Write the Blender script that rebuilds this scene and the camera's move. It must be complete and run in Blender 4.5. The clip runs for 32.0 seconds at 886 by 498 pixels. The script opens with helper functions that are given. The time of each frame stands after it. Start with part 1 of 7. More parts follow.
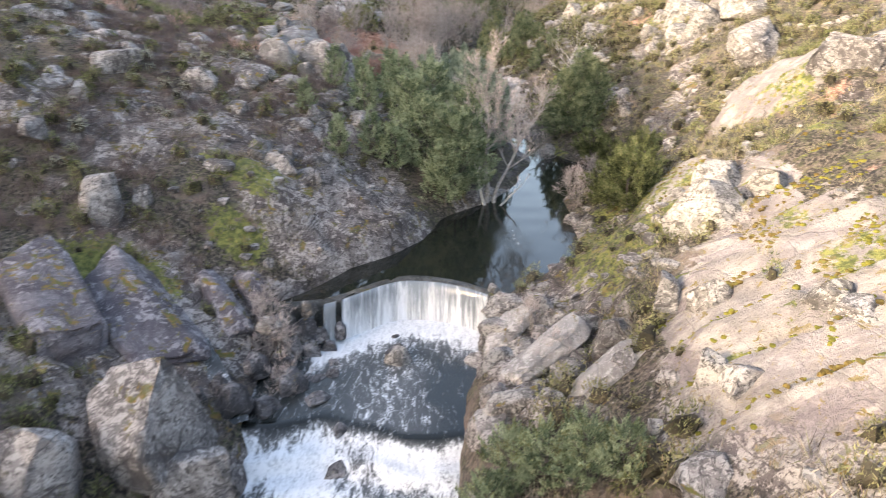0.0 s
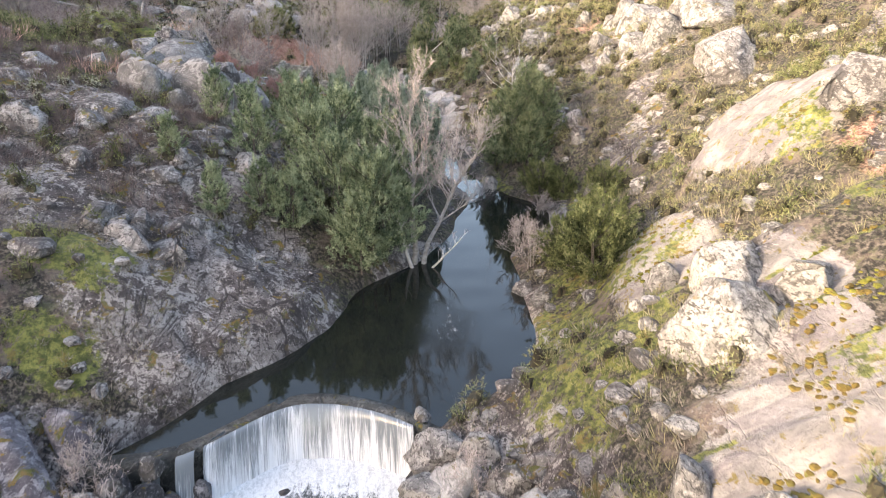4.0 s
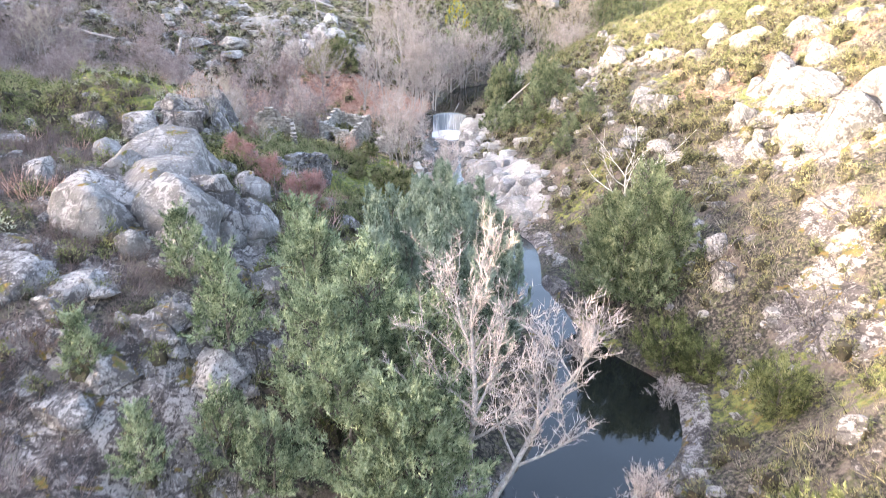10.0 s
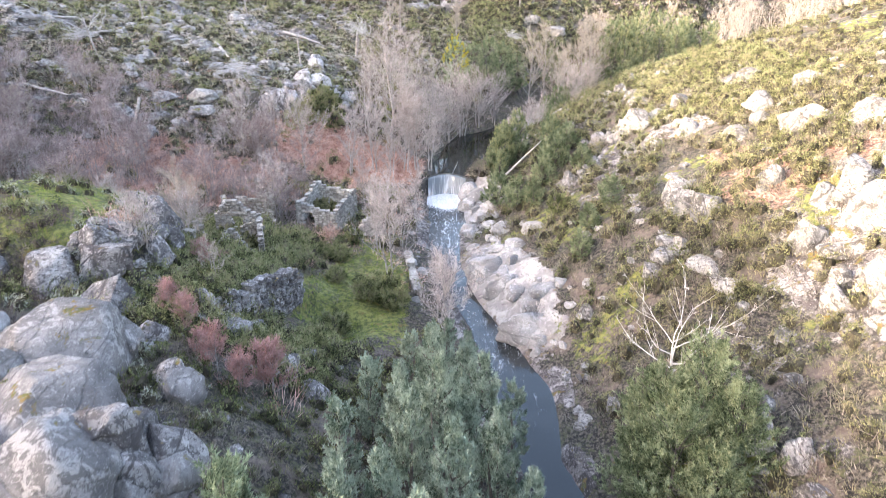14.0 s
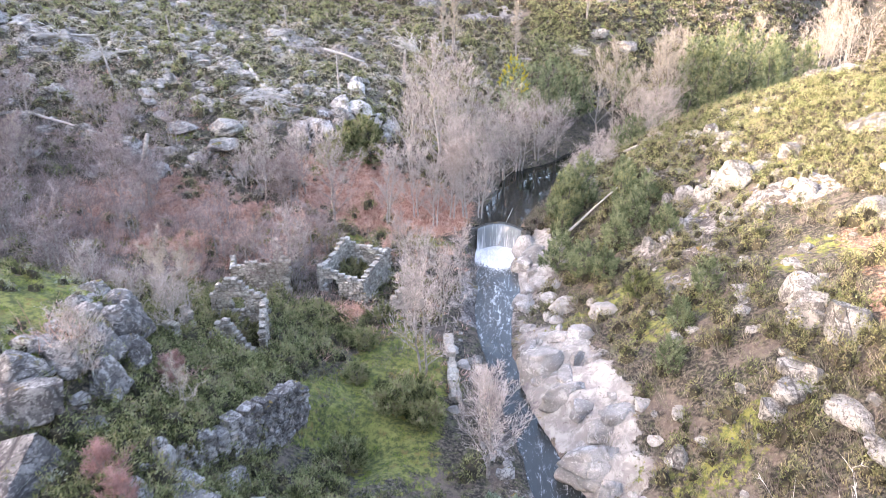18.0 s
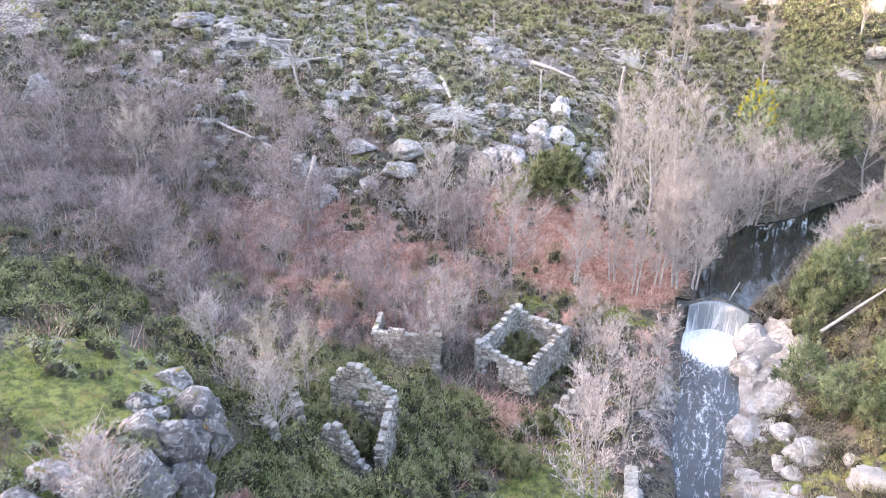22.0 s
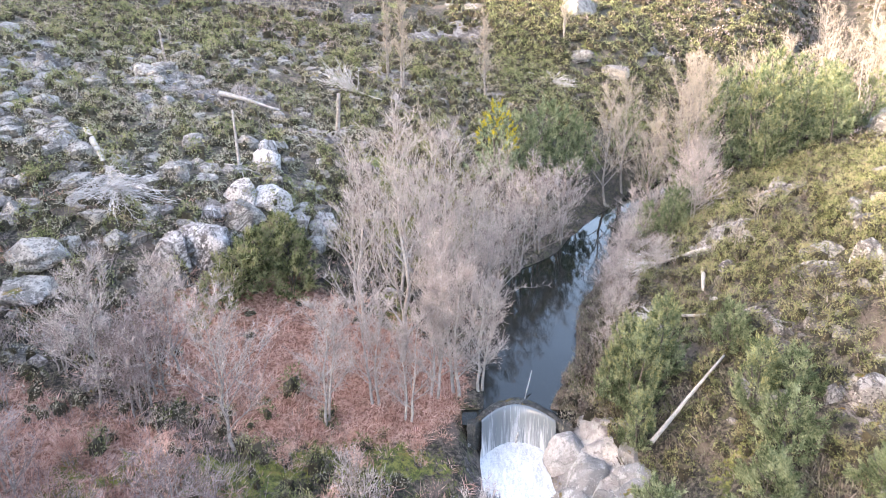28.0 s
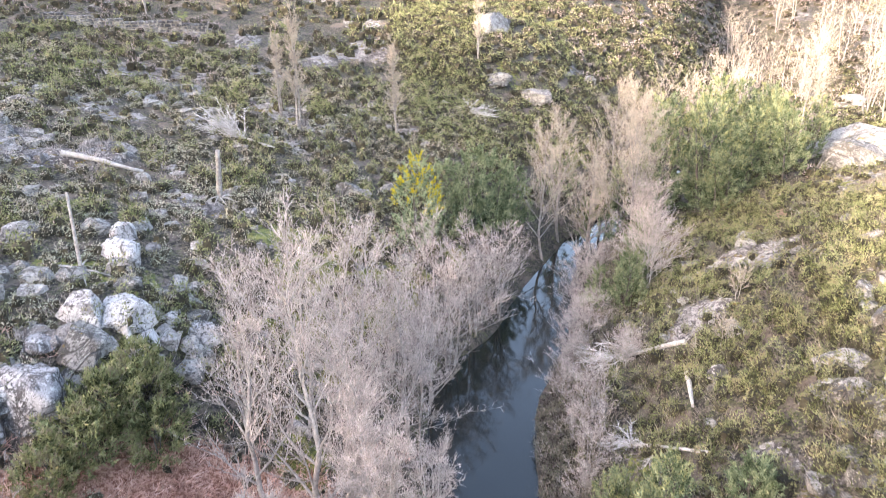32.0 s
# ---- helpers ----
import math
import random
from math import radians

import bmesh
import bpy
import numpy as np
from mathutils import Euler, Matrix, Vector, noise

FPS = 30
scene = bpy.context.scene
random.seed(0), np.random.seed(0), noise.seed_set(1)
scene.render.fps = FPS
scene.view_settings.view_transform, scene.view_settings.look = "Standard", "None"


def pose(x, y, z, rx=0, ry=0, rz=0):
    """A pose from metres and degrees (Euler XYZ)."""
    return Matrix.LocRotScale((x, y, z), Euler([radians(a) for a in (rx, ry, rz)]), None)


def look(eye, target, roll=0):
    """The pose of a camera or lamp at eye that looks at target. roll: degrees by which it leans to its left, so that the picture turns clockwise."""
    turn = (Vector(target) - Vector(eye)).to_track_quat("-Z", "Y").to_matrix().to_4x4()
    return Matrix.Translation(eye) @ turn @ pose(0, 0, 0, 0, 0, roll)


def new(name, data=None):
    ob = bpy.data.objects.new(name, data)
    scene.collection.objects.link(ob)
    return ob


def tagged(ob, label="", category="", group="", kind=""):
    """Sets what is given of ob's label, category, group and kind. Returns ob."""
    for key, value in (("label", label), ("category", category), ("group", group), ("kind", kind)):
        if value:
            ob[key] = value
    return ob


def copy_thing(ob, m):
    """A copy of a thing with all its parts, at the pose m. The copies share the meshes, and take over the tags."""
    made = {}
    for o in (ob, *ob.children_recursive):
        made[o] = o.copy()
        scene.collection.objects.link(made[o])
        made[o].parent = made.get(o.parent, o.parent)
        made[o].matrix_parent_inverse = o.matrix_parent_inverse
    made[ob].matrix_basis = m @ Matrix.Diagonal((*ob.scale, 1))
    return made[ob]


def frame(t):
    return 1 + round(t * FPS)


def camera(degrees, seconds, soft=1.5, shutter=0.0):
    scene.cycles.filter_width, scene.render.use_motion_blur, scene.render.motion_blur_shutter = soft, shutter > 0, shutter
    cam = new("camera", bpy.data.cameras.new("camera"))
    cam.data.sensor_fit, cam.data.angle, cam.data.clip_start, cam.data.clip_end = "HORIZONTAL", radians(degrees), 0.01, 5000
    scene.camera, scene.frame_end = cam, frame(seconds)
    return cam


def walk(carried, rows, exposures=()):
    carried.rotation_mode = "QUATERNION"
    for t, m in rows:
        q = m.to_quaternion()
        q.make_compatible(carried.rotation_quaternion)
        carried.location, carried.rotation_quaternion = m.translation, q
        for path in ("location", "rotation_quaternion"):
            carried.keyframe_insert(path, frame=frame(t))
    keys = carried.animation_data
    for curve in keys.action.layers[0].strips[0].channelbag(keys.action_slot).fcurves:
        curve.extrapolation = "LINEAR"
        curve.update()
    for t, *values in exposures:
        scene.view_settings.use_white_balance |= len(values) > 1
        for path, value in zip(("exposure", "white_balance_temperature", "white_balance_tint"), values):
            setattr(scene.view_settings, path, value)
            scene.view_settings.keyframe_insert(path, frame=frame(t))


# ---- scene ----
cam = camera(64.7, 32.0, soft=.45, shutter=.6)
METRES, EYE, TILT, LEAN, TURN = 100.0, 17.5, -22.5, 0.0, 0.0
KELVIN, TINT = 7050, 17
ROWS = [
    (0.0, 0.0, 0.0, 0.0, -0.0, 0.0, 0.0),
    (0.5, 0.0013, 0.013, 0.006, -3.4, -0.11, 1.35),
    (1.0, 0.0043, 0.0269, 0.0114, -4.54, -0.12, 1.8),
    (1.5, 0.0067, 0.0408, 0.017, -4.72, -0.14, 1.86),
    (2.0, 0.0091, 0.0549, 0.0227, -4.72, -0.15, 1.85),
    (2.5, 0.0115, 0.0691, 0.0284, -4.71, -0.16, 1.85),
    (3.0, 0.0136, 0.0834, 0.0341, -4.7, -0.14, 1.83),
    (3.5, 0.0154, 0.0977, 0.04, -4.7, -0.15, 1.82),
    (5.5, 0.0206, 0.155, 0.0642, -1.56, -0.17, 0.44),
    (6.0, 0.0238, 0.1697, 0.0702, 1.57, -0.17, -0.78),
    (6.5, 0.0251, 0.1841, 0.0761, 1.55, -0.18, -0.8),
    (7.0, 0.0261, 0.1985, 0.0819, 1.51, -0.18, -0.78),
    (7.5, 0.0268, 0.2109, 0.0896, 1.49, -0.22, -0.79),
    (8.0, 0.0272, 0.2236, 0.1006, 1.46, -0.21, -0.76),
    (8.5, 0.0277, 0.2359, 0.1119, 1.47, -0.23, -0.75),
    (9.0, 0.0279, 0.2481, 0.1231, 1.45, -0.24, -0.75),
    (9.5, 0.0281, 0.2604, 0.1343, 1.44, -0.25, -0.75),
    (10.0, 0.028, 0.2726, 0.1455, 1.42, -0.24, -0.74),
    (10.5, 0.028, 0.285, 0.1566, 1.41, -0.24, -0.73),
    (11.0, 0.028, 0.2974, 0.1679, 1.4, -0.25, -0.71),
    (11.5, 0.028, 0.3098, 0.1791, 1.4, -0.27, -0.69),
    (12.0, 0.0278, 0.3223, 0.1903, 1.38, -0.27, -0.7),
    (12.5, 0.0279, 0.3346, 0.2015, 1.39, -0.29, -0.69),
    (13.0, 0.0278, 0.3468, 0.2126, 1.39, -0.3, -0.66),
    (13.5, 0.0276, 0.3591, 0.2236, 1.38, -0.31, -0.66),
    (14.0, 0.0276, 0.3715, 0.2347, 1.39, -0.32, -0.65),
    (14.5, 0.0274, 0.3837, 0.246, 1.38, -0.34, -0.64),
    (16.5, 0.0269, 0.438, 0.2744, 1.34, -0.29, -0.64),
    (17.0, 0.0252, 0.453, 0.2801, 5.31, -0.36, -2.3),
    (17.5, 0.0262, 0.467, 0.2864, 6.35, -0.44, -2.67),
    (18.0, 0.0259, 0.4813, 0.2925, 5.72, -0.42, -2.39),
    (18.5, 0.0249, 0.4956, 0.2984, 5.5, -0.41, -2.32),
    (19.0, 0.0215, 0.5103, 0.3039, 7.07, -0.44, -3.02),
    (19.5, 0.0221, 0.525, 0.3097, 14.11, -0.97, -5.76),
    (20.0, 0.0213, 0.5387, 0.3157, 14.59, -1.01, -5.92),
    (20.5, 0.0195, 0.5523, 0.3217, 14.59, -1.01, -5.92),
    (21.0, 0.0171, 0.5657, 0.3277, 14.58, -1.02, -5.92),
    (21.5, 0.0125, 0.5801, 0.3325, 20.9, -1.73, -8.36),
    (22.0, 0.0113, 0.593, 0.3393, 22.18, -2.02, -8.81),
    (22.5, 0.0078, 0.6066, 0.3446, 22.17, -1.99, -8.8),
    (23.0, 0.0038, 0.6199, 0.35, 22.15, -1.99, -8.79),
    (23.5, -0.0005, 0.633, 0.3555, 22.13, -2.0, -8.79),
    (24.0, -0.0014, 0.6454, 0.3618, 15.05, -1.15, -6.1),
    (24.5, -0.0079, 0.6579, 0.3665, 6.3, -0.42, -2.66),
    (26.5, -0.022, 0.7122, 0.3874, 5.89, -0.29, -2.48),
    (27.0, -0.0226, 0.7256, 0.393, 2.45, -0.17, -1.02),
    (27.5, -0.027, 0.7395, 0.3986, 0.1, -0.12, -0.13),
    (28.0, -0.029, 0.7534, 0.4043, 0.1, -0.11, -0.15),
    (28.5, -0.0291, 0.7674, 0.4098, -0.23, -0.06, 0.1),
    (29.0, -0.0316, 0.781, 0.416, -6.99, -0.24, 2.82),
    (29.5, -0.0329, 0.7954, 0.4219, -7.24, -0.24, 2.91),
    (30.0, -0.0333, 0.8096, 0.4277, -7.26, -0.22, 2.92),
    (30.5, -0.0332, 0.8237, 0.4334, -7.25, -0.19, 2.94),
    (31.0, -0.0325, 0.8366, 0.4428, -7.24, -0.22, 2.95),
    (31.5, -0.0315, 0.8492, 0.4539, -7.24, -0.23, 2.95),
    (32.0, -0.0303, 0.8613, 0.4649, -7.22, -0.23, 2.97),
]
walk(cam, [(t, pose(0, 0, EYE, TILT, LEAN, TURN) @ pose(METRES * x, METRES * y, METRES * z, 90 + pitch, roll, yaw)) for t, x, y, z, yaw, pitch, roll in ROWS],
     exposures=[(t, stops, KELVIN + (550 if t < 4 else 0), TINT + (5 if 15 < t < 25 else 2 if t > 4 else 0)) for t, stops in ((0.0, 2.62), (3.5, 2.62), (6.0, 3.22), (7.5, 3.45), (10.0, 3.47), (14.0, 3.33), (18.0, 3.36), (23.0, 3.55), (28.0, 3.3), (32.0, 3.28))])

# ---------------------------------------------------------------- daylight: low sun over the western hill, clear sky
SUN_EL, SUN_AZ = 17.0, 246.0   # degrees above the horizon; clockwise from the way ahead
world = bpy.data.worlds.new("sky")
scene.world = world
world.use_nodes = True
sky = world.node_tree.nodes.new("ShaderNodeTexSky")
sky.sky_type, sky.sun_disc = "NISHITA", False
sky.sun_elevation, sky.sun_rotation = radians(SUN_EL), radians(SUN_AZ)
sky.air_density, sky.dust_density, sky.ozone_density = 1.0, 2.5, 1.0
back = world.node_tree.nodes["Background"]
back.inputs["Strength"].default_value = 0.15
world.node_tree.links.new(sky.outputs["Color"], back.inputs["Color"])
sun_data = bpy.data.lights.new("sun", "SUN")
sun_data.energy, sun_data.angle, sun_data.color = 1.65, radians(1.2), (1.0, .915, .75)
sun = new("sun", sun_data)
sun_way = Vector((math.sin(radians(SUN_AZ)) * math.cos(radians(SUN_EL)), math.cos(radians(SUN_AZ)) * math.cos(radians(SUN_EL)), math.sin(radians(SUN_EL))))
sun.matrix_world = look(sun_way * 300, (0, 0, 0))

# ---------------------------------------------------------------- materials
def material(name):
    m = bpy.data.materials.new(name)
    m.use_nodes = True
    m.node_tree.nodes.clear()
    return m, m.node_tree


def nod(nt, kind, **given):
    """A node; given inputs are values or sockets, by name (spaces as _)."""
    n = nt.nodes.new("ShaderNode" + kind)
    for key, v in given.items():
        key = key.replace("_", " ")
        sock = n.inputs[int(key[1:])] if key[0] == "i" and key[1:].isdigit() else n.inputs[key]
        if isinstance(v, bpy.types.NodeSocket):
            nt.links.new(v, sock)
        elif isinstance(v, (tuple, list)) and len(v) == 3 and sock.type == "RGBA":
            sock.default_value = (*v, 1)
        else:
            sock.default_value = v
    return n


def noise_at(nt, at, scale, detail=4, rough=.55, distort=0.0):
    return nod(nt, "TexNoise", Vector=at, Scale=scale, Detail=detail, Roughness=rough, Distortion=distort).outputs["Fac"]


def ramp(nt, fac, low, high):
    """0 below low, 1 above high."""
    n = nod(nt, "MapRange", Value=fac, From_Min=low, From_Max=high)
    n.interpolation_type = "SMOOTHSTEP"
    return n.outputs["Result"]


def blend(nt, fac, a, b):
    n = nt.nodes.new("ShaderNodeMix")
    n.data_type = "RGBA"
    for sock, v in ((n.inputs[0], fac), (n.inputs[6], a), (n.inputs[7], b)):
        if isinstance(v, bpy.types.NodeSocket):
            nt.links.new(v, sock)
        else:
            sock.default_value = (*v, 1) if isinstance(v, (tuple, list)) else v
    return n.outputs[2]


def maths(nt, op, a, b=0.0):
    n = nod(nt, "Math", i0=a, i1=b)
    n.operation = op
    return n.outputs[0]


def finish(nt, colour, rough=.9, bump=None, strength=.5, distance=.05, **more):
    b = nod(nt, "BsdfPrincipled", Base_Color=colour, Roughness=rough, **more)
    if bump is not None:
        bn = nod(nt, "Bump", Height=bump, Strength=strength, Distance=distance)
        nt.links.new(bn.outputs["Normal"], b.inputs["Normal"])
    out = nod(nt, "OutputMaterial")
    nt.links.new(b.outputs[0], out.inputs["Surface"])
    return b


def granite(nt, at, mid=(.122, .106, .102), pale=(.40, .37, .34), dark=(.045, .04, .042), lichen=.5, mossy=.5, blotch=1.0):
    """Weathered granite: stains, pale lichen, dark runs, grain and moss on its flat tops. Returns colour and relief."""
    big = noise_at(nt, at, .32, 5, .6, .6)
    spots = noise_at(nt, at, 2.2, 9, .72, .5)
    grain = noise_at(nt, at, 24, 3, .7)
    col = blend(nt, ramp(nt, big, .40, .60), tuple(.7 * c for c in mid), tuple(.70 * a + .30 * b for a, b in zip(mid, pale)))
    soot = noise_at(nt, at, .9, 8, .72, 1.4)
    zone = noise_at(nt, at, .21, 4, .6, .9)
    worn = ramp(nt, zone, .40, .60)
    col = blend(nt, maths(nt, "MULTIPLY", ramp(nt, maths(nt, "SUBTRACT", soot, maths(nt, "MULTIPLY", worn, .09)), .475, .535), .86 * blotch), col, dark)
    crust = maths(nt, "ADD", spots, maths(nt, "MULTIPLY", worn, .11))
    col = blend(nt, maths(nt, "MULTIPLY", ramp(nt, crust, .655 - .14 * lichen, .685 - .12 * lichen), .88), col, pale)
    pits = noise_at(nt, at, 6.5, 6, .75)
    col = blend(nt, maths(nt, "MULTIPLY", ramp(nt, pits, .54, .58), .9 * blotch), col, dark)
    flecks = noise_at(nt, at, 9.0, 6, .75, .4)
    col = blend(nt, maths(nt, "MULTIPLY", ramp(nt, flecks, .58, .62), .7 * lichen + .3), col, tuple(min(.75, 1.3 * c) for c in pale))
    col = blend(nt, maths(nt, "MULTIPLY", ramp(nt, grain, .40, .72), .35), col, tuple(.5 * c for c in mid))
    bend = noise_at(nt, nod(nt, "Mapping", Vector=at, Rotation=(.2, .1, .6), Scale=(1.0, .35, .8)).outputs[0], .55, 5, .55, .8)
    line = ramp(nt, maths(nt, "ABSOLUTE", maths(nt, "SUBTRACT", bend, .5)), .010, .002)
    col = blend(nt, maths(nt, "MULTIPLY", line, .8 * blotch), col, dark)
    warp = nod(nt, "TexNoise", Vector=at, Scale=.7, Detail=4)
    bent = nod(nt, "VectorMath", i0=at, i1=warp.outputs["Color"])
    joint = nt.nodes.new("ShaderNodeTexVoronoi")
    joint.feature = "DISTANCE_TO_EDGE"
    joint.inputs["Scale"].default_value = .42
    nt.links.new(nod(nt, "Mapping", Vector=bent.outputs[0], Rotation=(.1, .2, .5), Scale=(1, .55, 1)).outputs[0], joint.inputs["Vector"])
    gap = maths(nt, "MULTIPLY", ramp(nt, joint.outputs["Distance"], .030, .006), ramp(nt, zone, .62, .42))
    col = blend(nt, maths(nt, "MULTIPLY", gap, .9 * blotch), col, dark)
    line = maths(nt, "MAXIMUM", line, gap)
    up = nod(nt, "SeparateXYZ", Vector=nod(nt, "NewGeometry").outputs["Normal"]).outputs["Z"]
    cover = maths(nt, "MULTIPLY", ramp(nt, noise_at(nt, at, .9, 8, .68, .6), .62 - .07 * mossy, .67 - .06 * mossy), ramp(nt, up, .45, .85))
    moss = blend(nt, ramp(nt, noise_at(nt, at, 3.2, 5), .42, .58), (.10, .10, .02), (.19, .12, .03))
    col = blend(nt, cover, col, moss)
    relief = maths(nt, "ADD", maths(nt, "MULTIPLY", spots, .9), maths(nt, "MULTIPLY", grain, .25))
    relief = maths(nt, "SUBTRACT", maths(nt, "ADD", relief, maths(nt, "MULTIPLY", pits, .6)), maths(nt, "MULTIPLY", line, .5))
    return col, relief


def make_rock(name, vary=0.0, **look_of):
    """vary: how far the stones differ from one another in tone."""
    m, nt = material(name)
    at = nod(nt, "NewGeometry").outputs["Position"]
    col, relief = granite(nt, at, **look_of)
    if vary:
        tone = nod(nt, "ObjectInfo").outputs["Random"]
        col = blend(nt, maths(nt, "MULTIPLY", ramp(nt, tone, 1, .4), vary), col, tuple(.45 * c for c in look_of["mid"]))
        col = blend(nt, maths(nt, "MULTIPLY", ramp(nt, tone, .55, 1), vary), col, look_of["pale"])
    finish(nt, col, .88, relief, .9, .12)
    return m


def make_ground():
    m, nt = material("valley_ground")
    at = nod(nt, "NewGeometry").outputs["Position"]
    stone, relief = granite(nt, at, mid=(.128, .106, .098), pale=(.41, .375, .345), dark=(.036, .029, .026), lichen=.6, mossy=.85)
    attr = {}
    for key in ("rock", "green", "bracken", "pale"):
        n = nt.nodes.new("ShaderNodeAttribute")
        n.attribute_name = key
        attr[key] = n.outputs["Fac"]
    fine = noise_at(nt, at, 5, 8, .76)
    straw = noise_at(nt, at, 1.6, 8, .72, .8)
    patch = noise_at(nt, at, .38, 5, .62)
    earth = blend(nt, ramp(nt, fine, .44, .62), (.016, .013, .010), (.175, .145, .112))
    earth = blend(nt, maths(nt, "MULTIPLY", ramp(nt, straw, .52, .60), .6), earth, (.115, .12, .05))
    earth = blend(nt, maths(nt, "MULTIPLY", ramp(nt, noise_at(nt, at, 2.8, 8, .75, .5), .54, .60), .7), earth, (.045, .050, .022))
    earth = blend(nt, maths(nt, "MULTIPLY", ramp(nt, patch, .52, .62), .55), earth, (.215, .16, .13))
    red = blend(nt, ramp(nt, noise_at(nt, at, 5, 7, .74), .40, .60), (.20, .085, .055), (.56, .34, .26))
    earth = blend(nt, maths(nt, "MULTIPLY", ramp(nt, maths(nt, "ADD", attr["bracken"], maths(nt, "SUBTRACT", straw, .5)), .35, .6), .9), earth, red)
    grass = blend(nt, ramp(nt, noise_at(nt, at, 2.6, 8, .74), .40, .60), (.065, .080, .020), (.225, .225, .06))
    grass = blend(nt, maths(nt, "MULTIPLY", ramp(nt, noise_at(nt, at, .9, 7, .66), .55, .64), .7), grass, (.21, .14, .045))
    sheet_col = blend(nt, ramp(nt, noise_at(nt, at, .5, 6, .62, .8), .42, .60), (.215, .195, .182), (.355, .325, .295))
    runs = noise_at(nt, nod(nt, "Mapping", Vector=at, Rotation=(0, 0, -.12), Scale=(.16, 1.0, .35)).outputs[0], .8, 6, .6, .4)
    sheet_col = blend(nt, maths(nt, "MULTIPLY", ramp(nt, runs, .50, .57), .85), sheet_col, (.165, .138, .145))
    sheet_col = blend(nt, maths(nt, "MULTIPLY", ramp(nt, noise_at(nt, at, 5, 8, .75), .56, .62), .6), sheet_col, (.10, .09, .085))
    clump = ramp(nt, noise_at(nt, at, 1.5, 8, .72, .7), .575, .61)
    sheet_col = blend(nt, clump, sheet_col, (.17, .125, .03))
    stone = blend(nt, maths(nt, "MULTIPLY", ramp(nt, attr["pale"], .05, .6), .85), stone, sheet_col)
    washed = blend(nt, ramp(nt, noise_at(nt, at, 1.3, 8, .7, .5), .40, .62), (.27, .25, .235), (.44, .415, .39))
    washed = blend(nt, maths(nt, "MULTIPLY", ramp(nt, noise_at(nt, at, 3.1, 8, .74, .6), .58, .63), .8), washed, (.15, .13, .115))
    stone = blend(nt, ramp(nt, maths(nt, "ADD", attr["pale"], maths(nt, "MULTIPLY", maths(nt, "SUBTRACT", runs, .5), .6)), .66, .9), stone, washed)
    rag = maths(nt, "MULTIPLY", maths(nt, "SUBTRACT", noise_at(nt, at, 1.9, 7, .7), .5), 1.6)
    stone_fac = ramp(nt, maths(nt, "ADD", attr["rock"], rag), .42, .56)
    col = blend(nt, stone_fac, earth, stone)
    green_fac = ramp(nt, maths(nt, "ADD", attr["green"], maths(nt, "MULTIPLY", rag, 1.5)), .46, .70)
    col = blend(nt, green_fac, col, grass)
    soft = maths(nt, "ADD", maths(nt, "MULTIPLY", fine, 1.6), relief)
    finish(nt, col, .93, soft, .8, .11)
    return m


def make_leaf(name, shades, seethrough=.25, rough=.6, patchy=.5):
    """Foliage: each leaf or clump has its own shade, plus drifts over a few metres."""
    m, nt = material(name)
    geo = nod(nt, "NewGeometry")
    fac = maths(nt, "ADD", maths(nt, "MULTIPLY", geo.outputs["Random Per Island"], 1 - patchy),
                maths(nt, "MULTIPLY", ramp(nt, noise_at(nt, geo.outputs["Position"], 1.15, 4, .6), .36, .64), patchy))
    cr = nt.nodes.new("ShaderNodeValToRGB")
    cr.color_ramp.elements[0].color, cr.color_ramp.elements[1].color = (*shades[0], 1), (*shades[-1], 1)
    cr.color_ramp.elements[0].position, cr.color_ramp.elements[1].position = .12, .88
    for k, c in enumerate(shades[1:-1]):
        cr.color_ramp.elements.new(.12 + .76 * (k + 1) / (len(shades) - 1)).color = (*c, 1)
    nt.links.new(fac, cr.inputs[0])
    d = nod(nt, "BsdfPrincipled", Base_Color=cr.outputs[0], Roughness=rough, Specular_IOR_Level=.15)
    tr = nod(nt, "BsdfTranslucent", Color=cr.outputs[0])
    mix = nod(nt, "MixShader", Fac=seethrough, i1=d.outputs[0], i2=tr.outputs[0])
    out = nod(nt, "OutputMaterial")
    nt.links.new(mix.outputs[0], out.inputs["Surface"])
    return m


def make_bark(name, mid, pale, dark, scale=4):
    m, nt = material(name)
    at = nod(nt, "NewGeometry").outputs["Position"]
    n, f = noise_at(nt, at, scale, 6, .7), noise_at(nt, at, scale * 6, 4, .7)
    col = blend(nt, ramp(nt, n, .4, .62), mid, pale)
    col = blend(nt, maths(nt, "MULTIPLY", ramp(nt, f, .5, .7), .6), col, dark)
    finish(nt, col, .85, f, .5, .03)
    return m


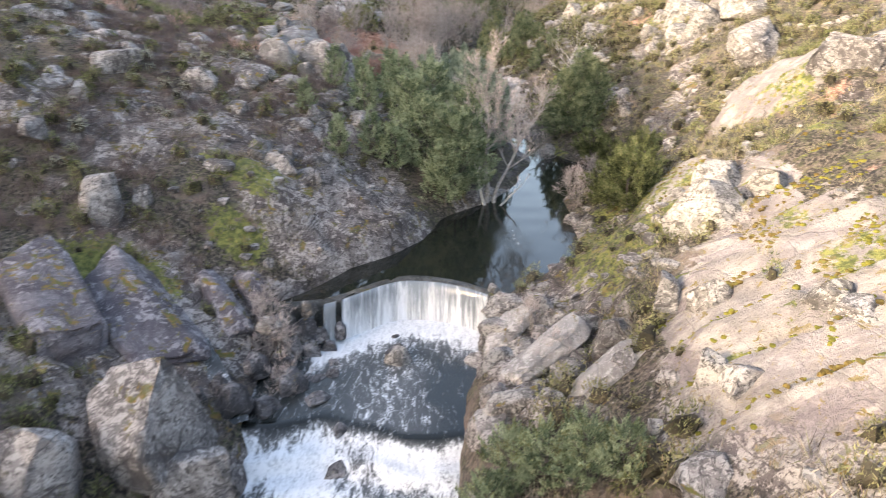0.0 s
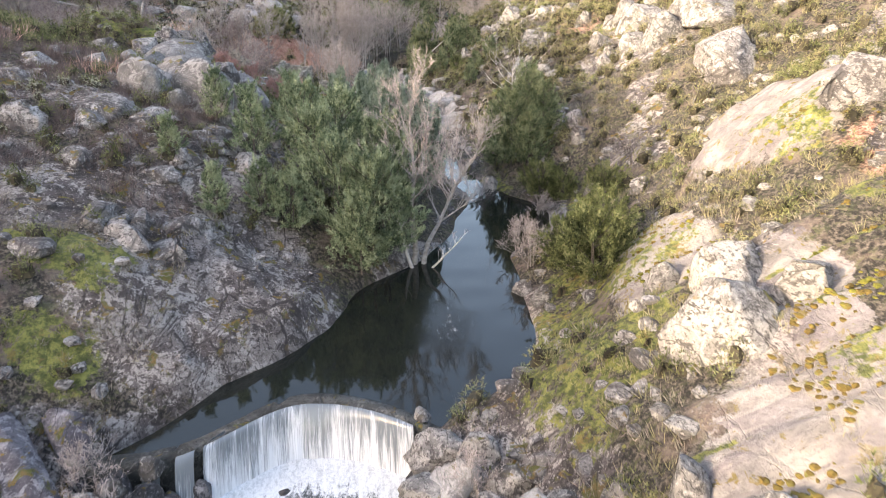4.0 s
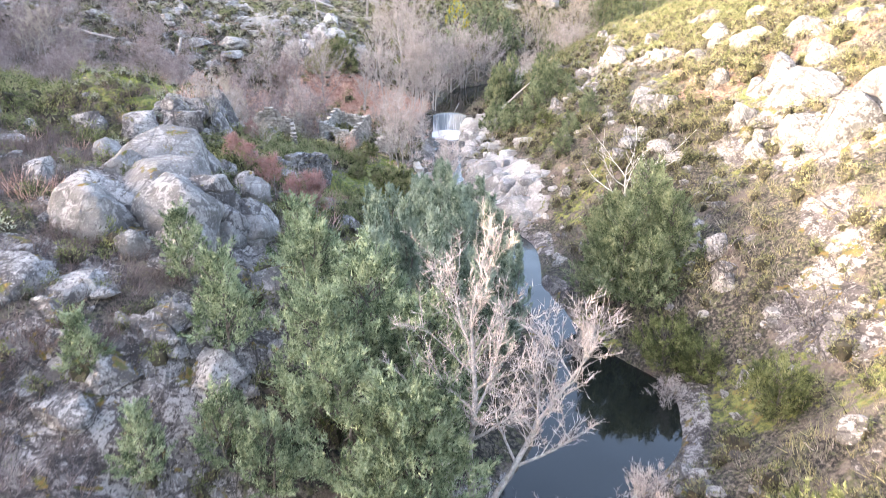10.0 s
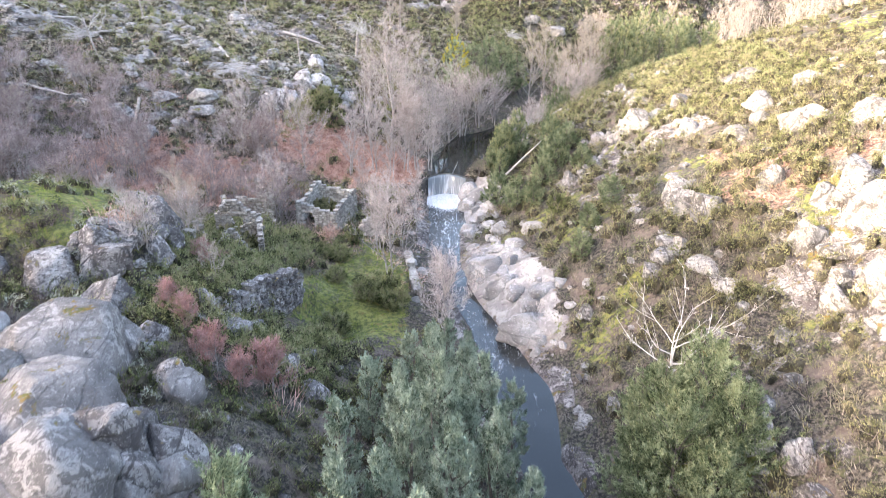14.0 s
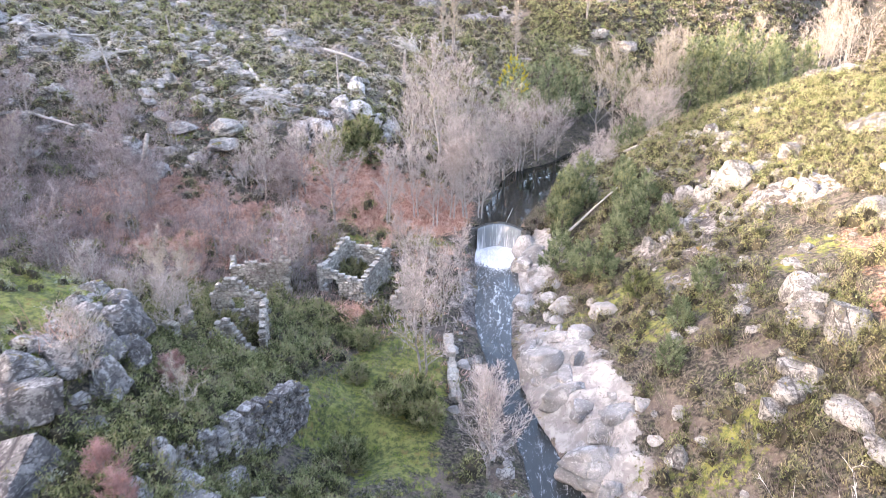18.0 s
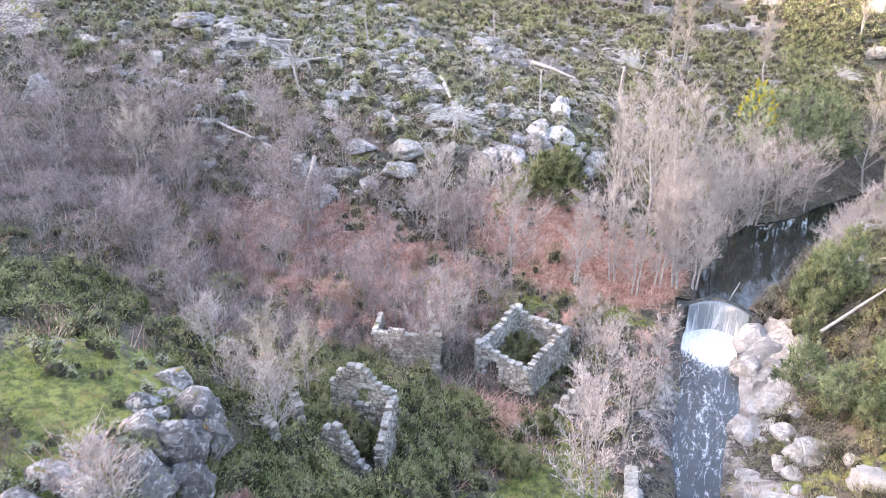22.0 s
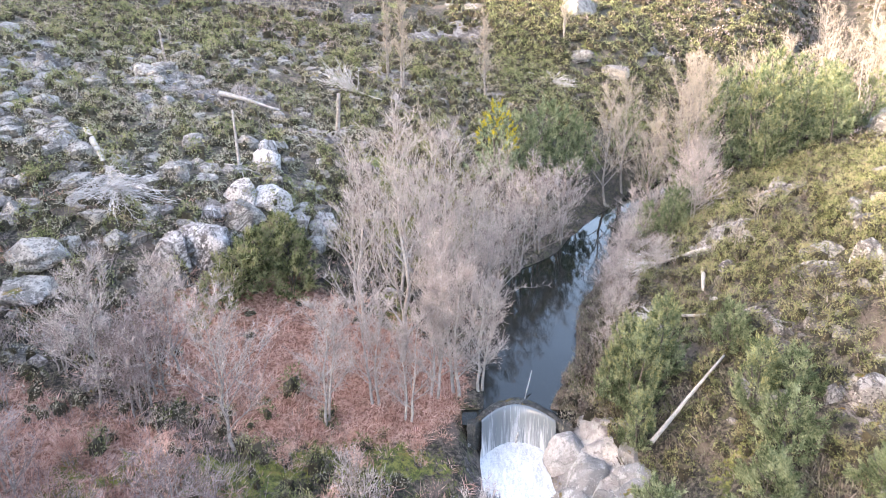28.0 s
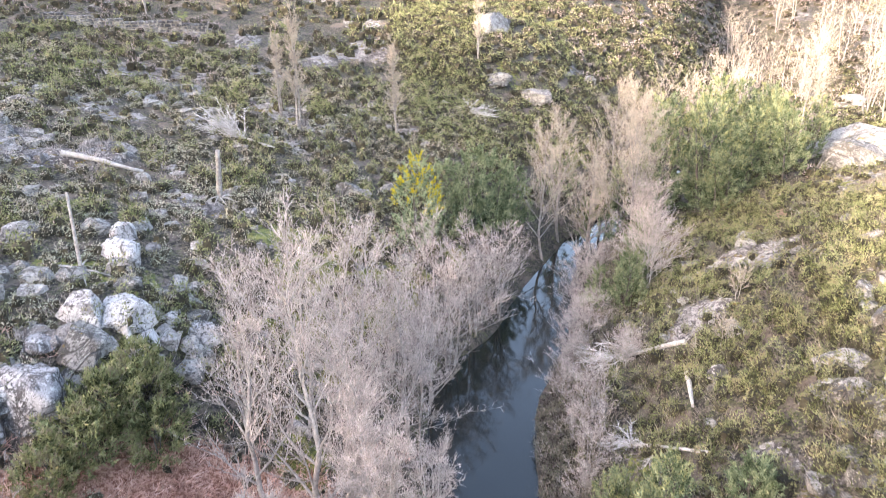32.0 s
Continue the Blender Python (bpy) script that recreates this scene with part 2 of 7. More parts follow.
def make_water(name, ripple=.022):
    """Still dark water that mirrors the sky; foam drifts on it in curling threads and lies white where it is broken."""
    m, nt = material(name)
    at = nod(nt, "NewGeometry").outputs["Position"]
    foam = nt.nodes.new("ShaderNodeAttribute")
    foam.attribute_name = "foam"
    much = foam.outputs["Fac"]
    flow = nod(nt, "Mapping", Vector=at, Scale=(1.25, .36, 1.0)).outputs[0]
    lace = noise_at(nt, flow, 2.4, 9, .72, .9)
    fleck = noise_at(nt, at, 9, 6, .7, .6)

    def threads(scale, width, distort):
        n = noise_at(nt, flow, scale, 5, .55, distort)
        return ramp(nt, maths(nt, "ABSOLUTE", maths(nt, "SUBTRACT", n, .5)), width, width * .15)

    curl = maths(nt, "MAXIMUM", threads(.50, .040, 1.6), maths(nt, "MULTIPLY", threads(1.2, .036, 1.4), .8))
    here = ramp(nt, maths(nt, "ADD", much, maths(nt, "MULTIPLY", maths(nt, "SUBTRACT", lace, .5), 2.2)), .30, .85)
    strings = maths(nt, "MULTIPLY", maths(nt, "MULTIPLY", curl, here), ramp(nt, fleck, .36, .58))
    solid = ramp(nt, maths(nt, "ADD", much, maths(nt, "ADD", maths(nt, "MULTIPLY", maths(nt, "SUBTRACT", lace, .5), 1.7), maths(nt, "MULTIPLY", maths(nt, "SUBTRACT", fleck, .5), .5))), .62, 1.05)
    haze = maths(nt, "MULTIPLY", ramp(nt, much, .2, 1.0), .16)
    fac = maths(nt, "MAXIMUM", maths(nt, "MAXIMUM", solid, maths(nt, "MULTIPLY", strings, .85)), haze)
    wave = maths(nt, "ADD", noise_at(nt, at, 2.2, 3, .5), maths(nt, "MULTIPLY", noise_at(nt, at, 9, 3, .5), .25))
    chop = maths(nt, "MULTIPLY", lace, maths(nt, "ADD", much, .02))
    bump = nod(nt, "Bump", Height=maths(nt, "ADD", maths(nt, "MULTIPLY", wave, ripple), maths(nt, "MULTIPLY", chop, 1.5)), Strength=.35, Distance=.1)
    water = nod(nt, "BsdfPrincipled", Base_Color=(.010, .012, .010), Roughness=.04, IOR=1.36, Specular_IOR_Level=.72, Normal=bump.outputs["Normal"])
    froth = blend(nt, ramp(nt, maths(nt, "ADD", maths(nt, "MULTIPLY", fleck, .5), maths(nt, "MULTIPLY", lace, .5)), .38, .56), (.40, .43, .445), (.66, .68, .69))
    white = nod(nt, "BsdfPrincipled", Base_Color=froth, Roughness=.6, Normal=bump.outputs["Normal"])
    mix = nod(nt, "MixShader", Fac=fac, i1=water.outputs[0], i2=white.outputs[0])
    out = nod(nt, "OutputMaterial")
    nt.links.new(mix.outputs[0], out.inputs["Surface"])
    return m


def make_fall(name, thin=0.0):
    """Falling water: white threads along the drop, gaps where the dark wall shows."""
    m, nt = material(name)
    uv = nod(nt, "UVMap")
    uv.uv_map = "flow"
    bent = nod(nt, "Mapping", Vector=uv.outputs[0], Scale=(1, 1, 1)).outputs[0]
    thread = noise_at(nt, nod(nt, "Mapping", Vector=bent, Scale=(3.1, .55, 1)).outputs[0], 1.0, 9, .72, 1.3)
    hair = noise_at(nt, nod(nt, "Mapping", Vector=bent, Scale=(13, 1.3, 1)).outputs[0], 1.0, 5, .7, .9)
    broad = noise_at(nt, nod(nt, "Mapping", Vector=bent, Scale=(1.3, .3, 1)).outputs[0], 1.0, 4, .6)
    down = nod(nt, "SeparateXYZ", Vector=uv.outputs[0]).outputs["Y"]
    sum_of = maths(nt, "ADD", maths(nt, "MULTIPLY", thread, .9), maths(nt, "ADD", maths(nt, "MULTIPLY", hair, .6), maths(nt, "MULTIPLY", broad, .6)))
    fac = ramp(nt, maths(nt, "ADD", sum_of, maths(nt, "MULTIPLY", down, .26)), 1.20 + thin, 1.58 + thin)
    white = nod(nt, "BsdfPrincipled", Base_Color=(.64, .66, .67), Roughness=.5)
    wet = nod(nt, "BsdfPrincipled", Base_Color=(.17, .19, .20), Roughness=.15)
    mix = nod(nt, "MixShader", Fac=fac, i1=wet.outputs[0], i2=white.outputs[0])
    out = nod(nt, "OutputMaterial")
    nt.links.new(mix.outputs[0], out.inputs["Surface"])
    return m


GROUND = make_ground()
ROCK = make_rock("granite_boulder", mid=(.205, .188, .178), pale=(.425, .40, .375), dark=(.062, .055, .052), lichen=.55)
ROCK_PALE = make_rock("pale_granite", mid=(.215, .20, .185), pale=(.40, .375, .34), dark=(.06, .053, .046), lichen=.6)
ROCK_SMOOTH = make_rock("smooth_granite", mid=(.20, .185, .173), pale=(.37, .35, .325), dark=(.06, .053, .05), lichen=.5, blotch=.4)
ROCK_WASHED = make_rock("washed_granite", mid=(.35, .328, .31), pale=(.50, .475, .45), dark=(.15, .155, .14), lichen=.35, mossy=.0, blotch=.35)
ROCK_STREAK = make_rock("streaked_granite", mid=(.105, .092, .105), pale=(.33, .31, .315), dark=(.05, .045, .05), lichen=.35, mossy=.9, blotch=.6)
ROCK_LEDGE = make_rock("hillside_granite", mid=(.28, .25, .232), pale=(.48, .445, .415), dark=(.075, .062, .055), lichen=.55, mossy=.5, blotch=.8)
ROCK_WET = make_rock("wet_granite", mid=(.13, .125, .13), pale=(.30, .285, .28), dark=(.035, .033, .035), lichen=.3)
WALL_STONE = make_rock("wall_stone", vary=.25, mid=(.40, .37, .325), pale=(.58, .545, .48), dark=(.15, .135, .115), lichen=.45, blotch=.55)
ROCK_WHITE = make_rock("white_lichened_granite", mid=(.38, .355, .35), pale=(.60, .575, .555), dark=(.06, .052, .048), lichen=.65, mossy=.2, blotch=1.0)
WATER = make_water("stream_water")
FALL = make_fall("falling_water")
FALL_THIN = make_fall("thin_falling_water", -.06)
ACACIA = make_leaf("acacia_leaves", [(.055, .080, .043), (.235, .288, .172), (.41, .455, .29)], .30, .8, .5)
ACACIA_OLIVE = make_leaf("olive_acacia_leaves", [(.045, .064, .030), (.18, .215, .115), (.36, .39, .235)], .28, .8, .5)
ACACIA_BLUE = make_leaf("bluish_acacia_leaves", [(.075, .108, .073), (.255, .312, .232), (.42, .475, .37)], .30, .8, .5)
GOLD = make_leaf("yellow_blossom", [(.34, .29, .02), (.62, .50, .03)], .2)
BLOSSOM = make_leaf("pale_blossom", [(.24, .25, .11), (.46, .44, .22)], .3, .8)
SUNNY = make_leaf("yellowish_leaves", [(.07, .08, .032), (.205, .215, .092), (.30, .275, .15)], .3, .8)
HEATH = make_leaf("heather", [(.040, .031, .026), (.225, .182, .160), (.145, .145, .092), (.37, .32, .27)], .15, .85, .55)
GREYHEATH = make_leaf("grey_olive_heath", [(.080, .070, .050), (.285, .26, .185), (.49, .455, .35), (.40, .315, .275)], .15, .85, .6)
GREENHEATH = make_leaf("green_heath", [(.036, .042, .018), (.165, .178, .078), (.315, .325, .16), (.27, .225, .15)], .15, .85, .6)
BROOM = make_leaf("broom", [(.034, .042, .017), (.125, .142, .055), (.28, .285, .135)], .2, .85, .55)
OLIVE = make_leaf("olive_heath", [(.040, .040, .018), (.15, .15, .068), (.28, .275, .14), (.21, .165, .11)], .2, .85, .6)
SCRUB = make_leaf("brown_scrub", [(.09, .066, .060), (.22, .17, .155)], .05, .9)
PINK = make_leaf("pink_twigs", [(.26, .135, .12), (.46, .29, .26)], .1, .9)
OCHRE = make_leaf("ochre_moss", [(.07, .048, .016), (.15, .105, .03), (.11, .11, .035)], .0, .95)
MOSS = make_leaf("green_moss", [(.085, .085, .016), (.165, .155, .03), (.14, .11, .025)], .0, .95)
# Inner twigs, darkened in colour to stand for the shade inside shrubs.
SHADE_STEMS = make_leaf("shade_coloured_twigs", [(.026, .023, .016), (.085, .073, .048)], .0, .9, .6)
STRAW = make_leaf("dry_grass", [(.17, .145, .085), (.33, .28, .18), (.21, .205, .09)], .25, .8)
SUNGRASS = make_leaf("yellowish_grass", [(.15, .135, .065), (.33, .29, .16), (.25, .245, .12), (.40, .35, .23)], .25, .8)
SUNBROOM = make_leaf("sunlit_broom", [(.07, .07, .03), (.22, .21, .10), (.33, .29, .17)], .2, .8)
RUSSET = make_leaf("dead_bracken", [(.30, .16, .12), (.58, .36, .29), (.72, .53, .45)], .2, .8)
GREYBUSH = make_leaf("lichened_bush", [(.22, .225, .16), (.44, .44, .345), (.32, .345, .23)], .15, .8)
GRASS = make_leaf("green_grass", [(.12, .18, .03), (.24, .31, .055), (.34, .36, .09)], .3, .7)
TWIG = make_leaf("bare_twigs", [(.26, .215, .195), (.43, .365, .335), (.60, .535, .495)], .1, .85, .4)
TWIG_MAUVE = make_leaf("mauve_twigs", [(.13, .098, .092), (.31, .245, .23), (.46, .385, .365)], .1, .85, .5)
TWIG_WARM = make_leaf("tan_twigs", [(.33, .275, .22), (.53, .455, .38)], .1, .85)
BARK = make_bark("grey_bark", (.20, .175, .155), (.36, .33, .30), (.07, .06, .055))
DARKBARK = make_bark("dark_bark", (.09, .075, .06), (.15, .13, .11), (.04, .035, .03))
DEADWOOD = make_bark("bleached_wood", (.32, .295, .27), (.48, .45, .415), (.17, .15, .135))
DEADWHITE = make_bark("whitened_wood", (.48, .455, .42), (.66, .63, .59), (.28, .25, .225))
ALDER = make_bark("pale_alder_bark", (.27, .24, .22), (.44, .41, .38), (.12, .10, .09))
CONCRETE = make_rock("weir_stone", mid=(.075, .075, .068), pale=(.16, .155, .14), dark=(.03, .03, .026), lichen=.2)
# ---------------------------------------------------------------- the lie of the land
# Banks of the stream (x at each y), water level, and the height of both valley sides
# at set distances from the banks.
BANK_Y = [-60, 0, 18, 26, 31, 35, 38, 41, 44, 48, 52, 57, 61, 64.5, 70, 74, 79, 84, 89, 93, 102, 108, 117, 124, 130, 135, 141, 145, 150, 158, 180, 230, 400]
BANK_L = [-14, -9, -8, -8.2, -9.0, -9.2, -6.6, -4, -1.9, -.3, 3.4, 5.9, 7.2, 8, 6.6, 5.7, 4.9, 3.9, 2.8, 1.9, 0, -.5, -1, -.7, .4, 1.0, 6.2, 8.3, 11.6, 17, 38, 75, 130]
BANK_R = [-2, 0, .5, .8, 1.6, 2.6, 8.1, 8.9, 9.4, 9.6, 9.7, 13.2, 13.9, 11.8, 9.6, 8.8, 8.8, 7.5, 5.7, 4.3, 2.9, 3.4, 3.2, 5.7, 7.0, 9.4, 13.2, 15.2, 17.6, 22, 41, 78, 132]
OUT = [0, 1, 4, 9, 16, 32, 70]
LEFT_Y = [-60, 0, 20, 32, 42, 52, 62, 75, 84, 95, 105, 116, 124, 134, 150, 180, 230, 330, 520]
LEFT_Z = {0: [-6, -4.5, -4, -2.4, .3, .2, .2, .2, .3, .4, .4, .5, 2.4, 2.4, 2.5, 2.7, 4, 36, 60],
          1: [-5, -3, -3, -1, 1.3, .8, .5, .4, .5, .8, .8, 1.5, 2.8, 2.8, 3, 3.2, 5, 38, 62],
          4: [-3, -2, -1.5, .5, 2.6, 2.3, 1.5, 1, 1, 1.5, 1.2, 2.3, 3.2, 3.5, 4.4, 4.6, 8, 40, 64],
          9: [1, 1.5, 1.5, 2.6, 5.2, 5.3, 4, 3, 2.4, 2, 1.8, 3, 4.2, 6, 6.8, 7, 13, 42, 66],
          16: [5, 5, 5, 5.5, 7.2, 8.5, 8.3, 7.6, 6.6, 4.4, 3.4, 4.2, 7, 10.6, 9.3, 9.5, 18, 45, 68],
          32: [12, 12, 12, 12, 13, 13, 12.5, 11, 10.4, 6.4, 6.2, 9, 12.4, 15, 13, 12.6, 22, 48, 70],
          70: [27, 27, 26, 26, 28, 28, 28, 24, 20, 16, 16, 18.5, 22, 23.5, 22, 18.5, 26, 52, 75]}
RIGHT_Y = [-60, 0, 20, 32, 42, 52, 62, 75, 88, 100, 113, 126, 140, 152, 180, 230, 330, 520]
RIGHT_Z = {0: [-6, -4, -3, -2, .3, .3, .3, .3, .4, .4, .5, 2.4, 2.4, 2.5, 2.7, 4, 30, 55],
           1: [-5, -2.5, -1.2, -.2, .7, .6, .5, .5, .8, .6, .8, 2.7, 2.8, 3, 3.2, 5, 32, 57],
           4: [-2, 0, 1, 1.2, 3.3, 1.8, 3.3, 2.2, 2.8, 2.1, 2.7, 4.5, 4.5, 4.5, 4.2, 8, 33, 60],
           9: [4, 5, 5.0, 4.6, 7.2, 5.4, 7, 5.7, 6.5, 5.2, 6, 7.6, 7.5, 6.5, 5.6, 10, 34, 64],
           16: [10, 10, 9, 8.8, 11.4, 10, 11.5, 10.3, 10.4, 9, 9.8, 11.8, 10.4, 9, 8, 12, 36, 68],
           32: [20, 19, 17, 17, 19, 18, 19.6, 19, 18, 17, 16.5, 17, 14.6, 12.6, 10, 14, 40, 72],
           70: [42, 40, 36, 35, 36, 36, 37, 37, 36, 34, 32, 30, 23, 17, 12, 18, 44, 80]}


def smooth_interp(v, xs, ys):
    """A cubic through the stations that never overshoots."""
    v, xs, ys = np.asarray(v, float), np.asarray(xs, float), np.asarray(ys, float)
    h, slope = np.diff(xs), np.diff(ys) / np.diff(xs)
    m = np.zeros(len(xs))
    same = slope[1:] * slope[:-1] > 0
    m[1:-1] = np.where(same, 2 * slope[1:] * slope[:-1] / np.where(same, slope[1:] + slope[:-1], 1), 0)
    m[0], m[-1] = slope[0], slope[-1]
    v = np.clip(v, xs[0], xs[-1])
    i = np.clip(np.searchsorted(xs, v) - 1, 0, len(xs) - 2)
    t = (v - xs[i]) / h[i]
    return (ys[i] * (1 + 2 * t) * (1 - t) ** 2 + m[i] * h[i] * t * (1 - t) ** 2
            + ys[i + 1] * t * t * (3 - 2 * t) + m[i + 1] * h[i] * t * t * (t - 1))


def lattice(ix, iy, seed):
    n = (ix.astype(np.int64) * 374761393 + iy.astype(np.int64) * 668265263 + seed * 1274126177) & 0x7FFFFFFF
    n = ((n ^ (n >> 13)) * 1274126177) & 0x7FFFFFFF
    return ((n ^ (n >> 16)) & 0xFFFF) / 65535.0


def value_noise(x, y, seed=0):
    x, y = np.asarray(x, float), np.asarray(y, float)
    ix, iy = np.floor(x), np.floor(y)
    fx, fy = x - ix, y - iy
    fx, fy = fx * fx * (3 - 2 * fx), fy * fy * (3 - 2 * fy)
    a, b = lattice(ix, iy, seed), lattice(ix + 1, iy, seed)
    c, d = lattice(ix, iy + 1, seed), lattice(ix + 1, iy + 1, seed)
    return (a * (1 - fx) + b * fx) * (1 - fy) + (c * (1 - fx) + d * fx) * fy


def fbm(x, y, size, octaves=4, seed=0):
    """Noise from -1 to 1, its largest waves size metres long."""
    total, amp, norm = 0, 1, 0
    for k in range(octaves):
        total = total + amp * (2 * value_noise(np.asarray(x) / size * 2 ** k + 17.3 * k, np.asarray(y) / size * 2 ** k - 9.1 * k, seed + k) - 1)
        norm += amp
        amp *= .5
    return total / norm


def step01(v, a, b):
    t = np.clip((np.asarray(v, float) - a) / (b - a), 0, 1)
    return t * t * (3 - 2 * t)


def blob(x, y, cx, cy, rx, ry, turn=0, soft=.35):
    """1 inside an ellipse, 0 outside, with a soft ragged rim."""
    c, s = math.cos(radians(turn)), math.sin(radians(turn))
    u, v = (x - cx) * c + (y - cy) * s, -(x - cx) * s + (y - cy) * c
    r = np.sqrt((u / rx) ** 2 + (v / ry) ** 2) + .22 * fbm(x, y, max(.8, min(rx, ry) * .8), 3, 71)
    return 1 - step01(r, 1 - soft, 1 + soft)


def bank_left(y):
    return smooth_interp(y, BANK_Y, BANK_L)


def bank_right(y):
    return smooth_interp(y, BANK_Y, BANK_R)


def side_height(y, out, table_y, table):
    """Height on one side of the valley, by its profiles."""
    cols = np.stack([smooth_interp(y, table_y, table[k]) for k in OUT])
    out = np.clip(out, 0, 400)
    z = np.zeros_like(out)
    for k in range(len(OUT)):
        a = OUT[k]
        b = OUT[k + 1] if k + 1 < len(OUT) else 1e9
        last = k + 1 >= len(OUT)
        grow = (cols[k] - cols[k - 1]) / (a - OUT[k - 1]) * .8 if last else (cols[k + 1] - cols[k]) / (b - a)
        here = (out >= a) & (out < b)
        z = np.where(here, cols[k] + (out - a) * grow, z)
    return z


def weir_y(x):
    """The lip of the lower weir, an arch that bows upstream."""
    x = np.asarray(x, float)
    d = x + 1.9
    return 37.4 - np.where(d > 0, .095 * np.minimum(d, 5.5) ** 2, 3.5 * (1 - np.exp(-.075 * d * d - .0009 * d ** 4)))


def upper_lip(x):
    """The lip of the small upper weir, arched upstream."""
    return 119.0 - .36 * np.minimum(np.abs(np.asarray(x, float) - 1.25), 2.4) ** 2


def bare_height(x, y):
    """The land without its small relief."""
    x, y = np.asarray(x, float), np.asarray(y, float)
    wob = .35 * fbm(x, y, 3.5, 3, 5) * step01(np.abs(y - 36), 2, 6)
    xl, xr = bank_left(y) + wob, bank_right(y) + wob
    zl, zr = side_height(y, xl - x, LEFT_Y, LEFT_Z), side_height(y, x - xr, RIGHT_Y, RIGHT_Z)
    level = np.where(y < 25.4, -4.2, np.where(y < weir_y(x), -2.1, np.where(y < upper_lip(x), .1, 2.2)))
    zl, zr = np.where(y > 118.3, np.maximum(zl, 2.42), zl), np.where(y > 118.3, np.maximum(zr, 2.42), zr)
    deep = step01(np.minimum(x - xl, xr - x), -.05, 1.2)
    mid = np.minimum(zl, zr) * (1 - deep) + (np.minimum(np.minimum(zl, zr), level) - 1.1) * deep
    z = np.where(x < xl, zl, np.where(x > xr, zr, mid))
    # the long hill to the west, which keeps the afternoon sun off the valley floor
    far = np.clip(-x - 62, 0, 400)
    z = z + (RIDGE - 3.4 * step01(-y, 8, 45) + 1.6 * step01(y, -25, 10) * (1 - step01(y, 75, 110)) + 2.4 * step01(y, -32, 6) * (1 - step01(y, 75, 110))) * step01(far, 0, 110) * (1 - .6 * step01(far, 160, 330)) * (1 - .55 * step01(y, 190, 420))
    return z


def terraces(x, y):
    """The meadow by the stream, the banks that its walls hold up, and the ledges of the far hill."""
    dz = 0
    meadow = blob(x, y, -3.2, 94, 3.4, 11, 4, .2)
    dz = dz + meadow * .15
    east = (x + 11.4 - (y - 77.2) * .381) * .93
    dz = dz - 1.5 * step01(east, -.1, .5) * (1 - step01(east, 2.5, 6)) * step01(y, 75.5, 77.5) * (1 - step01(y, 85.5, 88))
    dz = dz + 3.0 * blob(x, y, -20, 81, 5, 6, 0, .3)
    dz = dz + 1.6 * blob(x, y, 24, 47.5, 4.5, 6, 10, .4) + 3.2 * blob(x, y, 16, 197, 12, 12, 0, .5)
    dz = dz - 1.1 * blob(x, y, 6.2, 29.5, 2.4, 4.5, 0, .5)
    return dz


def rock_mask(x, y):
    """How far bare granite shows, from 0 to 1."""
    n = fbm(x, y, 7, 4, 21)
    ledge = fbm(x * .55, y, 3.2, 3, 33)
    m = np.zeros_like(np.asarray(x, float))
    for cx, cy, rx, ry, turn, k in ROCK_FIELDS:
        m = np.maximum(m, k * blob(x, y, cx, cy, rx, ry, turn, .3))
    xl, xr = bank_left(y), bank_right(y)
    open_left = step01(xl - x, 3, 9) * (1 - step01(y, 60, 70)) * .66
    open_far = step01(y, 108, 122) * step01(xl - x, 10, 22) * .50
    open_right = step01(x - xr, 3, 9) * .5
    back = np.maximum(np.maximum(open_left, open_far), open_right)
    m = np.maximum(m, step01(back + .55 * n + .35 * ledge, .58, .78))
    edge = np.maximum(step01(1.6 - np.abs(x - xl), 0, 1), step01(1.6 - np.abs(x - xr), 0, 1)) * step01(118 - y, 0, 6)
    m = np.maximum(m, edge * step01(fbm(x, y, 4, 3, 41), -.25, .15))
    return np.clip(m, 0, 1)


ROCK_FIELDS = [  # x, y, half sizes, turn, strength
    (-6.5, 43.5, 6.5, 6.2, 25, 1), (-15, 30, 5.5, 7, 20, 1), (-11, 33, 3, 4, 0, .9),
    (13, 20, 5.5, 9, -12, 1), (14.2, 31, 2.2, 4.5, -15, .9), (14.5, 40.5, 2.4, 4.5, -8, 1), (22, 47, 3.2, 5, 10, 1),
    (5.2, 28.5, 3.2, 6.5, 0, 1), (20, 60, 2, 3.5, 10, .9), (6.6, 92.5, 2.3, 9, 15, 1), (4.6, 112, 1.9, 6, 0, 1),
    (-10, 50, 4.5, 3, 20, .85), (-17, 46, 5, 4, 10, .85), (-20, 55, 4, 3, 0, .8),
    (-9.5, 62, 3.5, 5, 0, .8), (-5, 57, 2.2, 1.6, 0, .9), (-14, 55, 4, 2, 10, .8), (25, 77, 4.5, 8, 10, .9)]
RIDGE = 14.2


SLABS = [(13, 21.6, 5, 7.2, -12, .7), (14.3, 40.5, 2.2, 4.5, -8, .7), (6.6, 92.5, 2.5, 9.5, 15, 1), (4.6, 112, 1.9, 6, 0, 1), (22, 47, 3.2, 5, 10, .7), (17, 30, 3, 5, -10, .7)]


def slab_mask(x, y):
    """Where the granite is one smooth pale sheet."""
    m = np.zeros_like(np.asarray(x, float))
    for s in SLABS:
        m = np.maximum(m, s[5] * blob(x, y, *s[:5], .3))
    return m


def bedding(x, y):
    """Where a point lies between one sheet edge of the pale granite and the next, from 0 to 1."""
    v = (.97 * y + .14 * x + .55 * fbm(x, y, 6, 2, 45)) / 2.3
    return v - np.floor(v)


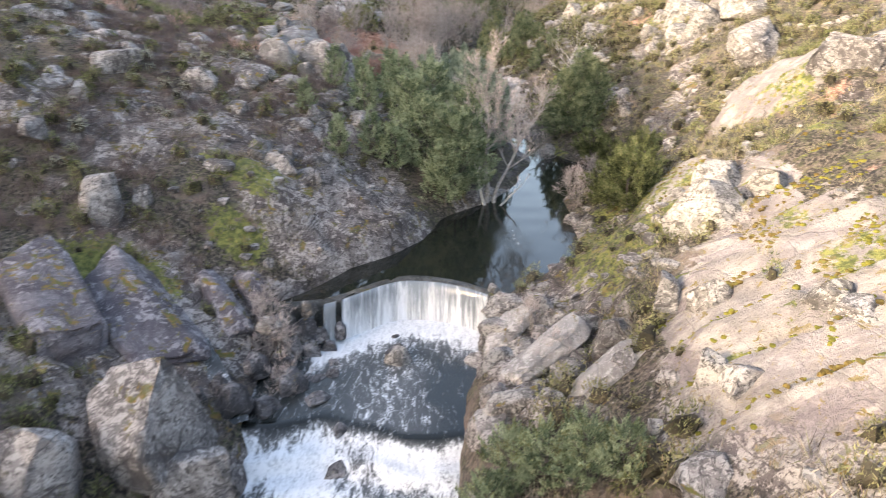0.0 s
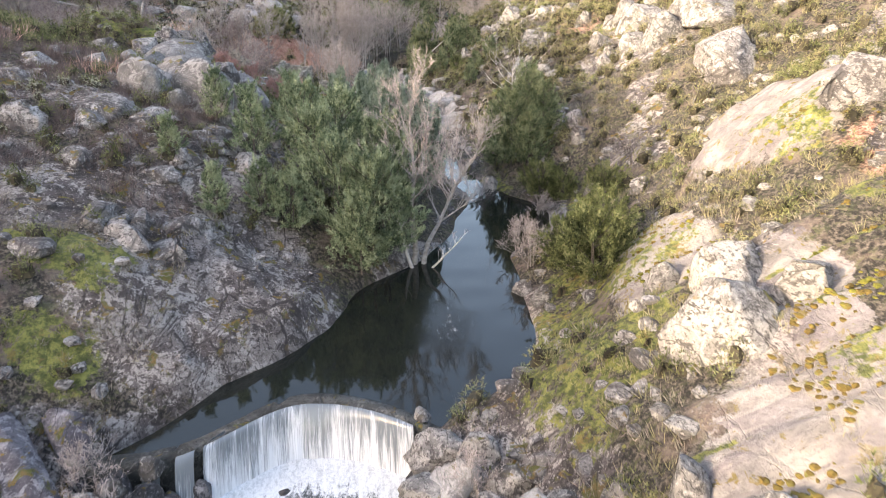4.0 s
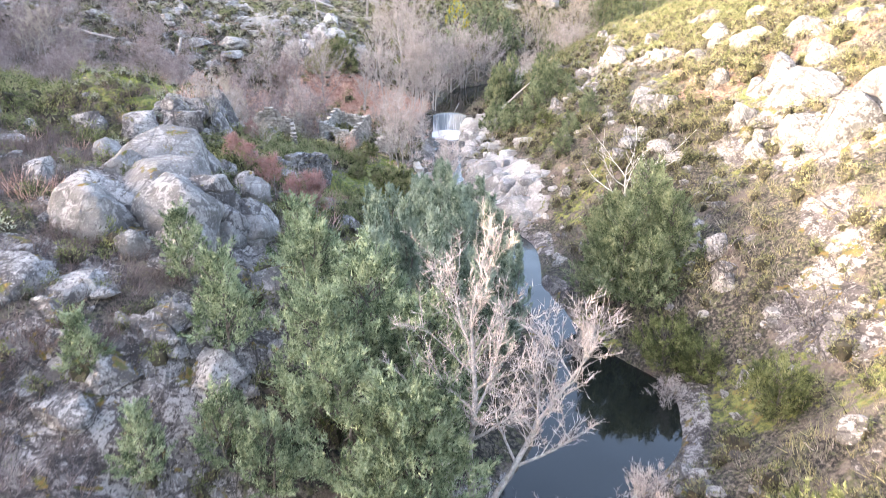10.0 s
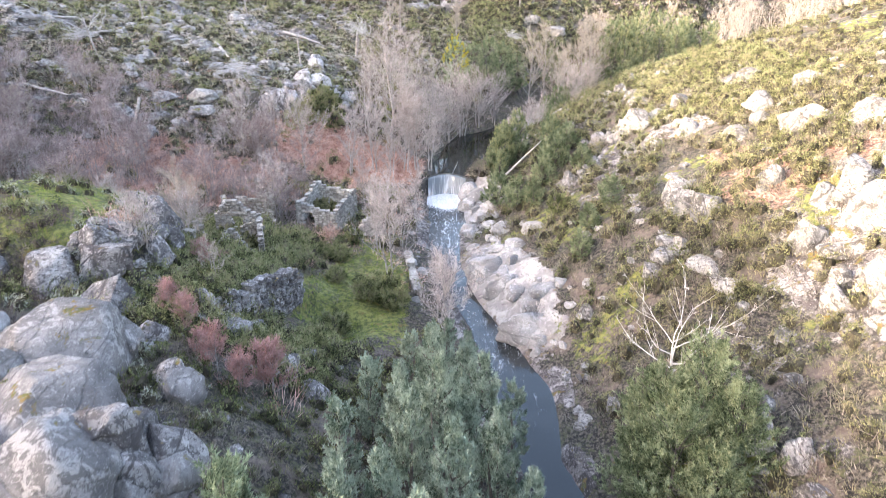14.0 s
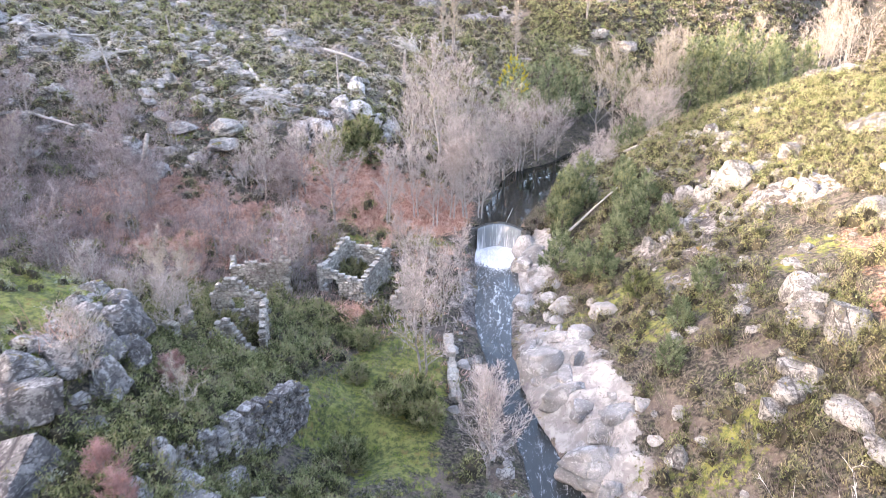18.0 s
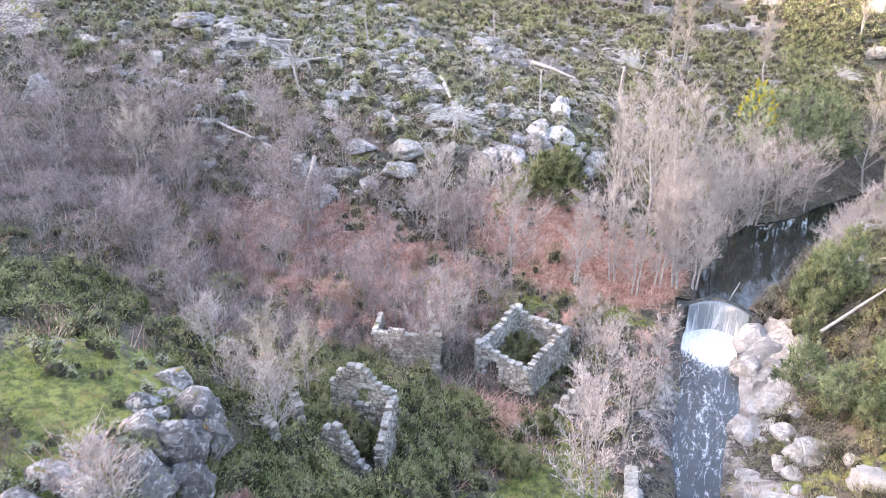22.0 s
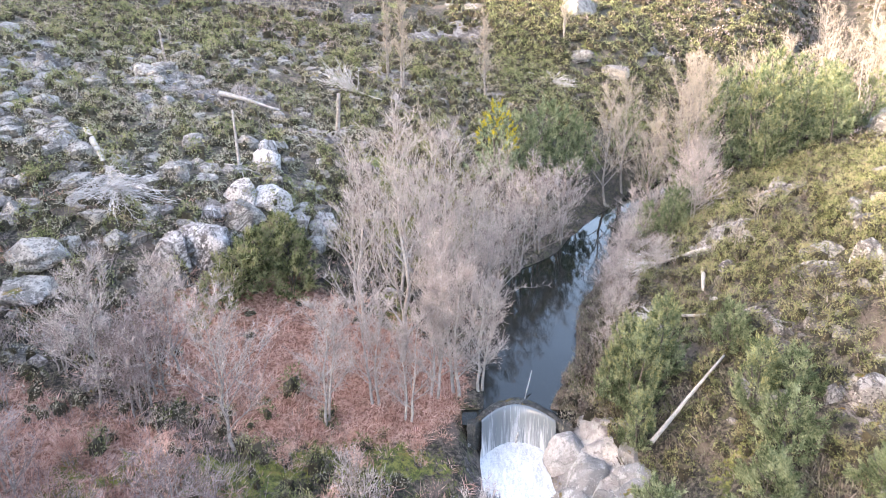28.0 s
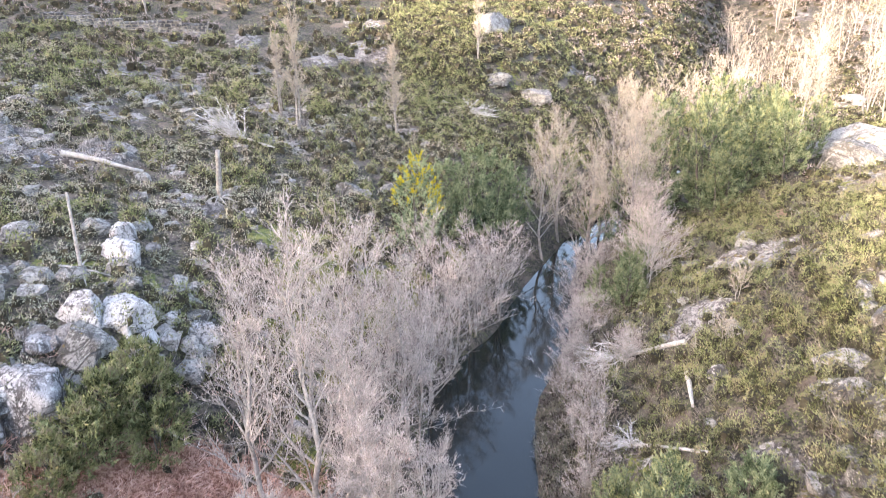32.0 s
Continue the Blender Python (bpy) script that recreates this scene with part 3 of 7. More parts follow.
def height(x, y):
    x, y = np.asarray(x, float), np.asarray(y, float)
    z = bare_height(x, y) + terraces(x, y)
    xl, xr = bank_left(y), bank_right(y)
    shore = np.maximum(xl - x, x - xr)
    dry = step01(shore, 0, 2.5)
    rock = rock_mask(x, y)
    z = z + dry * (.55 * fbm(x, y, 9, 3, 3) + .16 * fbm(x, y, 1.6, 3, 8))
    lumps = fbm(x * .8 + y * .25, y * .9, 3.6, 4, 13)
    tread = lumps * 4
    tread = (np.floor(tread) + step01(tread - np.floor(tread), .55, .95)) / 4
    crack = np.exp(-(fbm(x * .5 + y * .3, y - x * .4, 5, 3, 17) / .035) ** 2)
    pit = fbm(x, y, .9, 3, 23)
    z = z + rock * step01(shore, 0, 1.0) * ((1 - .75 * np.minimum(1, slab_mask(x, y) * 1.4)) * (.25 * np.abs(lumps) + .55 * tread + .10 * pit) - .28 * crack + .12)
    f = bedding(x, y)
    z = z + slab_mask(x, y) * step01(shore, 0, 1.5) * .85 * (f - step01(f, .80, .96))
    return z


# ==== mesh
def spaced(a, b, fine, low, high, growth):
    """Coordinates that are fine from a to b and widen outwards."""
    mid = list(np.arange(a, b + fine / 2, fine))
    left, right, d = [], [], fine
    p = a
    while p > low:
        d *= growth
        p -= d
        left.append(p)
    p, d = mid[-1], fine
    while p < high:
        d *= growth
        p += d
        right.append(p)
    return np.array(left[::-1] + mid + right)


def sheet(name, X, Y, Z, material, covers=None):
    """A grid of quads as one smooth mesh, with colour layers that say what covers it."""
    rows, cols = X.shape
    me = bpy.data.meshes.new(name)
    idx = np.arange(rows * cols).reshape(rows, cols)
    faces = np.stack([idx[:-1, :-1], idx[:-1, 1:], idx[1:, 1:], idx[1:, :-1]], -1).reshape(-1, 4)
    me.vertices.add(rows * cols)
    me.vertices.foreach_set("co", np.stack([X, Y, Z], -1).astype(np.float32).ravel())
    me.loops.add(faces.size)
    me.loops.foreach_set("vertex_index", faces.astype(np.int32).ravel())
    me.polygons.add(len(faces))
    me.polygons.foreach_set("loop_start", np.arange(0, faces.size, 4, dtype=np.int32))
    me.polygons.foreach_set("use_smooth", np.ones(len(faces), bool))
    me.update(calc_edges=True)
    for key, layer in (covers or {}).items():
        at = me.attributes.new(key, "FLOAT", "POINT")
        at.data.foreach_set("value", np.ascontiguousarray(layer, dtype=np.float32).ravel())
    me.materials.append(material)
    me.validate()
    return new(name, me)


def green_mask(x, y):
    xl, xr = bank_left(y), bank_right(y)
    m = .95 * blob(x, y, -4.2, 90.5, 3.4, 9.5, 6, .3)
    for cx, cy, rx, ry, k in GREEN_SPOTS:
        m = np.maximum(m, k * blob(x, y, cx, cy, rx, ry, 0, .5))
    seam = np.exp(-((bedding(x, y) - .90) / .12) ** 2) * step01(fbm(x, y, 3, 3, 63), -.1, .25) * step01(52 - y, 0, 4)
    m = np.maximum(m, .9 * seam * step01(slab_mask(x, y), .2, .5))
    m = np.maximum(m, .62 * step01(fbm(x, y, 5, 4, 61), .26, .5) * step01(x - xr, 0, 3))
    m = np.maximum(m, .8 * step01(fbm(x, y, 6, 4, 64), .30, .5) * step01(xl - x, 2, 6))
    return m


GREEN_SPOTS = [(8.6, 34, 2.2, 5.5, .66), (10.2, 41, 1.6, 3.5, .66), (12.5, 43, 1.5, 2.5, .6), (-17, 33, 3.5, 2.2, 1), (-12, 38, 2, 1.5, .8), (10.6, 36.4, 1.6, 5, .7), (11.5, 46, 1.2, 2, .7), (16.5, 58, 2.5, 3, .7),
               (-7.5, 88, 2, 5, .8), (-19.4, 81, 4.4, 6.2, .9), (-6.5, 114, 5, 1.6, .7), (-17, 135, 4, 1.6, .8), (10, 66, 2, 3, .7), (15, 70, 2, 2.5, .8)]


def bracken_mask(x, y):
    m = blob(x, y, -11, 120.5, 9.5, 6.2, 0, .35)
    m = np.maximum(m, .8 * blob(x, y, -24, 108, 12, 7, 0, .5))
    m = np.maximum(m, .6 * blob(x, y, -10, 98, 4, 3, 0, .5))
    return np.maximum(m, .5 * step01(fbm(x, y, 8, 3, 91), .3, .5) * step01(x - bank_right(y), 6, 14))


gx = spaced(-30, 32, .35, -430, 420, 1.07)
gy = spaced(10, 146, .35, -110, 540, 1.07)
GX, GY = np.meshgrid(gx, gy)
ground = sheet("ground", GX, GY, height(GX, GY), GROUND,
               {"rock": rock_mask(GX, GY), "pale": slab_mask(GX, GY), "green": green_mask(GX, GY), "bracken": bracken_mask(GX, GY)})
tagged(ground, "rough valley sides of granite, heath, moss and dead bracken", "ground", kind="structure")

# ---------------------------------------------------------------- water and weirs
def water_sheet(name, y0, y1, level, foam, label, pad=.9, dx=.25, dy=.34, low=None, high=None):
    ys = np.arange(y0, y1 + dy / 2, dy)
    n = 44
    u = np.linspace(0, 1, n)
    xl, xr = bank_left(ys) - pad, bank_right(ys) + pad
    X = xl[:, None] + (xr - xl)[:, None] * u[None]
    Y = np.repeat(ys[:, None], n, 1)
    if low is not None:
        v = np.linspace(0, 1, len(ys))[:, None]
        Y = low(X) * (1 - v) + (high(X) if high is not None else y1) * v
    Z = level(X, Y)
    ob = sheet(name, X, Y, Z, WATER, {"foam": foam(X, Y)})
    return tagged(ob, label, "water", kind="structure")


def still(z):
    return lambda X, Y: np.full_like(X, z) + .012 * fbm(X, Y, 1.3, 2, 7)


def pool_foam(X, Y):
    return .30 * blob(X, Y, 4.5, 44, 1.6, 2.4, 0, .7) - .02


def chute_lip(X):
    """Where the lower pool spills over."""
    return 25.6 + .5 * np.sin(X * .9) - .12 * X + .3 * fbm(X, X * 0, 1.5, 2, 33)


def lower_foam(X, Y):
    from_weir = (weir_y(X) - .5) - Y
    f = 1.75 * np.exp(-np.clip(from_weir - .8, 0, 20) / 2.6) * step01(X, -8.4, -6.2)
    drift = .46 + .30 * fbm(X, Y, 3, 2, 9) - .30 * step01(X, -2.0, .8) * step01(from_weir, 3.5, 6)
    below = chute_lip(X) - Y
    chute = step01(below, -.3, .5) * (1.05 + .8 * fbm(X, Y, 1.9, 3, 27) - .35 * step01(below, 4, 8))
    return np.maximum(np.maximum(f, drift * (1 - step01(below, -.6, 0))), chute)


def lower_level(X, Y):
    below = chute_lip(X) - Y
    fall = .75 * step01(below, -.2, .9) + .5 * step01(below, 1.4, 2.2) + .45 * step01(below, 3.2, 4.2)
    rough = step01(below, -.2, .6) * (.16 * fbm(X, Y, .9, 3, 29) + .22 * np.abs(fbm(X, Y, 1.8, 2, 39)))
    foot = .10 * np.exp(-np.clip(weir_y(X) - .5 - Y, 0, 9) / .8)
    return -2.1 - fall + rough + foot + .012 * fbm(X, Y, .8, 2, 7)


def rapid_foam(X, Y):
    return np.clip(.26 * step01(Y, 80, 84) * (1 - step01(Y, 88, 92)) + .42 * step01(Y, 92, 104) + 1.6 * blob(X, Y, 1.2, 116.2, 2.2, 2.8, 0, .6), 0, 1.5) + .14 * fbm(X, Y, 5, 3, 15) + .16 * step01(Y, 72, 78)


def rapid_level(X, Y):
    return .012 * fbm(X, Y, 1.3, 2, 7) + .30 * step01(Y, 84, 114) + .05 * step01(Y, 84, 100) * fbm(X, Y, .9, 3, 19)


n = 40
sx = np.linspace(-12.2, -9.3, n)[:, None] + np.linspace(-.6, .6, 12)[None] * .75
sy = np.linspace(30.3, 26.2, n)[:, None] + np.linspace(-.6, .6, 12)[None] * .55
sz = height(sx, sy).mean(1, keepdims=True) + .16 + .10 * fbm(sx, sy, .6, 2, 3)
tagged(sheet("water", sx, sy, sz, WATER, {"foam": .58 + .6 * fbm(sx, sy, 1.2, 2, 5)}), "side channel tumbling white between dark rocks", "water", kind="structure")
water_sheet("water", 10, 37.2, lower_level, lower_foam, "dark pool below the weir spilling white over rocks", pad=1.4, dy=.16, low=lambda X: np.full_like(X, 10.0), high=lambda X: weir_y(X) - .2)
water_sheet("water", 36, 70.8, still(0), pool_foam, "still dark pool mirroring trees and sky", low=lambda X: weir_y(X) + .1)
water_sheet("water", 70.8, 118.2, rapid_level, rapid_foam, "shallow stream with rapids between rocks", dy=.4, low=lambda X: np.full_like(X, 70.8), high=lambda X: upper_lip(X) - .1)
water_sheet("water", 118.3, 240, still(2.2), lambda X, Y: np.zeros_like(X), "dark upper pool mirroring bare trees", dy=.9, low=lambda X: upper_lip(X) + .1, high=lambda X: np.full_like(X, 240.0))


def weir(name, label, lip, x0, x1, top, foot, thick, flow, veil_mat):
    """A curved masonry wall with water falling over it."""
    base = tagged(new(name), label, "weir", kind="structure")
    xs = np.linspace(x0, x1, 60)
    ys = lip(xs)
    prof = [(-.25, foot - .8), (-.12, top - .25), (0.0, top - .04), (.1, top + .015), (thick, top + .01), (thick + .1, foot - .8)]
    X = np.repeat(xs[:, None], len(prof), 1)
    Y = ys[:, None] + np.array([p[0] for p in prof])[None]
    Z = np.repeat(np.array([[p[1] for p in prof]]), len(xs), 0) + .03 * fbm(X, Y, .6, 2, 3)
    wall = sheet("weir_wall", X.T, Y.T, Z.T, CONCRETE)
    wall.parent = base
    for a, b, amount in flow:
        fx = np.linspace(a, b, max(8, int((b - a) / .06)))
        fy = lip(fx)
        drop = np.linspace(0, 1, 14)
        out = .12 + .95 * drop ** .8
        X = np.repeat(fx[None], 14, 0)
        fall_z = np.where(drop < .08, top + .05, top + .05 - (top + .05 - foot + .1) * (np.maximum(drop - .08, 0) / .92) ** 1.4)
        ragged = .10 * fbm(X * 3, np.repeat(drop[:, None], len(fx), 1), .8, 3, 5)
        Y = fy[None] - out[:, None] + ragged * drop[:, None]
        Z = np.repeat(fall_z[:, None], len(fx), 1)
        veil = sheet("falling_water", X, Y, Z, veil_mat)
        uv = veil.data.uv_layers.new(name="flow")
        vi = np.zeros(len(veil.data.loops), np.int32)
        veil.data.loops.foreach_get("vertex_index", vi)
        coords = np.stack([X.ravel() + 3 * amount, np.repeat(drop[:, None], len(fx), 1).ravel() + amount], -1)
        uv.data.foreach_set("uv", coords[vi].astype(np.float32).ravel())
        veil.parent = base
    return base


weir("weir", "curved old masonry weir with a white curtain of water", weir_y, -9.9, 5.0, 0.0, -2.1, .7,
     [(-7.6, -7.0, 0), (-6.5, -5.9, 0), (-5.6, 2.5, .6)], FALL)
weir("weir", "small masonry weir with water falling in thin threads", upper_lip, -1.6, 4.2, 2.2, .1, .6,
     [(-.8, 3.3, 0)], FALL_THIN)

# ---------------------------------------------------------------- helpers for things
rng = np.random.default_rng(7)


def mesh_of(name, verts, faces, mats, smooth=True):
    """A mesh from arrays whose faces all have the same number of corners."""
    me = bpy.data.meshes.new(name)
    verts, faces = np.asarray(verts, np.float32), np.asarray(faces, np.int32)
    me.vertices.add(len(verts))
    me.vertices.foreach_set("co", verts.ravel())
    me.loops.add(faces.size)
    me.loops.foreach_set("vertex_index", faces.ravel())
    me.polygons.add(len(faces))
    me.polygons.foreach_set("loop_start", np.arange(0, faces.size, faces.shape[1], dtype=np.int32))
    me.polygons.foreach_set("use_smooth", np.full(len(faces), smooth))
    me.update(calc_edges=True)
    for m in mats:
        me.materials.append(m)
    return me


def part_of(name, me, parent, label=""):
    ob = new(name, me)
    ob.parent = parent
    if label:
        ob["label"] = label
    return ob


def ground_at(x, y):
    return float(height(np.array([float(x)]), np.array([float(y)]))[0])


class Tubes:
    """Collects tapered round limbs in one mesh."""

    def __init__(self):
        self.v, self.f = [], []

    def limb(self, points, radii, sides=6):
        base = len(self.v)
        points = [Vector(p) for p in points]
        for i, p in enumerate(points):
            d = (points[min(i + 1, len(points) - 1)] - points[max(i - 1, 0)]).normalized()
            a = d.orthogonal().normalized()
            b = d.cross(a)
            for k in range(sides):
                w = 2 * math.pi * k / sides
                self.v.append(p + radii[i] * (math.cos(w) * a + math.sin(w) * b))
        for i in range(len(points) - 1):
            for k in range(sides):
                q = base + i * sides
                self.f.append((q + k, q + (k + 1) % sides, q + sides + (k + 1) % sides, q + sides + k))
        last = base + (len(points) - 1) * sides
        for k in range(0, sides - 2, 2):
            self.f.append((last, last + k + 1, last + k + 2, last + min(k + 3, sides - 1)) if k + 3 <= sides - 1 else (last, last + k + 1, last + k + 2, last + k + 2))

    def mesh(self, name, mat):
        quads = [f for f in self.f if len(set(f)) == 4]
        return mesh_of(name, [tuple(v) for v in self.v], quads, [mat])


def blades(base, way, length, width, r):
    """Many thin leaves or twigs: one slim triangle each. base, way: (n, 3); length, width: (n,)."""
    n = len(base)
    way = way / np.maximum(np.linalg.norm(way, axis=1, keepdims=True), 1e-6)
    side = np.cross(way, r.normal(size=(n, 3)))
    side /= np.maximum(np.linalg.norm(side, axis=1, keepdims=True), 1e-6)
    v = np.stack([base - side * width[:, None] / 2, base + side * width[:, None] / 2, base + way * length[:, None]], 1).reshape(-1, 3)
    return v, np.arange(3 * n).reshape(n, 3)


def leaves(base, way, length, width, r):
    """Many pointed leaves: a rhombus each, slightly bent."""
    n = len(base)
    way = way / np.maximum(np.linalg.norm(way, axis=1, keepdims=True), 1e-6)
    side = np.cross(way, r.normal(size=(n, 3)))
    side /= np.maximum(np.linalg.norm(side, axis=1, keepdims=True), 1e-6)
    mid = base + way * length[:, None] * .5
    v = np.stack([base, mid + side * width[:, None] / 2, base + way * length[:, None], mid - side * width[:, None] / 2], 1).reshape(-1, 3)
    return v, np.arange(4 * n).reshape(n, 4)

# ---------------------------------------------------------------- rocks
def rock_mesh(shape, seed, mat):
    """A granite boulder about one metre in half size: rounded block, cut by joints, pitted."""
    r = np.random.default_rng(seed)
    bm = bmesh.new()
    bmesh.ops.create_icosphere(bm, subdivisions=4, radius=1)
    v = np.array([q.co[:] for q in bm.verts])
    power = {"ROUND": .74, "BLOCK": .60, "LEDGE": .66, "SLAB": .38}[shape]
    v = np.sign(v) * np.abs(v) ** power
    v /= (np.abs(v).max() * .96)
    off = r.uniform(0, 50, 3)
    low = np.array([noise.fractal(Vector(p * 1.1 + off), 1.0, 2.0, 2) for p in v])
    v *= (1 + (.07 if shape == "SLAB" else .26) * low)[:, None]
    for _ in range({"ROUND": 8, "BLOCK": 15, "LEDGE": 9, "SLAB": 5}[shape]):   # joint planes cut flat faces
        d = r.normal(size=3)
        d[2] = abs(d[2]) * .8
        d /= np.linalg.norm(d)
        cut = r.uniform(.62, .92) + (.06 if shape == "ROUND" else 0) - (.10 if shape == "BLOCK" else 0)
        over = np.maximum(v @ d - cut, 0)
        v -= (over * (.97 if shape == "BLOCK" else .9))[:, None] * d
    if shape == "LEDGE":                                            # bedding: steps on its side
        layer = np.round(v[:, 2] * 3.2) / 3.2
        v[:, :2] *= (1 + .05 * np.sin(layer * 9 + off[0]))[:, None]
    near = 0
    for _ in range(1 if shape == "ROUND" else 3):
        crack = r.normal(size=3)
        crack /= np.linalg.norm(crack)
        near = np.maximum(near, np.exp(-((v @ crack - r.uniform(-.4, .4)) / .04) ** 2))
    fine = np.array([noise.fractal(Vector(p * 4.5 + off), .9, 2.1, 4) for p in v])
    v *= (1 + (.025 if shape == "ROUND" else .06) * fine - .08 * near)[:, None]
    for q, p in zip(bm.verts, v):
        q.co = p
    me = bpy.data.meshes.new("boulder")
    bm.to_mesh(me)
    bm.free()
    me.polygons.foreach_set("use_smooth", np.ones(len(me.polygons), bool))
    me.materials.append(mat)
    return me


ROCK_SHAPES = {}


def boulders(shape, mat, label, places):
    for i, (x, y, z, rx, rz) in enumerate(places):
        z = ground_at(x, y) if z is None else z
        key = (shape, mat.name, i % 5)
        if key not in ROCK_SHAPES:
            ROCK_SHAPES[key] = rock_mesh(shape, 11 + 7 * len(ROCK_SHAPES), mat)
        ob = new("boulder", ROCK_SHAPES[key])
        r = random.Random(int(x * 31 + y * 17))
        deep = {"ROUND": .95, "BLOCK": .9, "LEDGE": .8}[shape] * r.uniform(.85, 1.15)
        tilt = {"ROUND": 10, "BLOCK": 12, "LEDGE": 7}[shape]
        lift = {"ROUND": .12, "BLOCK": .30, "LEDGE": .02}[shape]
        ob.matrix_world = pose(x, y, z + rz * lift, r.uniform(-tilt, tilt), r.uniform(-tilt, tilt), r.uniform(0, 360) if shape == "ROUND" else r.uniform(-35, 35)) @ Matrix.Diagonal((rx * (.88 if shape == "ROUND" else .94), rx * (.88 if shape == "ROUND" else .94) * deep, max(rz, .3), 1))
        size = "small " if rx < .6 else ("huge " if rx > 2.2 and "big" not in label and "broad" not in label and "large" not in label else "")
        tagged(ob, size + label, "boulder", group="boulders")

# ---------------------------------------------------------------- boulders: x, y, ground, half width, half height
boulders("BLOCK", ROCK_PALE, "great fractured pale granite outcrop in the sunlit heath", [
    (26.7, 81.3, 11.1, 3.00, 2.30), (24.3, 75.1, 9.9, 2.20, 1.60), (23.2, 81.6, 9.6, 1.50, 1.10), (25.2, 84.4, 11.0, 1.40, 1.00), (28.7, 95.4, 13.3, 2.30, 1.40), (31.2, 92.1, 14.2, 2.90, 1.80), (24.7, 98.8, 11.6, 1.50, 1.00), (26.9, 99.8, 12.7, 1.30, 0.90), (22.7, 104.3, 10.8, 1.30, 0.90), (29.8, 111.1, 13.8, 2.40, 1.30), (31.7, 103.7, 14.7, 2.30, 1.40), (21.0, 116.2, 10.7, 1.70, 1.00), (29.8, 85.6, 13.3, 2.00, 1.40)])
boulders("LEDGE", ROCK, "white-lichened rock in the face of the mossy knoll", [
    (-16.6, 77.2, 11.0, 1.10, 0.90), (-15.8, 78.9, 10.7, 1.15, 0.95), (-15.3, 80.6, 10.3, 1.10, 0.90), (-15.5, 82.2, 10.4, 1.05, 0.90), (-16.4, 84.1, 10.2, 1.10, 0.90), (-17.6, 82.9, 10.9, 0.80, 0.60), (-18.1, 85.0, 10.7, 0.80, 0.60), (-14.6, 79.6, 9.3, 1.00, 0.90), (-14.7, 81.6, 9.3, 0.90, 0.80), (-15.4, 83.6, 9.6, 0.90, 0.80), (-16.8, 80.4, 11.2, 0.60, 0.40)])
boulders("BLOCK", ROCK_PALE, "smooth pale granite outcrop in low green heath", [
    (40.8, 152.8, 10.3, 3.60, 2.20), (45.3, 152.4, 11.1, 3.00, 1.80), (25.6, 123.1, 12.4, 2.00, 0.90), (22.7, 126.2, 11.6, 1.10, 0.60), (19.1, 122.1, 10.2, 1.50, 0.80), (20.9, 118.4, 11.0, 1.90, 0.90), (16.5, 117.1, 8.6, 1.20, 0.70), (17.5, 110.9, 8.4, 1.00, 0.70), (18.7, 111.8, 9.2, 1.20, 0.80), (17.9, 109.3, 8.6, 1.30, 0.90), (16.2, 112.5, 7.9, 0.70, 0.50), (17.6, 128.8, 8.6, 1.10, 0.60), (23.3, 123.2, 11.8, 0.70, 0.50)])
boulders("ROUND", ROCK_SMOOTH, "lichened rounded granite boulder in the rock stack", [
    (-10.7, 61.3, 8.9, 2.38, 2.02), (-9.1, 58.5, 8.3, 1.61, 1.50), (-14.1, 68.5, 9.3, 2.92, 2.48), (-12.0, 64.6, 9.4, 2.74, 1.53), (-11.2, 57.9, 8.9, 0.81, 0.81), (-13.3, 59.2, 9.6, 1.72, 1.72), (-8.8, 67.6, 8.1, 1.01, 1.01), (-7.3, 62.8, 7.8, 0.95, 0.95), (-8.3, 61.7, 8.1, 0.81, 0.81), (-12.6, 70.2, 8.6, 1.42, 1.37), (-17.5, 69.2, 9.9, 1.13, 0.90), (-14.7, 65.3, 10.2, 1.15, 0.89), (-5.6, 59.7, 6.5, 1.53, 0.88), (-4.8, 61.0, 6.0, 0.73, 0.73), (-0.4, 63.9, 3.6, 0.60, 0.60), (-10.9, 76.9, 7.5, 0.45, 0.45)])
boulders("BLOCK", ROCK, "weathered grey granite block beside the cascade", [
    (-12.5, 23.9, -0.3, 3.27, 2.76), (-14.7, 20.3, 0.1, 2.09, 2.09), (-10.5, 22.2, -1.9, 1.90, 1.90), (-18.9, 37.1, 5.2, 1.67, 1.67), (-17.1, 38.1, 4.9, 0.79, 0.79), (7.0, 23.6, 2.7, 0.75, 0.75), (6.1, 26.7, 1.2, 0.51, 0.51), (4.9, 30.6, 0.0, 0.86, 0.86), (4.4, 27.3, 0.1, 0.79, 0.74), (2.2, 26.1, -0.4, 0.90, 0.64), (1.9, 24.1, -0.6, 1.34, 0.91), (4.1, 22.5, 1.0, 0.57, 0.57), (9.3, 18.7, 5.3, 0.78, 0.61), (13.0, 19.4, 7.1, 1.03, 0.77), (6.0, 23.9, 1.9, 0.41, 0.41), (1.6, 31.9, -2.6, 0.91, 0.91)])
boulders("ROUND", ROCK_SMOOTH, "mossy grey granite boulder above the terrace", [
    (-15.2, 74.0, 8.2, 0.79, 0.79), (-14.3, 77.1, 7.9, 0.73, 0.73), (-11.7, 70.8, 8.1, 0.62, 0.49), (-14.1, 75.7, 7.8, 0.30, 0.30)])
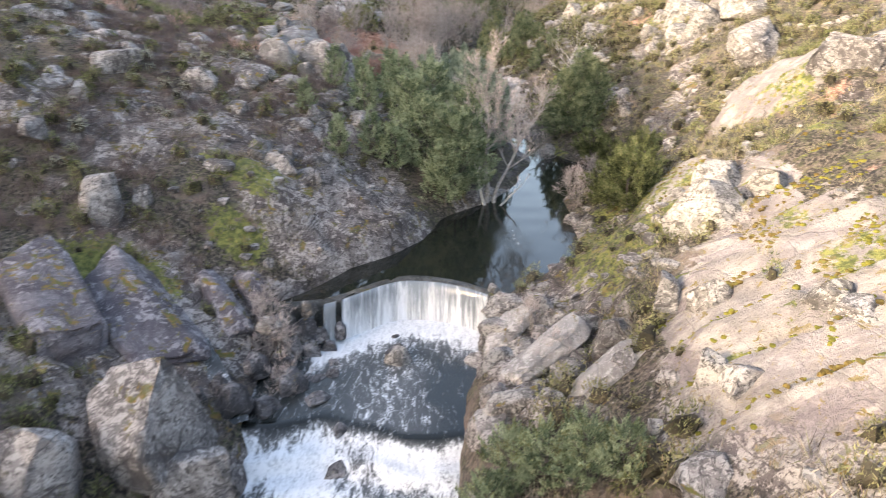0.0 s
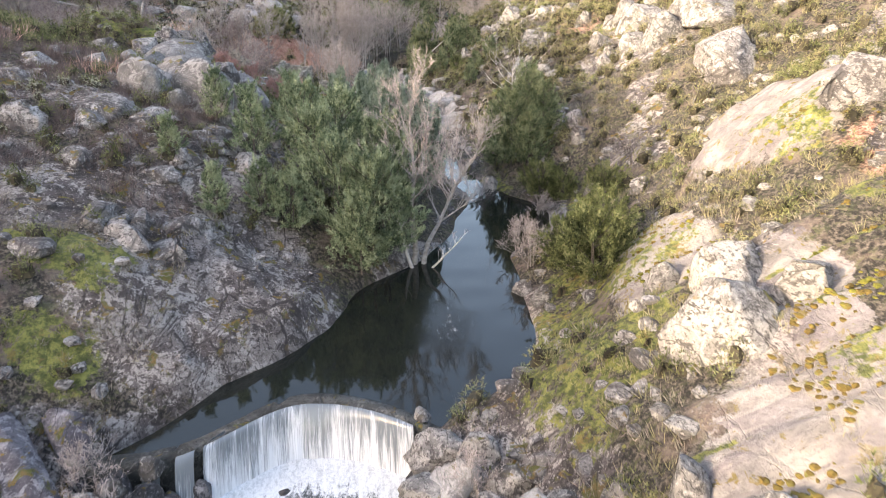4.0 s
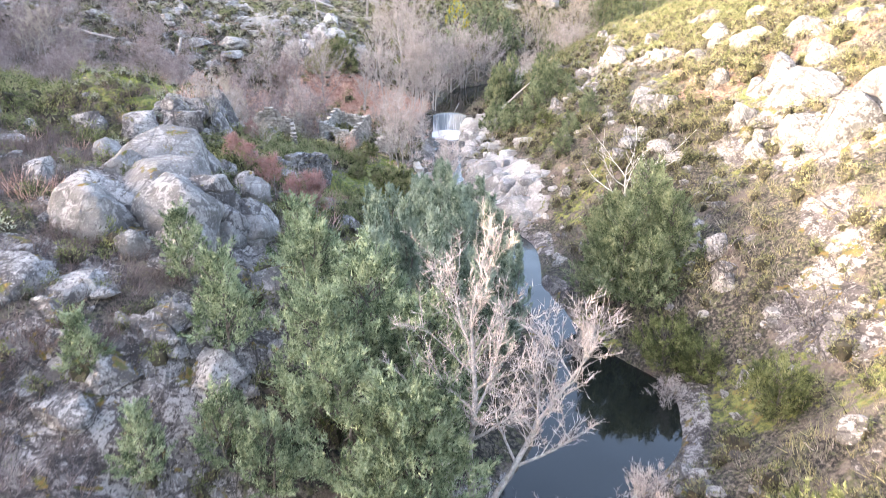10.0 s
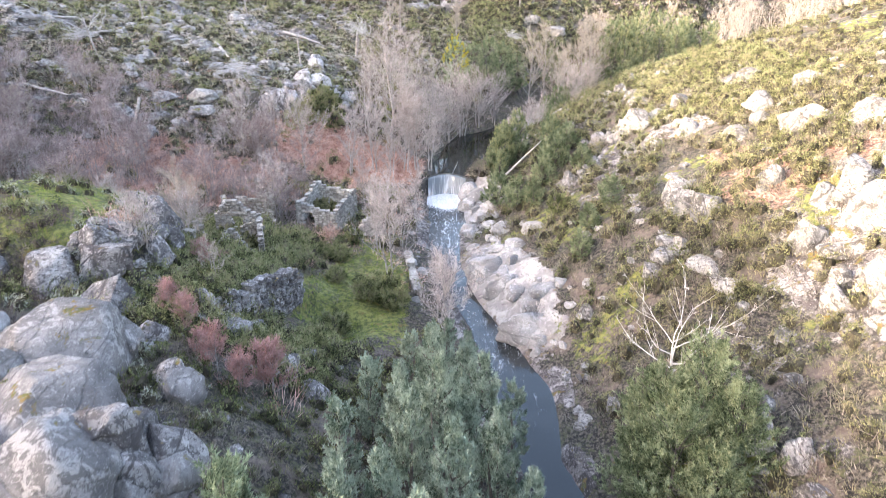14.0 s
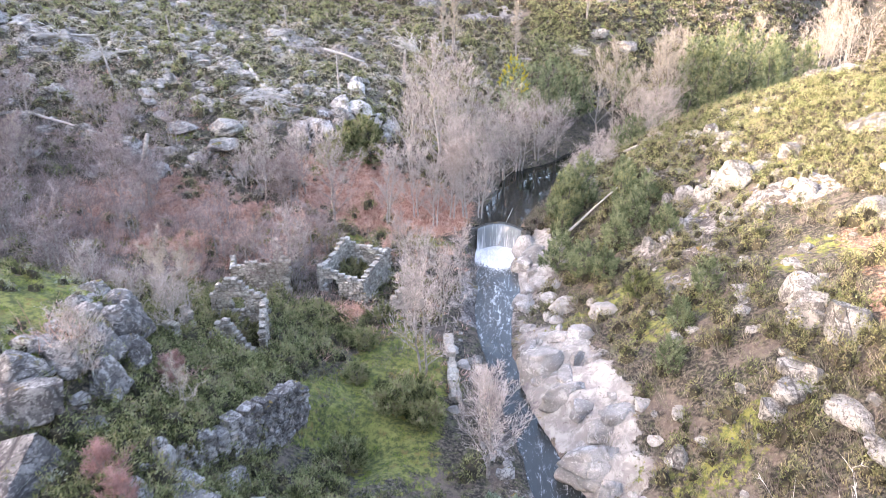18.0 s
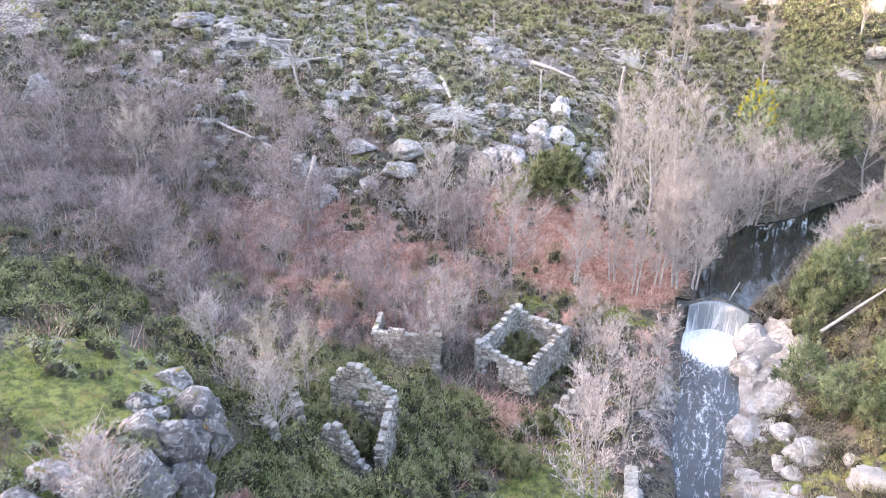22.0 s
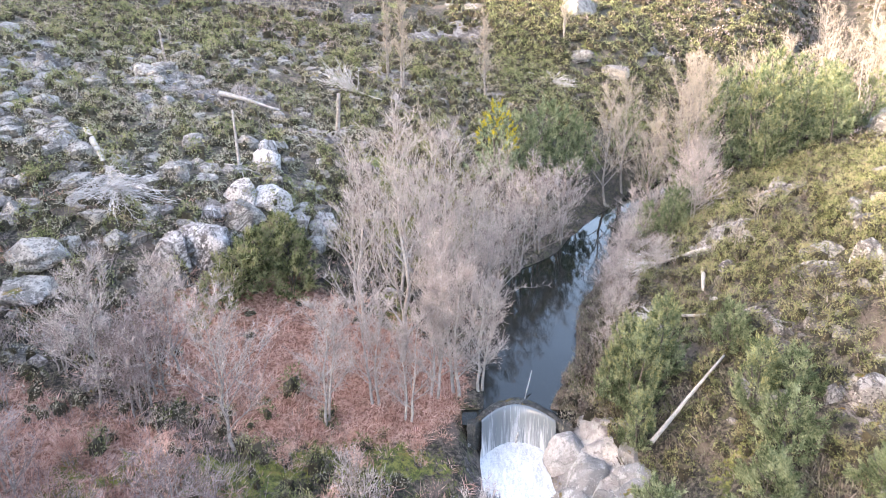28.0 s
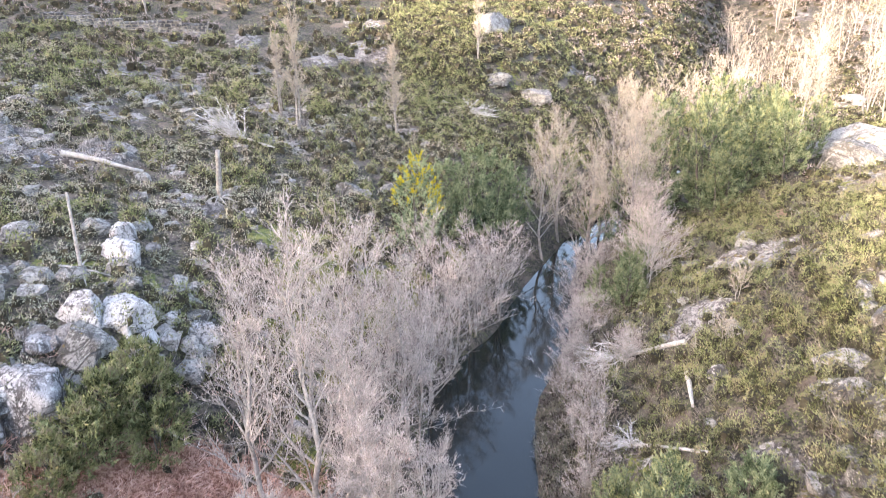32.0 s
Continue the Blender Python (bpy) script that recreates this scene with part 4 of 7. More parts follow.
boulders("BLOCK", ROCK_PALE, "pale granite boulder among heather on the slope", [
    (19.3, 110.2, 9.8, 1.80, 1.80), (18.5, 92.2, 9.0, 1.44, 1.19), (19.4, 88.2, 9.2, 1.78, 1.11), (28.1, 102.8, 13.4, 1.91, 0.83), (23.4, 88.3, 11.2, 1.10, 1.02), (18.9, 81.0, 6.9, 1.42, 0.49), (18.1, 83.2, 7.1, 0.74, 0.36), (17.2, 86.0, 7.4, 0.77, 0.64), (11.3, 85.0, 2.8, 0.77, 0.53), (24.4, 92.0, 11.9, 0.69, 0.61), (23.4, 111.1, 11.8, 1.19, 0.98)])
boulders("BLOCK", ROCK_PALE, "big pale sunlit granite block on the slope", [
    (25.6, 72.4, 11.0, 2.39, 2.39), (29.9, 72.8, 12.9, 4.70, 1.84), (22.8, 77.1, 9.1, 0.89, 0.89), (26.5, 84.1, 12.1, 1.70, 1.58), (18.6, 90.5, 8.9, 1.35, 0.82), (16.3, 69.2, 4.5, 0.77, 0.77), (17.1, 65.2, 4.2, 0.72, 0.72), (10.5, 66.8, -0.1, 0.95, 0.95), (16.4, 59.4, 1.8, 0.56, 0.56), (10.0, 45.1, 0.5, 0.79, 0.79), (13.7, 39.1, 4.1, 1.10, 1.10)])
boulders("BLOCK", ROCK, "granite boulder half sunk in the heath", [
    (16.6, 70.6, 4.7, 0.93, 0.93), (17.4, 67.9, 5.2, 0.89, 0.89), (17.2, 66.1, 4.5, 0.79, 0.79), (21.9, 75.9, 8.5, 1.05, 1.05)])
boulders("BLOCK", ROCK_PALE, "fractured pale granite outcrop on the heathy hillside", [
    (-18.7, 139.6, 12.3, 1.06, 0.71), (-16.3, 135.7, 11.0, 1.32, 0.92), (-16.2, 129.7, 9.7, 1.99, 0.95), (-12.0, 131.4, 7.8, 1.12, 0.78), (-17.8, 126.5, 8.3, 1.34, 0.83), (-27.0, 122.6, 9.9, 2.11, 1.08), (-26.4, 120.3, 8.8, 2.22, 0.80), (-23.6, 118.3, 6.9, 1.58, 0.84), (-22.2, 119.8, 6.9, 0.80, 0.56), (-25.2, 116.7, 6.9, 1.57, 0.38), (-31.6, 152.6, 15.8, 2.09, 1.04), (-38.4, 148.1, 17.1, 1.18, 0.56), (-37.9, 150.8, 17.2, 1.21, 0.52), (-16.6, 128.1, 8.8, 1.17, 0.42), (-24.1, 144.1, 13.2, 0.77, 0.32), (-13.8, 129.8, 8.5, 0.80, 0.43)])
boulders("LEDGE", ROCK, "grey granite slab lying in low heath", [
    (15.3, 126.0, 7.7, 0.63, 0.58), (21.9, 123.9, 11.6, 0.78, 0.72), (20.0, 119.7, 11.1, 1.07, 1.07), (15.1, 112.3, 7.4, 0.61, 0.56), (16.4, 111.6, 8.2, 0.90, 0.75), (10.2, 128.6, 4.2, 0.61, 0.61), (14.7, 113.9, 7.4, 0.47, 0.35), (18.9, 117.9, 10.3, 0.60, 0.38)])
boulders("LEDGE", ROCK, "flat granite ledge on the hillside among shrubs", [
    (-58.8, 112.2, 14.2, 2.10, 2.10), (-55.3, 129.3, 19.8, 3.33, 1.03), (-38.3, 130.0, 15.8, 1.12, 1.02), (-41.8, 135.7, 17.2, 0.71, 0.71), (-43.4, 134.6, 17.6, 0.64, 0.64), (-34.2, 127.1, 14.1, 0.97, 0.69), (-35.2, 123.8, 13.2, 1.21, 0.60), (-39.8, 120.1, 12.7, 1.07, 0.53), (-33.0, 115.2, 8.9, 1.69, 1.64), (-29.8, 114.1, 7.7, 1.39, 1.09), (-30.6, 120.6, 10.5, 1.76, 0.53), (-34.5, 132.1, 15.7, 1.18, 0.73), (-38.5, 149.0, 17.3, 1.01, 0.90)])
boulders("LEDGE", ROCK, "small grey granite ledge between low shrubs", [
    (-41.9, 108.6, 9.1, 1.10, 0.76), (-34.8, 111.6, 8.2, 0.59, 0.44), (-29.5, 132.3, 14.3, 1.43, 0.71), (-38.2, 137.6, 16.8, 1.60, 0.71), (-27.8, 117.3, 8.2, 1.19, 0.59), (-32.5, 121.7, 11.4, 1.16, 0.48), (-36.2, 118.4, 11.0, 0.90, 0.44), (-28.8, 145.3, 14.7, 1.00, 0.58), (-22.1, 137.8, 13.0, 1.19, 0.52), (-30.1, 126.9, 12.9, 0.81, 0.40), (-41.6, 117.6, 11.4, 1.07, 0.53)])
boulders("LEDGE", ROCK, "lichened granite ledge on the rocky slope", [
    (-14.4, 61.2, 9.9, 2.37, 1.47), (-21.3, 75.0, 10.5, 1.34, 0.91), (-20.0, 59.3, 11.4, 1.20, 0.57), (-17.6, 50.7, 9.4, 1.37, 0.94), (-14.2, 53.7, 9.4, 2.02, 0.68), (-9.6, 51.3, 7.1, 1.07, 0.70), (-10.3, 49.8, 6.7, 1.11, 0.43), (-6.3, 53.0, 6.2, 1.17, 0.63), (-8.4, 54.1, 7.7, 1.05, 0.47), (-14.4, 49.0, 7.8, 1.13, 0.61), (-5.2, 57.2, 6.1, 0.64, 0.60), (-23.8, 61.5, 12.4, 1.00, 0.99), (-19.5, 55.3, 10.9, 1.19, 0.63)])
boulders("LEDGE", ROCK_WASHED, "smooth pale rock slab at the edge of the stream", [
    (7.6, 97.5, 2.5, 1.17, 0.79), (8.0, 94.5, 2.5, 0.81, 0.50), (8.1, 84.7, 0.8, 0.77, 0.64), (7.9, 83.7, 0.5, 0.42, 0.38), (6.7, 102.8, 2.0, 1.39, 0.72), (9.3, 99.5, 3.4, 1.31, 0.68), (7.2, 86.7, 0.7, 1.78, 1.32), (8.0, 88.2, 1.9, 1.27, 0.56), (2.6, 110.8, -0.4, 0.66, 0.49), (3.6, 112.4, 0.6, 1.21, 1.17), (5.3, 95.6, 1.2, 1.86, 1.54), (6.1, 91.9, 1.3, 1.55, 1.20), (3.6, 105.9, 0.5, 0.98, 0.76), (-1.2, 97.1, 0.9, 0.53, 0.48), (-0.4, 95.5, 0.9, 0.52, 0.46), (-0.5, 90.5, 0.9, 0.42, 0.42)])
boulders("ROUND", ROCK_WASHED, "water-worn pale boulder below the small weir", [
    (3.7, 115.7, 1.0, 1.21, 1.21), (4.5, 113.5, 1.1, 1.40, 1.40), (1.6, 115.5, -0.6, 0.74, 0.45), (0.7, 115.0, -0.6, 0.49, 0.40), (2.2, 114.6, -0.5, 0.65, 0.44)])
boulders("BLOCK", ROCK_LEDGE, "white-lichened rock on the rim of the mossy knoll", [
    (-16.4, 81.8, 11.0, 0.75, 0.75), (-17.1, 78.6, 11.4, 0.95, 0.37), (-17.1, 84.8, 10.2, 0.41, 0.41)])
boulders("LEDGE", ROCK_PALE, "broad pale rock outcrop on the far hill", [
    (47.3, 158.2, 10.3, 5.03, 2.08), (17.5, 199.2, 18.5, 3.47, 1.88), (20.3, 184.0, 11.5, 2.66, 1.32), (67.0, 186.4, 8.5, 3.79, 1.47), (-3.2, 153.6, 9.5, 1.25, 0.93), (15.6, 185.0, 13.4, 1.89, 0.84), (30.7, 193.7, 11.5, 1.29, 0.80)])
boulders("BLOCK", ROCK, "large granite rock standing out of the slope", [
    (3.0, 21.3, 0.0, 0.67, 0.55), (7.5, 15.9, 4.0, 1.16, 0.56), (-23.2, 49.6, 10.9, 2.00, 0.97), (-23.9, 40.5, 8.4, 1.16, 0.84), (-9.6, 62.8, 8.7, 2.07, 2.07), (9.2, 47.2, -0.0, 0.83, 0.77), (17.5, 52.4, 4.4, 0.69, 0.69), (24.0, 43.2, 12.1, 2.21, 1.49), (27.1, 63.5, 10.4, 3.36, 2.43)])
boulders("BLOCK", ROCK_WET, "dark wet rock standing in the rushing water", [
    (-2.4, 32.5, -2.2, 0.70, 0.70), (-5.7, 31.7, -2.2, 0.39, 0.27), (-6.4, 30.1, -2.2, 0.60, 0.22), (-3.4, 25.8, -3.8, 0.48, 0.38), (-4.7, 26.2, -2.2, 0.42, 0.31), (-6.0, 24.6, -3.8, 0.54, 0.34), (-9.6, 27.0, -1.2, 0.90, 0.90), (-8.4, 27.2, -1.8, 0.56, 0.56), (-10.3, 27.3, -0.6, 0.55, 0.55), (-8.2, 35.8, -1.3, 0.67, 0.33), (-6.7, 33.2, -2.2, 0.40, 0.36), (3.0, 38.2, -1.5, 0.52, 0.34), (-2.7, 34.4, -2.2, 0.32, 0.20), (-9.5, 29.4, -0.9, 0.44, 0.44), (-10.9, 26.3, -0.4, 0.41, 0.41)])
boulders("BLOCK", ROCK_PALE, "great pale granite block standing above the pool", [
    (12.4, 31.4, None, 2.1, 1.9), (13.8, 34.2, None, 1.7, 1.3), (15.6, 32.0, None, 1.5, 1.0), (9.2, 25.6, None, .9, .9), (10.2, 23.6, None, 1.0, .8), (8.0, 27.2, None, .7, .7)])
boulders("LEDGE", ROCK_PALE, "pale layered rock beside the lower pool", [
    (3.4, 33.8, None, 1.2, .8), (4.8, 33.0, None, 1.0, .8), (3.0, 31.6, None, 1.1, .7), (4.0, 29.2, None, 1.2, .8), (2.6, 28.8, None, 1.0, .6), (5.6, 31.0, None, 1.0, .9), (6.6, 28.6, None, 1.1, .9), (3.0, 24.6, None, 1.3, .8), (5.4, 25.2, None, 1.0, .9), (3.6, 36.4, None, .8, .6), (-8.9, 35.6, None, .9, .7), (-9.6, 34.2, None, .9, .8)])
boulders("BLOCK", ROCK_PALE, "pale stone set on the broken end of the weir", [
    (-9.1, 31.9, .0, .75, .5), (-8.3, 32.7, .0, .55, .42), (-7.3, 33.8, .0, .62, .42), (2.9, 36.0, .0, .5, .35), (-2.3, 31.8, -2.0, .85, .75)])
boulders("BLOCK", ROCK_WET, "dark wet rubble at the broken end of the weir", [
    (-8.4, 33.3, -.7, .8, .9), (-7.3, 33.2, -1.1, .7, .8), (-6.7, 33.4, -1.4, .5, .6), (-5.7, 34.0, -1.5, .5, .6), (-7.9, 32.4, -1.5, .6, .6)])
boulders("BLOCK", ROCK_WET, "dark wet rock below the weir", [
    (-7.0, 32.6, -1.9, .7, .6), (-6.1, 33.1, -2.0, .55, .4), (-8.3, 31.0, -1.7, .8, .8), (-9.4, 30.2, -1.4, .8, .8), (-5.6, 30.6, -2.1, .5, .3), (-6.0, 28.4, -2.1, .8, .35), (-10.8, 28.8, -1.6, .9, .9), (-9.6, 27.6, -1.9, .8, .8), (-3.2, 24.7, -3.3, .5, .5), (-4.6, 24.6, -3.3, .7, .5), (-7.4, 29.4, -2.0, .9, .9), (-8.3, 27.6, -2.2, .8, .8)])
boulders("ROUND", ROCK, "dark grey rounded boulder beside the rock stack", [
    (-9.2, 67.7, 8.1, 1.10, 1.04), (-7.7, 63.9, 8.0, 1.27, 1.21), (-8.4, 62.2, 8.3, 1.06, 1.00), (-9.2, 64.5, 8.5, 0.95, 0.90), (-11.8, 72.2, 8.1, 0.74, 0.70), (-11.4, 77.2, 7.5, 0.58, 0.55)])
boulders("BLOCK", ROCK, "flat-topped grey rock above the stack", [
    (-15.2, 74.5, 8.3, 2.08, 1.46), (-14.2, 77.3, 8.1, 1.09, 0.76), (-16.2, 76.5, 10.1, 1.57, 1.10), (-18.1, 75.3, 10.0, 1.99, 1.39)])

boulders("BLOCK", ROCK_WHITE, "white-lichened granite outcrop on the heathy hillside", [
    (-17.0, 139.6, None, 1.1, 1.0), (-16.4, 137.2, None, 1.3, 1.2), (-17.0, 131.4, None, 1.7, 1.0), (-15.2, 131.8, None, 1.7, 1.0), (-13.9, 130.9, None, 1.0, .6), (-11.7, 133.0, None, 1.3, .9), (-18.2, 126.8, None, 2.0, 1.7), (-19.9, 125.4, None, 1.7, 1.4), (-18.6, 129.4, None, .9, .5), (-13.2, 132.9, None, .7, .5)])


def tilted_slab(label, x, y, long, wide, thick, turn, seed, mat, raise_by=.0):
    """A sheet of granite lying against the slope, its length along turn (degrees from +x)."""
    c, s = math.cos(radians(turn)), math.sin(radians(turn))
    def at(u, v):
        q = (np.array([x + u * c - v * s]), np.array([y + u * s + v * c]))
        return float(bare_height(*q)[0])
    along = Vector((long * c, long * s, at(long / 2, 0) - at(-long / 2, 0))).normalized()
    side = Vector((-wide * s, wide * c, .6 * (at(0, wide / 2) - at(0, -wide / 2))))
    up = along.cross(side).normalized()
    side = up.cross(along)
    ob = new("granite_slab", rock_mesh("SLAB", seed, mat))
    m = Matrix((along, side, up)).transposed().to_4x4()
    ob.matrix_world = Matrix.Translation((x, y, at(0, 0) + raise_by)) @ m @ Matrix.Diagonal((long / 2, wide / 2, thick, 1))
    return tagged(ob, label, "rock slab", group="granite slabs")


tilted_slab("dark purplish granite sheet streaked white, dipping to the water", -15.6, 31.6, 9.5, 4.2, .9, -48, 501, ROCK_STREAK, .1)
tilted_slab("long dark granite sheet beside the cascade, mossy edges", -18.6, 29.4, 9.0, 3.2, .9, -48, 502, ROCK_STREAK, .3)
tilted_slab("narrow grey granite slab dipping towards the weir", -12.0, 33.6, 5.2, 1.7, .6, -50, 503, ROCK_STREAK, .35)
tilted_slab("narrow grey granite slab dipping towards the weir", -10.4, 35.0, 3.6, 1.3, .5, -50, 504, ROCK_STREAK, .35)
tilted_slab("broad pale slab at the edge of the lower pool", 4.2, 27.4, 5.2, 2.0, .38, 20, 505, ROCK_WASHED, .12)
tilted_slab("broad pale slab at the edge of the lower pool", 3.2, 31.2, 3.4, 1.6, .34, 35, 506, ROCK_WASHED, .12)
tilted_slab("pale slab running down to the lower pool", 6.4, 23.6, 5.0, 1.5, .36, 12, 507, ROCK_WASHED, .12)
boulders("BLOCK", ROCK_PALE, "angular pale granite block above the lower pool", [
    (7.2, 25.9, 2.4, 1.15, 1.2), (6.0, 27.9, 1.1, .8, .8), (4.6, 31.4, .2, .9, .7), (8.9, 19.6, 4.9, .95, .7), (12.9, 20.6, 7.2, 1.0, .6), (4.2, 23.4, 1.0, .9, .8), (2.2, 28.6, -.7, .9, .5), (5.2, 29.6, .6, .7, .6)])

# ---------------------------------------------------------------- trees and bushes
def crown_mesh(name, seed, h, w, mat, low=.10, sprays=105, per=44, tip=None, shape="CONE", leaf=.31, rise=.55):
    """Feathery sprays of narrow leaves filling a tapering, lumpy crown."""
    r = np.random.default_rng(seed)
    t = low + (1 - low) * r.beta(1.15, 1.35, sprays)
    a = r.uniform(0, 2 * np.pi, sprays)
    lump = 1 + .28 * np.sin(2 * a + seed) * np.sin(7 * t + seed) + .15 * np.sin(5 * a + 3 * seed)
    if shape == "CONE":
        env = np.minimum(1, (t - low + .05) / .22) * (1 - t) ** .62 * 1.18 + .06
    else:
        env = np.sqrt(np.clip(1 - ((t - .5) / .52) ** 2, .03, 1))
    rad = w * env * lump * np.sqrt(r.uniform(.18, 1, sprays))
    p = np.stack([rad * np.cos(a), rad * np.sin(a), t * h], 1)
    out = np.stack([np.cos(a) * .8, np.sin(a) * .8, rise + 1.2 * t], 1) + .35 * r.normal(size=(sprays, 3))
    out /= np.linalg.norm(out, axis=1, keepdims=True)
    size = (.55 + .5 * r.uniform(size=sprays)) * min(1.1, .18 + .52 * w)
    k = np.repeat(np.arange(sprays), per)
    s = r.uniform(0, 1, len(k))
    base = p[k] + out[k] * (s * size[k])[:, None] + .16 * size[k][:, None] * r.normal(size=(len(k), 3)) * (1.1 - s)[:, None]
    way = out[k] * .75 + .55 * r.normal(size=(len(k), 3))
    way[:, 2] += .15
    v, f = blades(base, way, leaf * r.uniform(.6, 1.25, len(k)), leaf * .25 * r.uniform(.7, 1.3, len(k)), r)
    me = mesh_of(name, v, f, [mat] + ([tip] if tip else []))
    if tip:
        golden = (t[k] > .45) & (r.uniform(size=sprays)[k] < .6) & (r.uniform(size=len(k)) < (.8 if tip is GOLD else .45)) & (s > .35)
        me.polygons.foreach_set("material_index", golden.astype(np.int32))
    return me


def acacia(name, label, seed, h, w, mat, **more):
    """A bushy evergreen tree: a short trunk, limbs, a feathery crown."""
    tree = new(name)
    r = random.Random(seed)
    tb = Tubes()
    stems = r.choice([1, 1, 2])
    for k in range(stems):
        lean = Vector((r.uniform(-.12, .12) * h, r.uniform(-.12, .12) * h, 0))
        pts = [lean * (q / 5) ** 1.3 + Vector((.1 * k, 0, -.3 + h * .8 * q / 5)) for q in range(6)]
        tb.limb(pts, [.016 * h * (1 - .16 * q) + .01 for q in range(6)], 6)
    part_of("trunk", tb.mesh("trunk", DARKBARK), tree)
    lb = Tubes()
    for k in range(14):
        z = h * r.uniform(.2, .8)
        a = r.uniform(0, 6.3)
        d = Vector((math.cos(a), math.sin(a), .9))
        lb.limb([Vector((0, 0, z)), Vector((0, 0, z)) + d * w * .4, Vector((0, 0, z)) + d * w * .62 + Vector((0, 0, .2))], [.035, .02, .008], 4)
    part_of("branchwork", lb.mesh("branchwork", DARKBARK), tree)
    part_of("crown", crown_mesh("crown", seed, h, w, mat, **more), tree)
    return tagged(tree, label, "tree", group="evergreen trees")


def bare_tree(name, label, seed, h, spread=1.0, stems=1, twig_mat=None, bark=None, fine=1.0, lean=(0, 0), thick=1.0, category="tree", upright=.55, first=.22, limbs=15, twig_len=.55):
    """A leafless tree: trunk, forking limbs and a haze of fine twigs."""
    tree = new(name)
    r, rn = random.Random(seed), np.random.default_rng(seed)
    trunk, branches = Tubes(), Tubes()
    tw_base, tw_way, tw_len = [], [], []

    def twigs_along(points, count, reach):
        for _ in range(int(count * fine)):
            q = r.uniform(.1, 1) * (len(points) - 1)
            i = min(int(q), len(points) - 2)
            p = points[i].lerp(points[i + 1], q - i)
            along = (points[i + 1] - points[i]).normalized()
            d = along * .7 + Vector((r.gauss(0, .55), r.gauss(0, .55), r.gauss(.35, .4)))
            ln = reach * r.uniform(.5, 1.2)
            tw_base.append(p[:]), tw_way.append(d[:]), tw_len.append(ln)
            d.normalize()
            for _ in range(2):
                s = r.uniform(.25, .8)
                d2 = d + Vector((r.gauss(0, .5), r.gauss(0, .5), r.gauss(.15, .4)))
                tw_base.append((p + d * ln * s)[:]), tw_way.append(d2[:]), tw_len.append(ln * r.uniform(.35, .7))

    for s in range(stems):
        a0 = r.uniform(0, 6.28)
        off = Vector((math.cos(a0), math.sin(a0), 0)) * (.25 * (stems > 1))
        tilt = Vector((lean[0], lean[1], 0)) + off * (1.1 * h / 6) * (stems > 1)
        hs = h * r.uniform(.82, 1.0) if s else h
        pts, wob = [], Vector((0, 0, 0))
        for q in range(9):
            wob = wob + Vector((r.gauss(0, .012 * h), r.gauss(0, .012 * h), 0))
            pts.append(off + tilt * (q / 8) ** 1.2 + wob + Vector((0, 0, -.3 + (hs + .3) * q / 8)))
        r0 = thick * (.011 * h + .02)
        trunk.limb(pts, [max(.012, r0 * (1 - .9 * q / 8)) for q in range(9)], 7)
        twigs_along(pts[5:], 26, twig_len)
        for k in range(limbs):
            t = first + (1 - first) * (k + r.random()) / limbs
            q = t * 8
            i = min(int(q), 7)
            p = pts[i].lerp(pts[i + 1], q - i)
            a = k * 2.4 + r.uniform(-.5, .5)
            ln = hs * .34 * (1.12 - .72 * t) * spread * r.uniform(.75, 1.2)
            d = Vector((math.cos(a), math.sin(a), upright + .4 * r.random() + .4 * t)).normalized()
            lp = [p]
            for m in range(4):
                d = (d + Vector((r.gauss(0, .14), r.gauss(0, .14), .10))).normalized()
                lp.append(lp[-1] + d * ln / 4)
            rr = max(.012, r0 * .52 * (1 - .75 * t))
            branches.limb(lp, [rr, rr * .75, rr * .5, rr * .3, .006], 5)
            twigs_along(lp, 9, twig_len)
            for m in range(6 if limbs > 10 else 4):
                q2 = r.uniform(.2, 1) * 4
                i2 = min(int(q2), 3)
                p2 = lp[i2].lerp(lp[i2 + 1], q2 - i2)
                d2 = ((lp[i2 + 1] - lp[i2]).normalized() + Vector((r.gauss(0, .55), r.gauss(0, .55), r.gauss(.2, .35)))).normalized()
                l2 = ln * r.uniform(.32, .75)
                sp = [p2, p2 + d2 * l2 * .5, p2 + d2 * l2 + Vector((0, 0, .08 * l2))]
                branches.limb(sp, [rr * .42, rr * .25, .004], 3)
                twigs_along(sp, 11, twig_len * .8)
    part_of("trunk", trunk.mesh("trunk", bark or BARK), tree)
    part_of("branchwork", branches.mesh("branchwork", bark or BARK), tree)
    if tw_base:
        v, f = blades(np.array(tw_base), np.array(tw_way), np.array(tw_len), np.full(len(tw_len), .025), rn)
        part_of("crown", mesh_of("crown", v, f, [twig_mat or TWIG]), tree)
    return tagged(tree, label, category, group="bare trees")


def plant(proto, places):
    """Sets the first of a kind at the first place and copies of it at the others. Places: x, y, size, turn."""
    for k, (x, y, s, turn) in enumerate(places):
        m = pose(x, y, ground_at(x, y) - .1, 0, 0, turn)
        if k == 0:
            proto.matrix_world = m @ Matrix.Diagonal((s, s, s, 1))
            first = s
        else:
            ob = copy_thing(proto, m)
            ob.scale = (s, s, s)


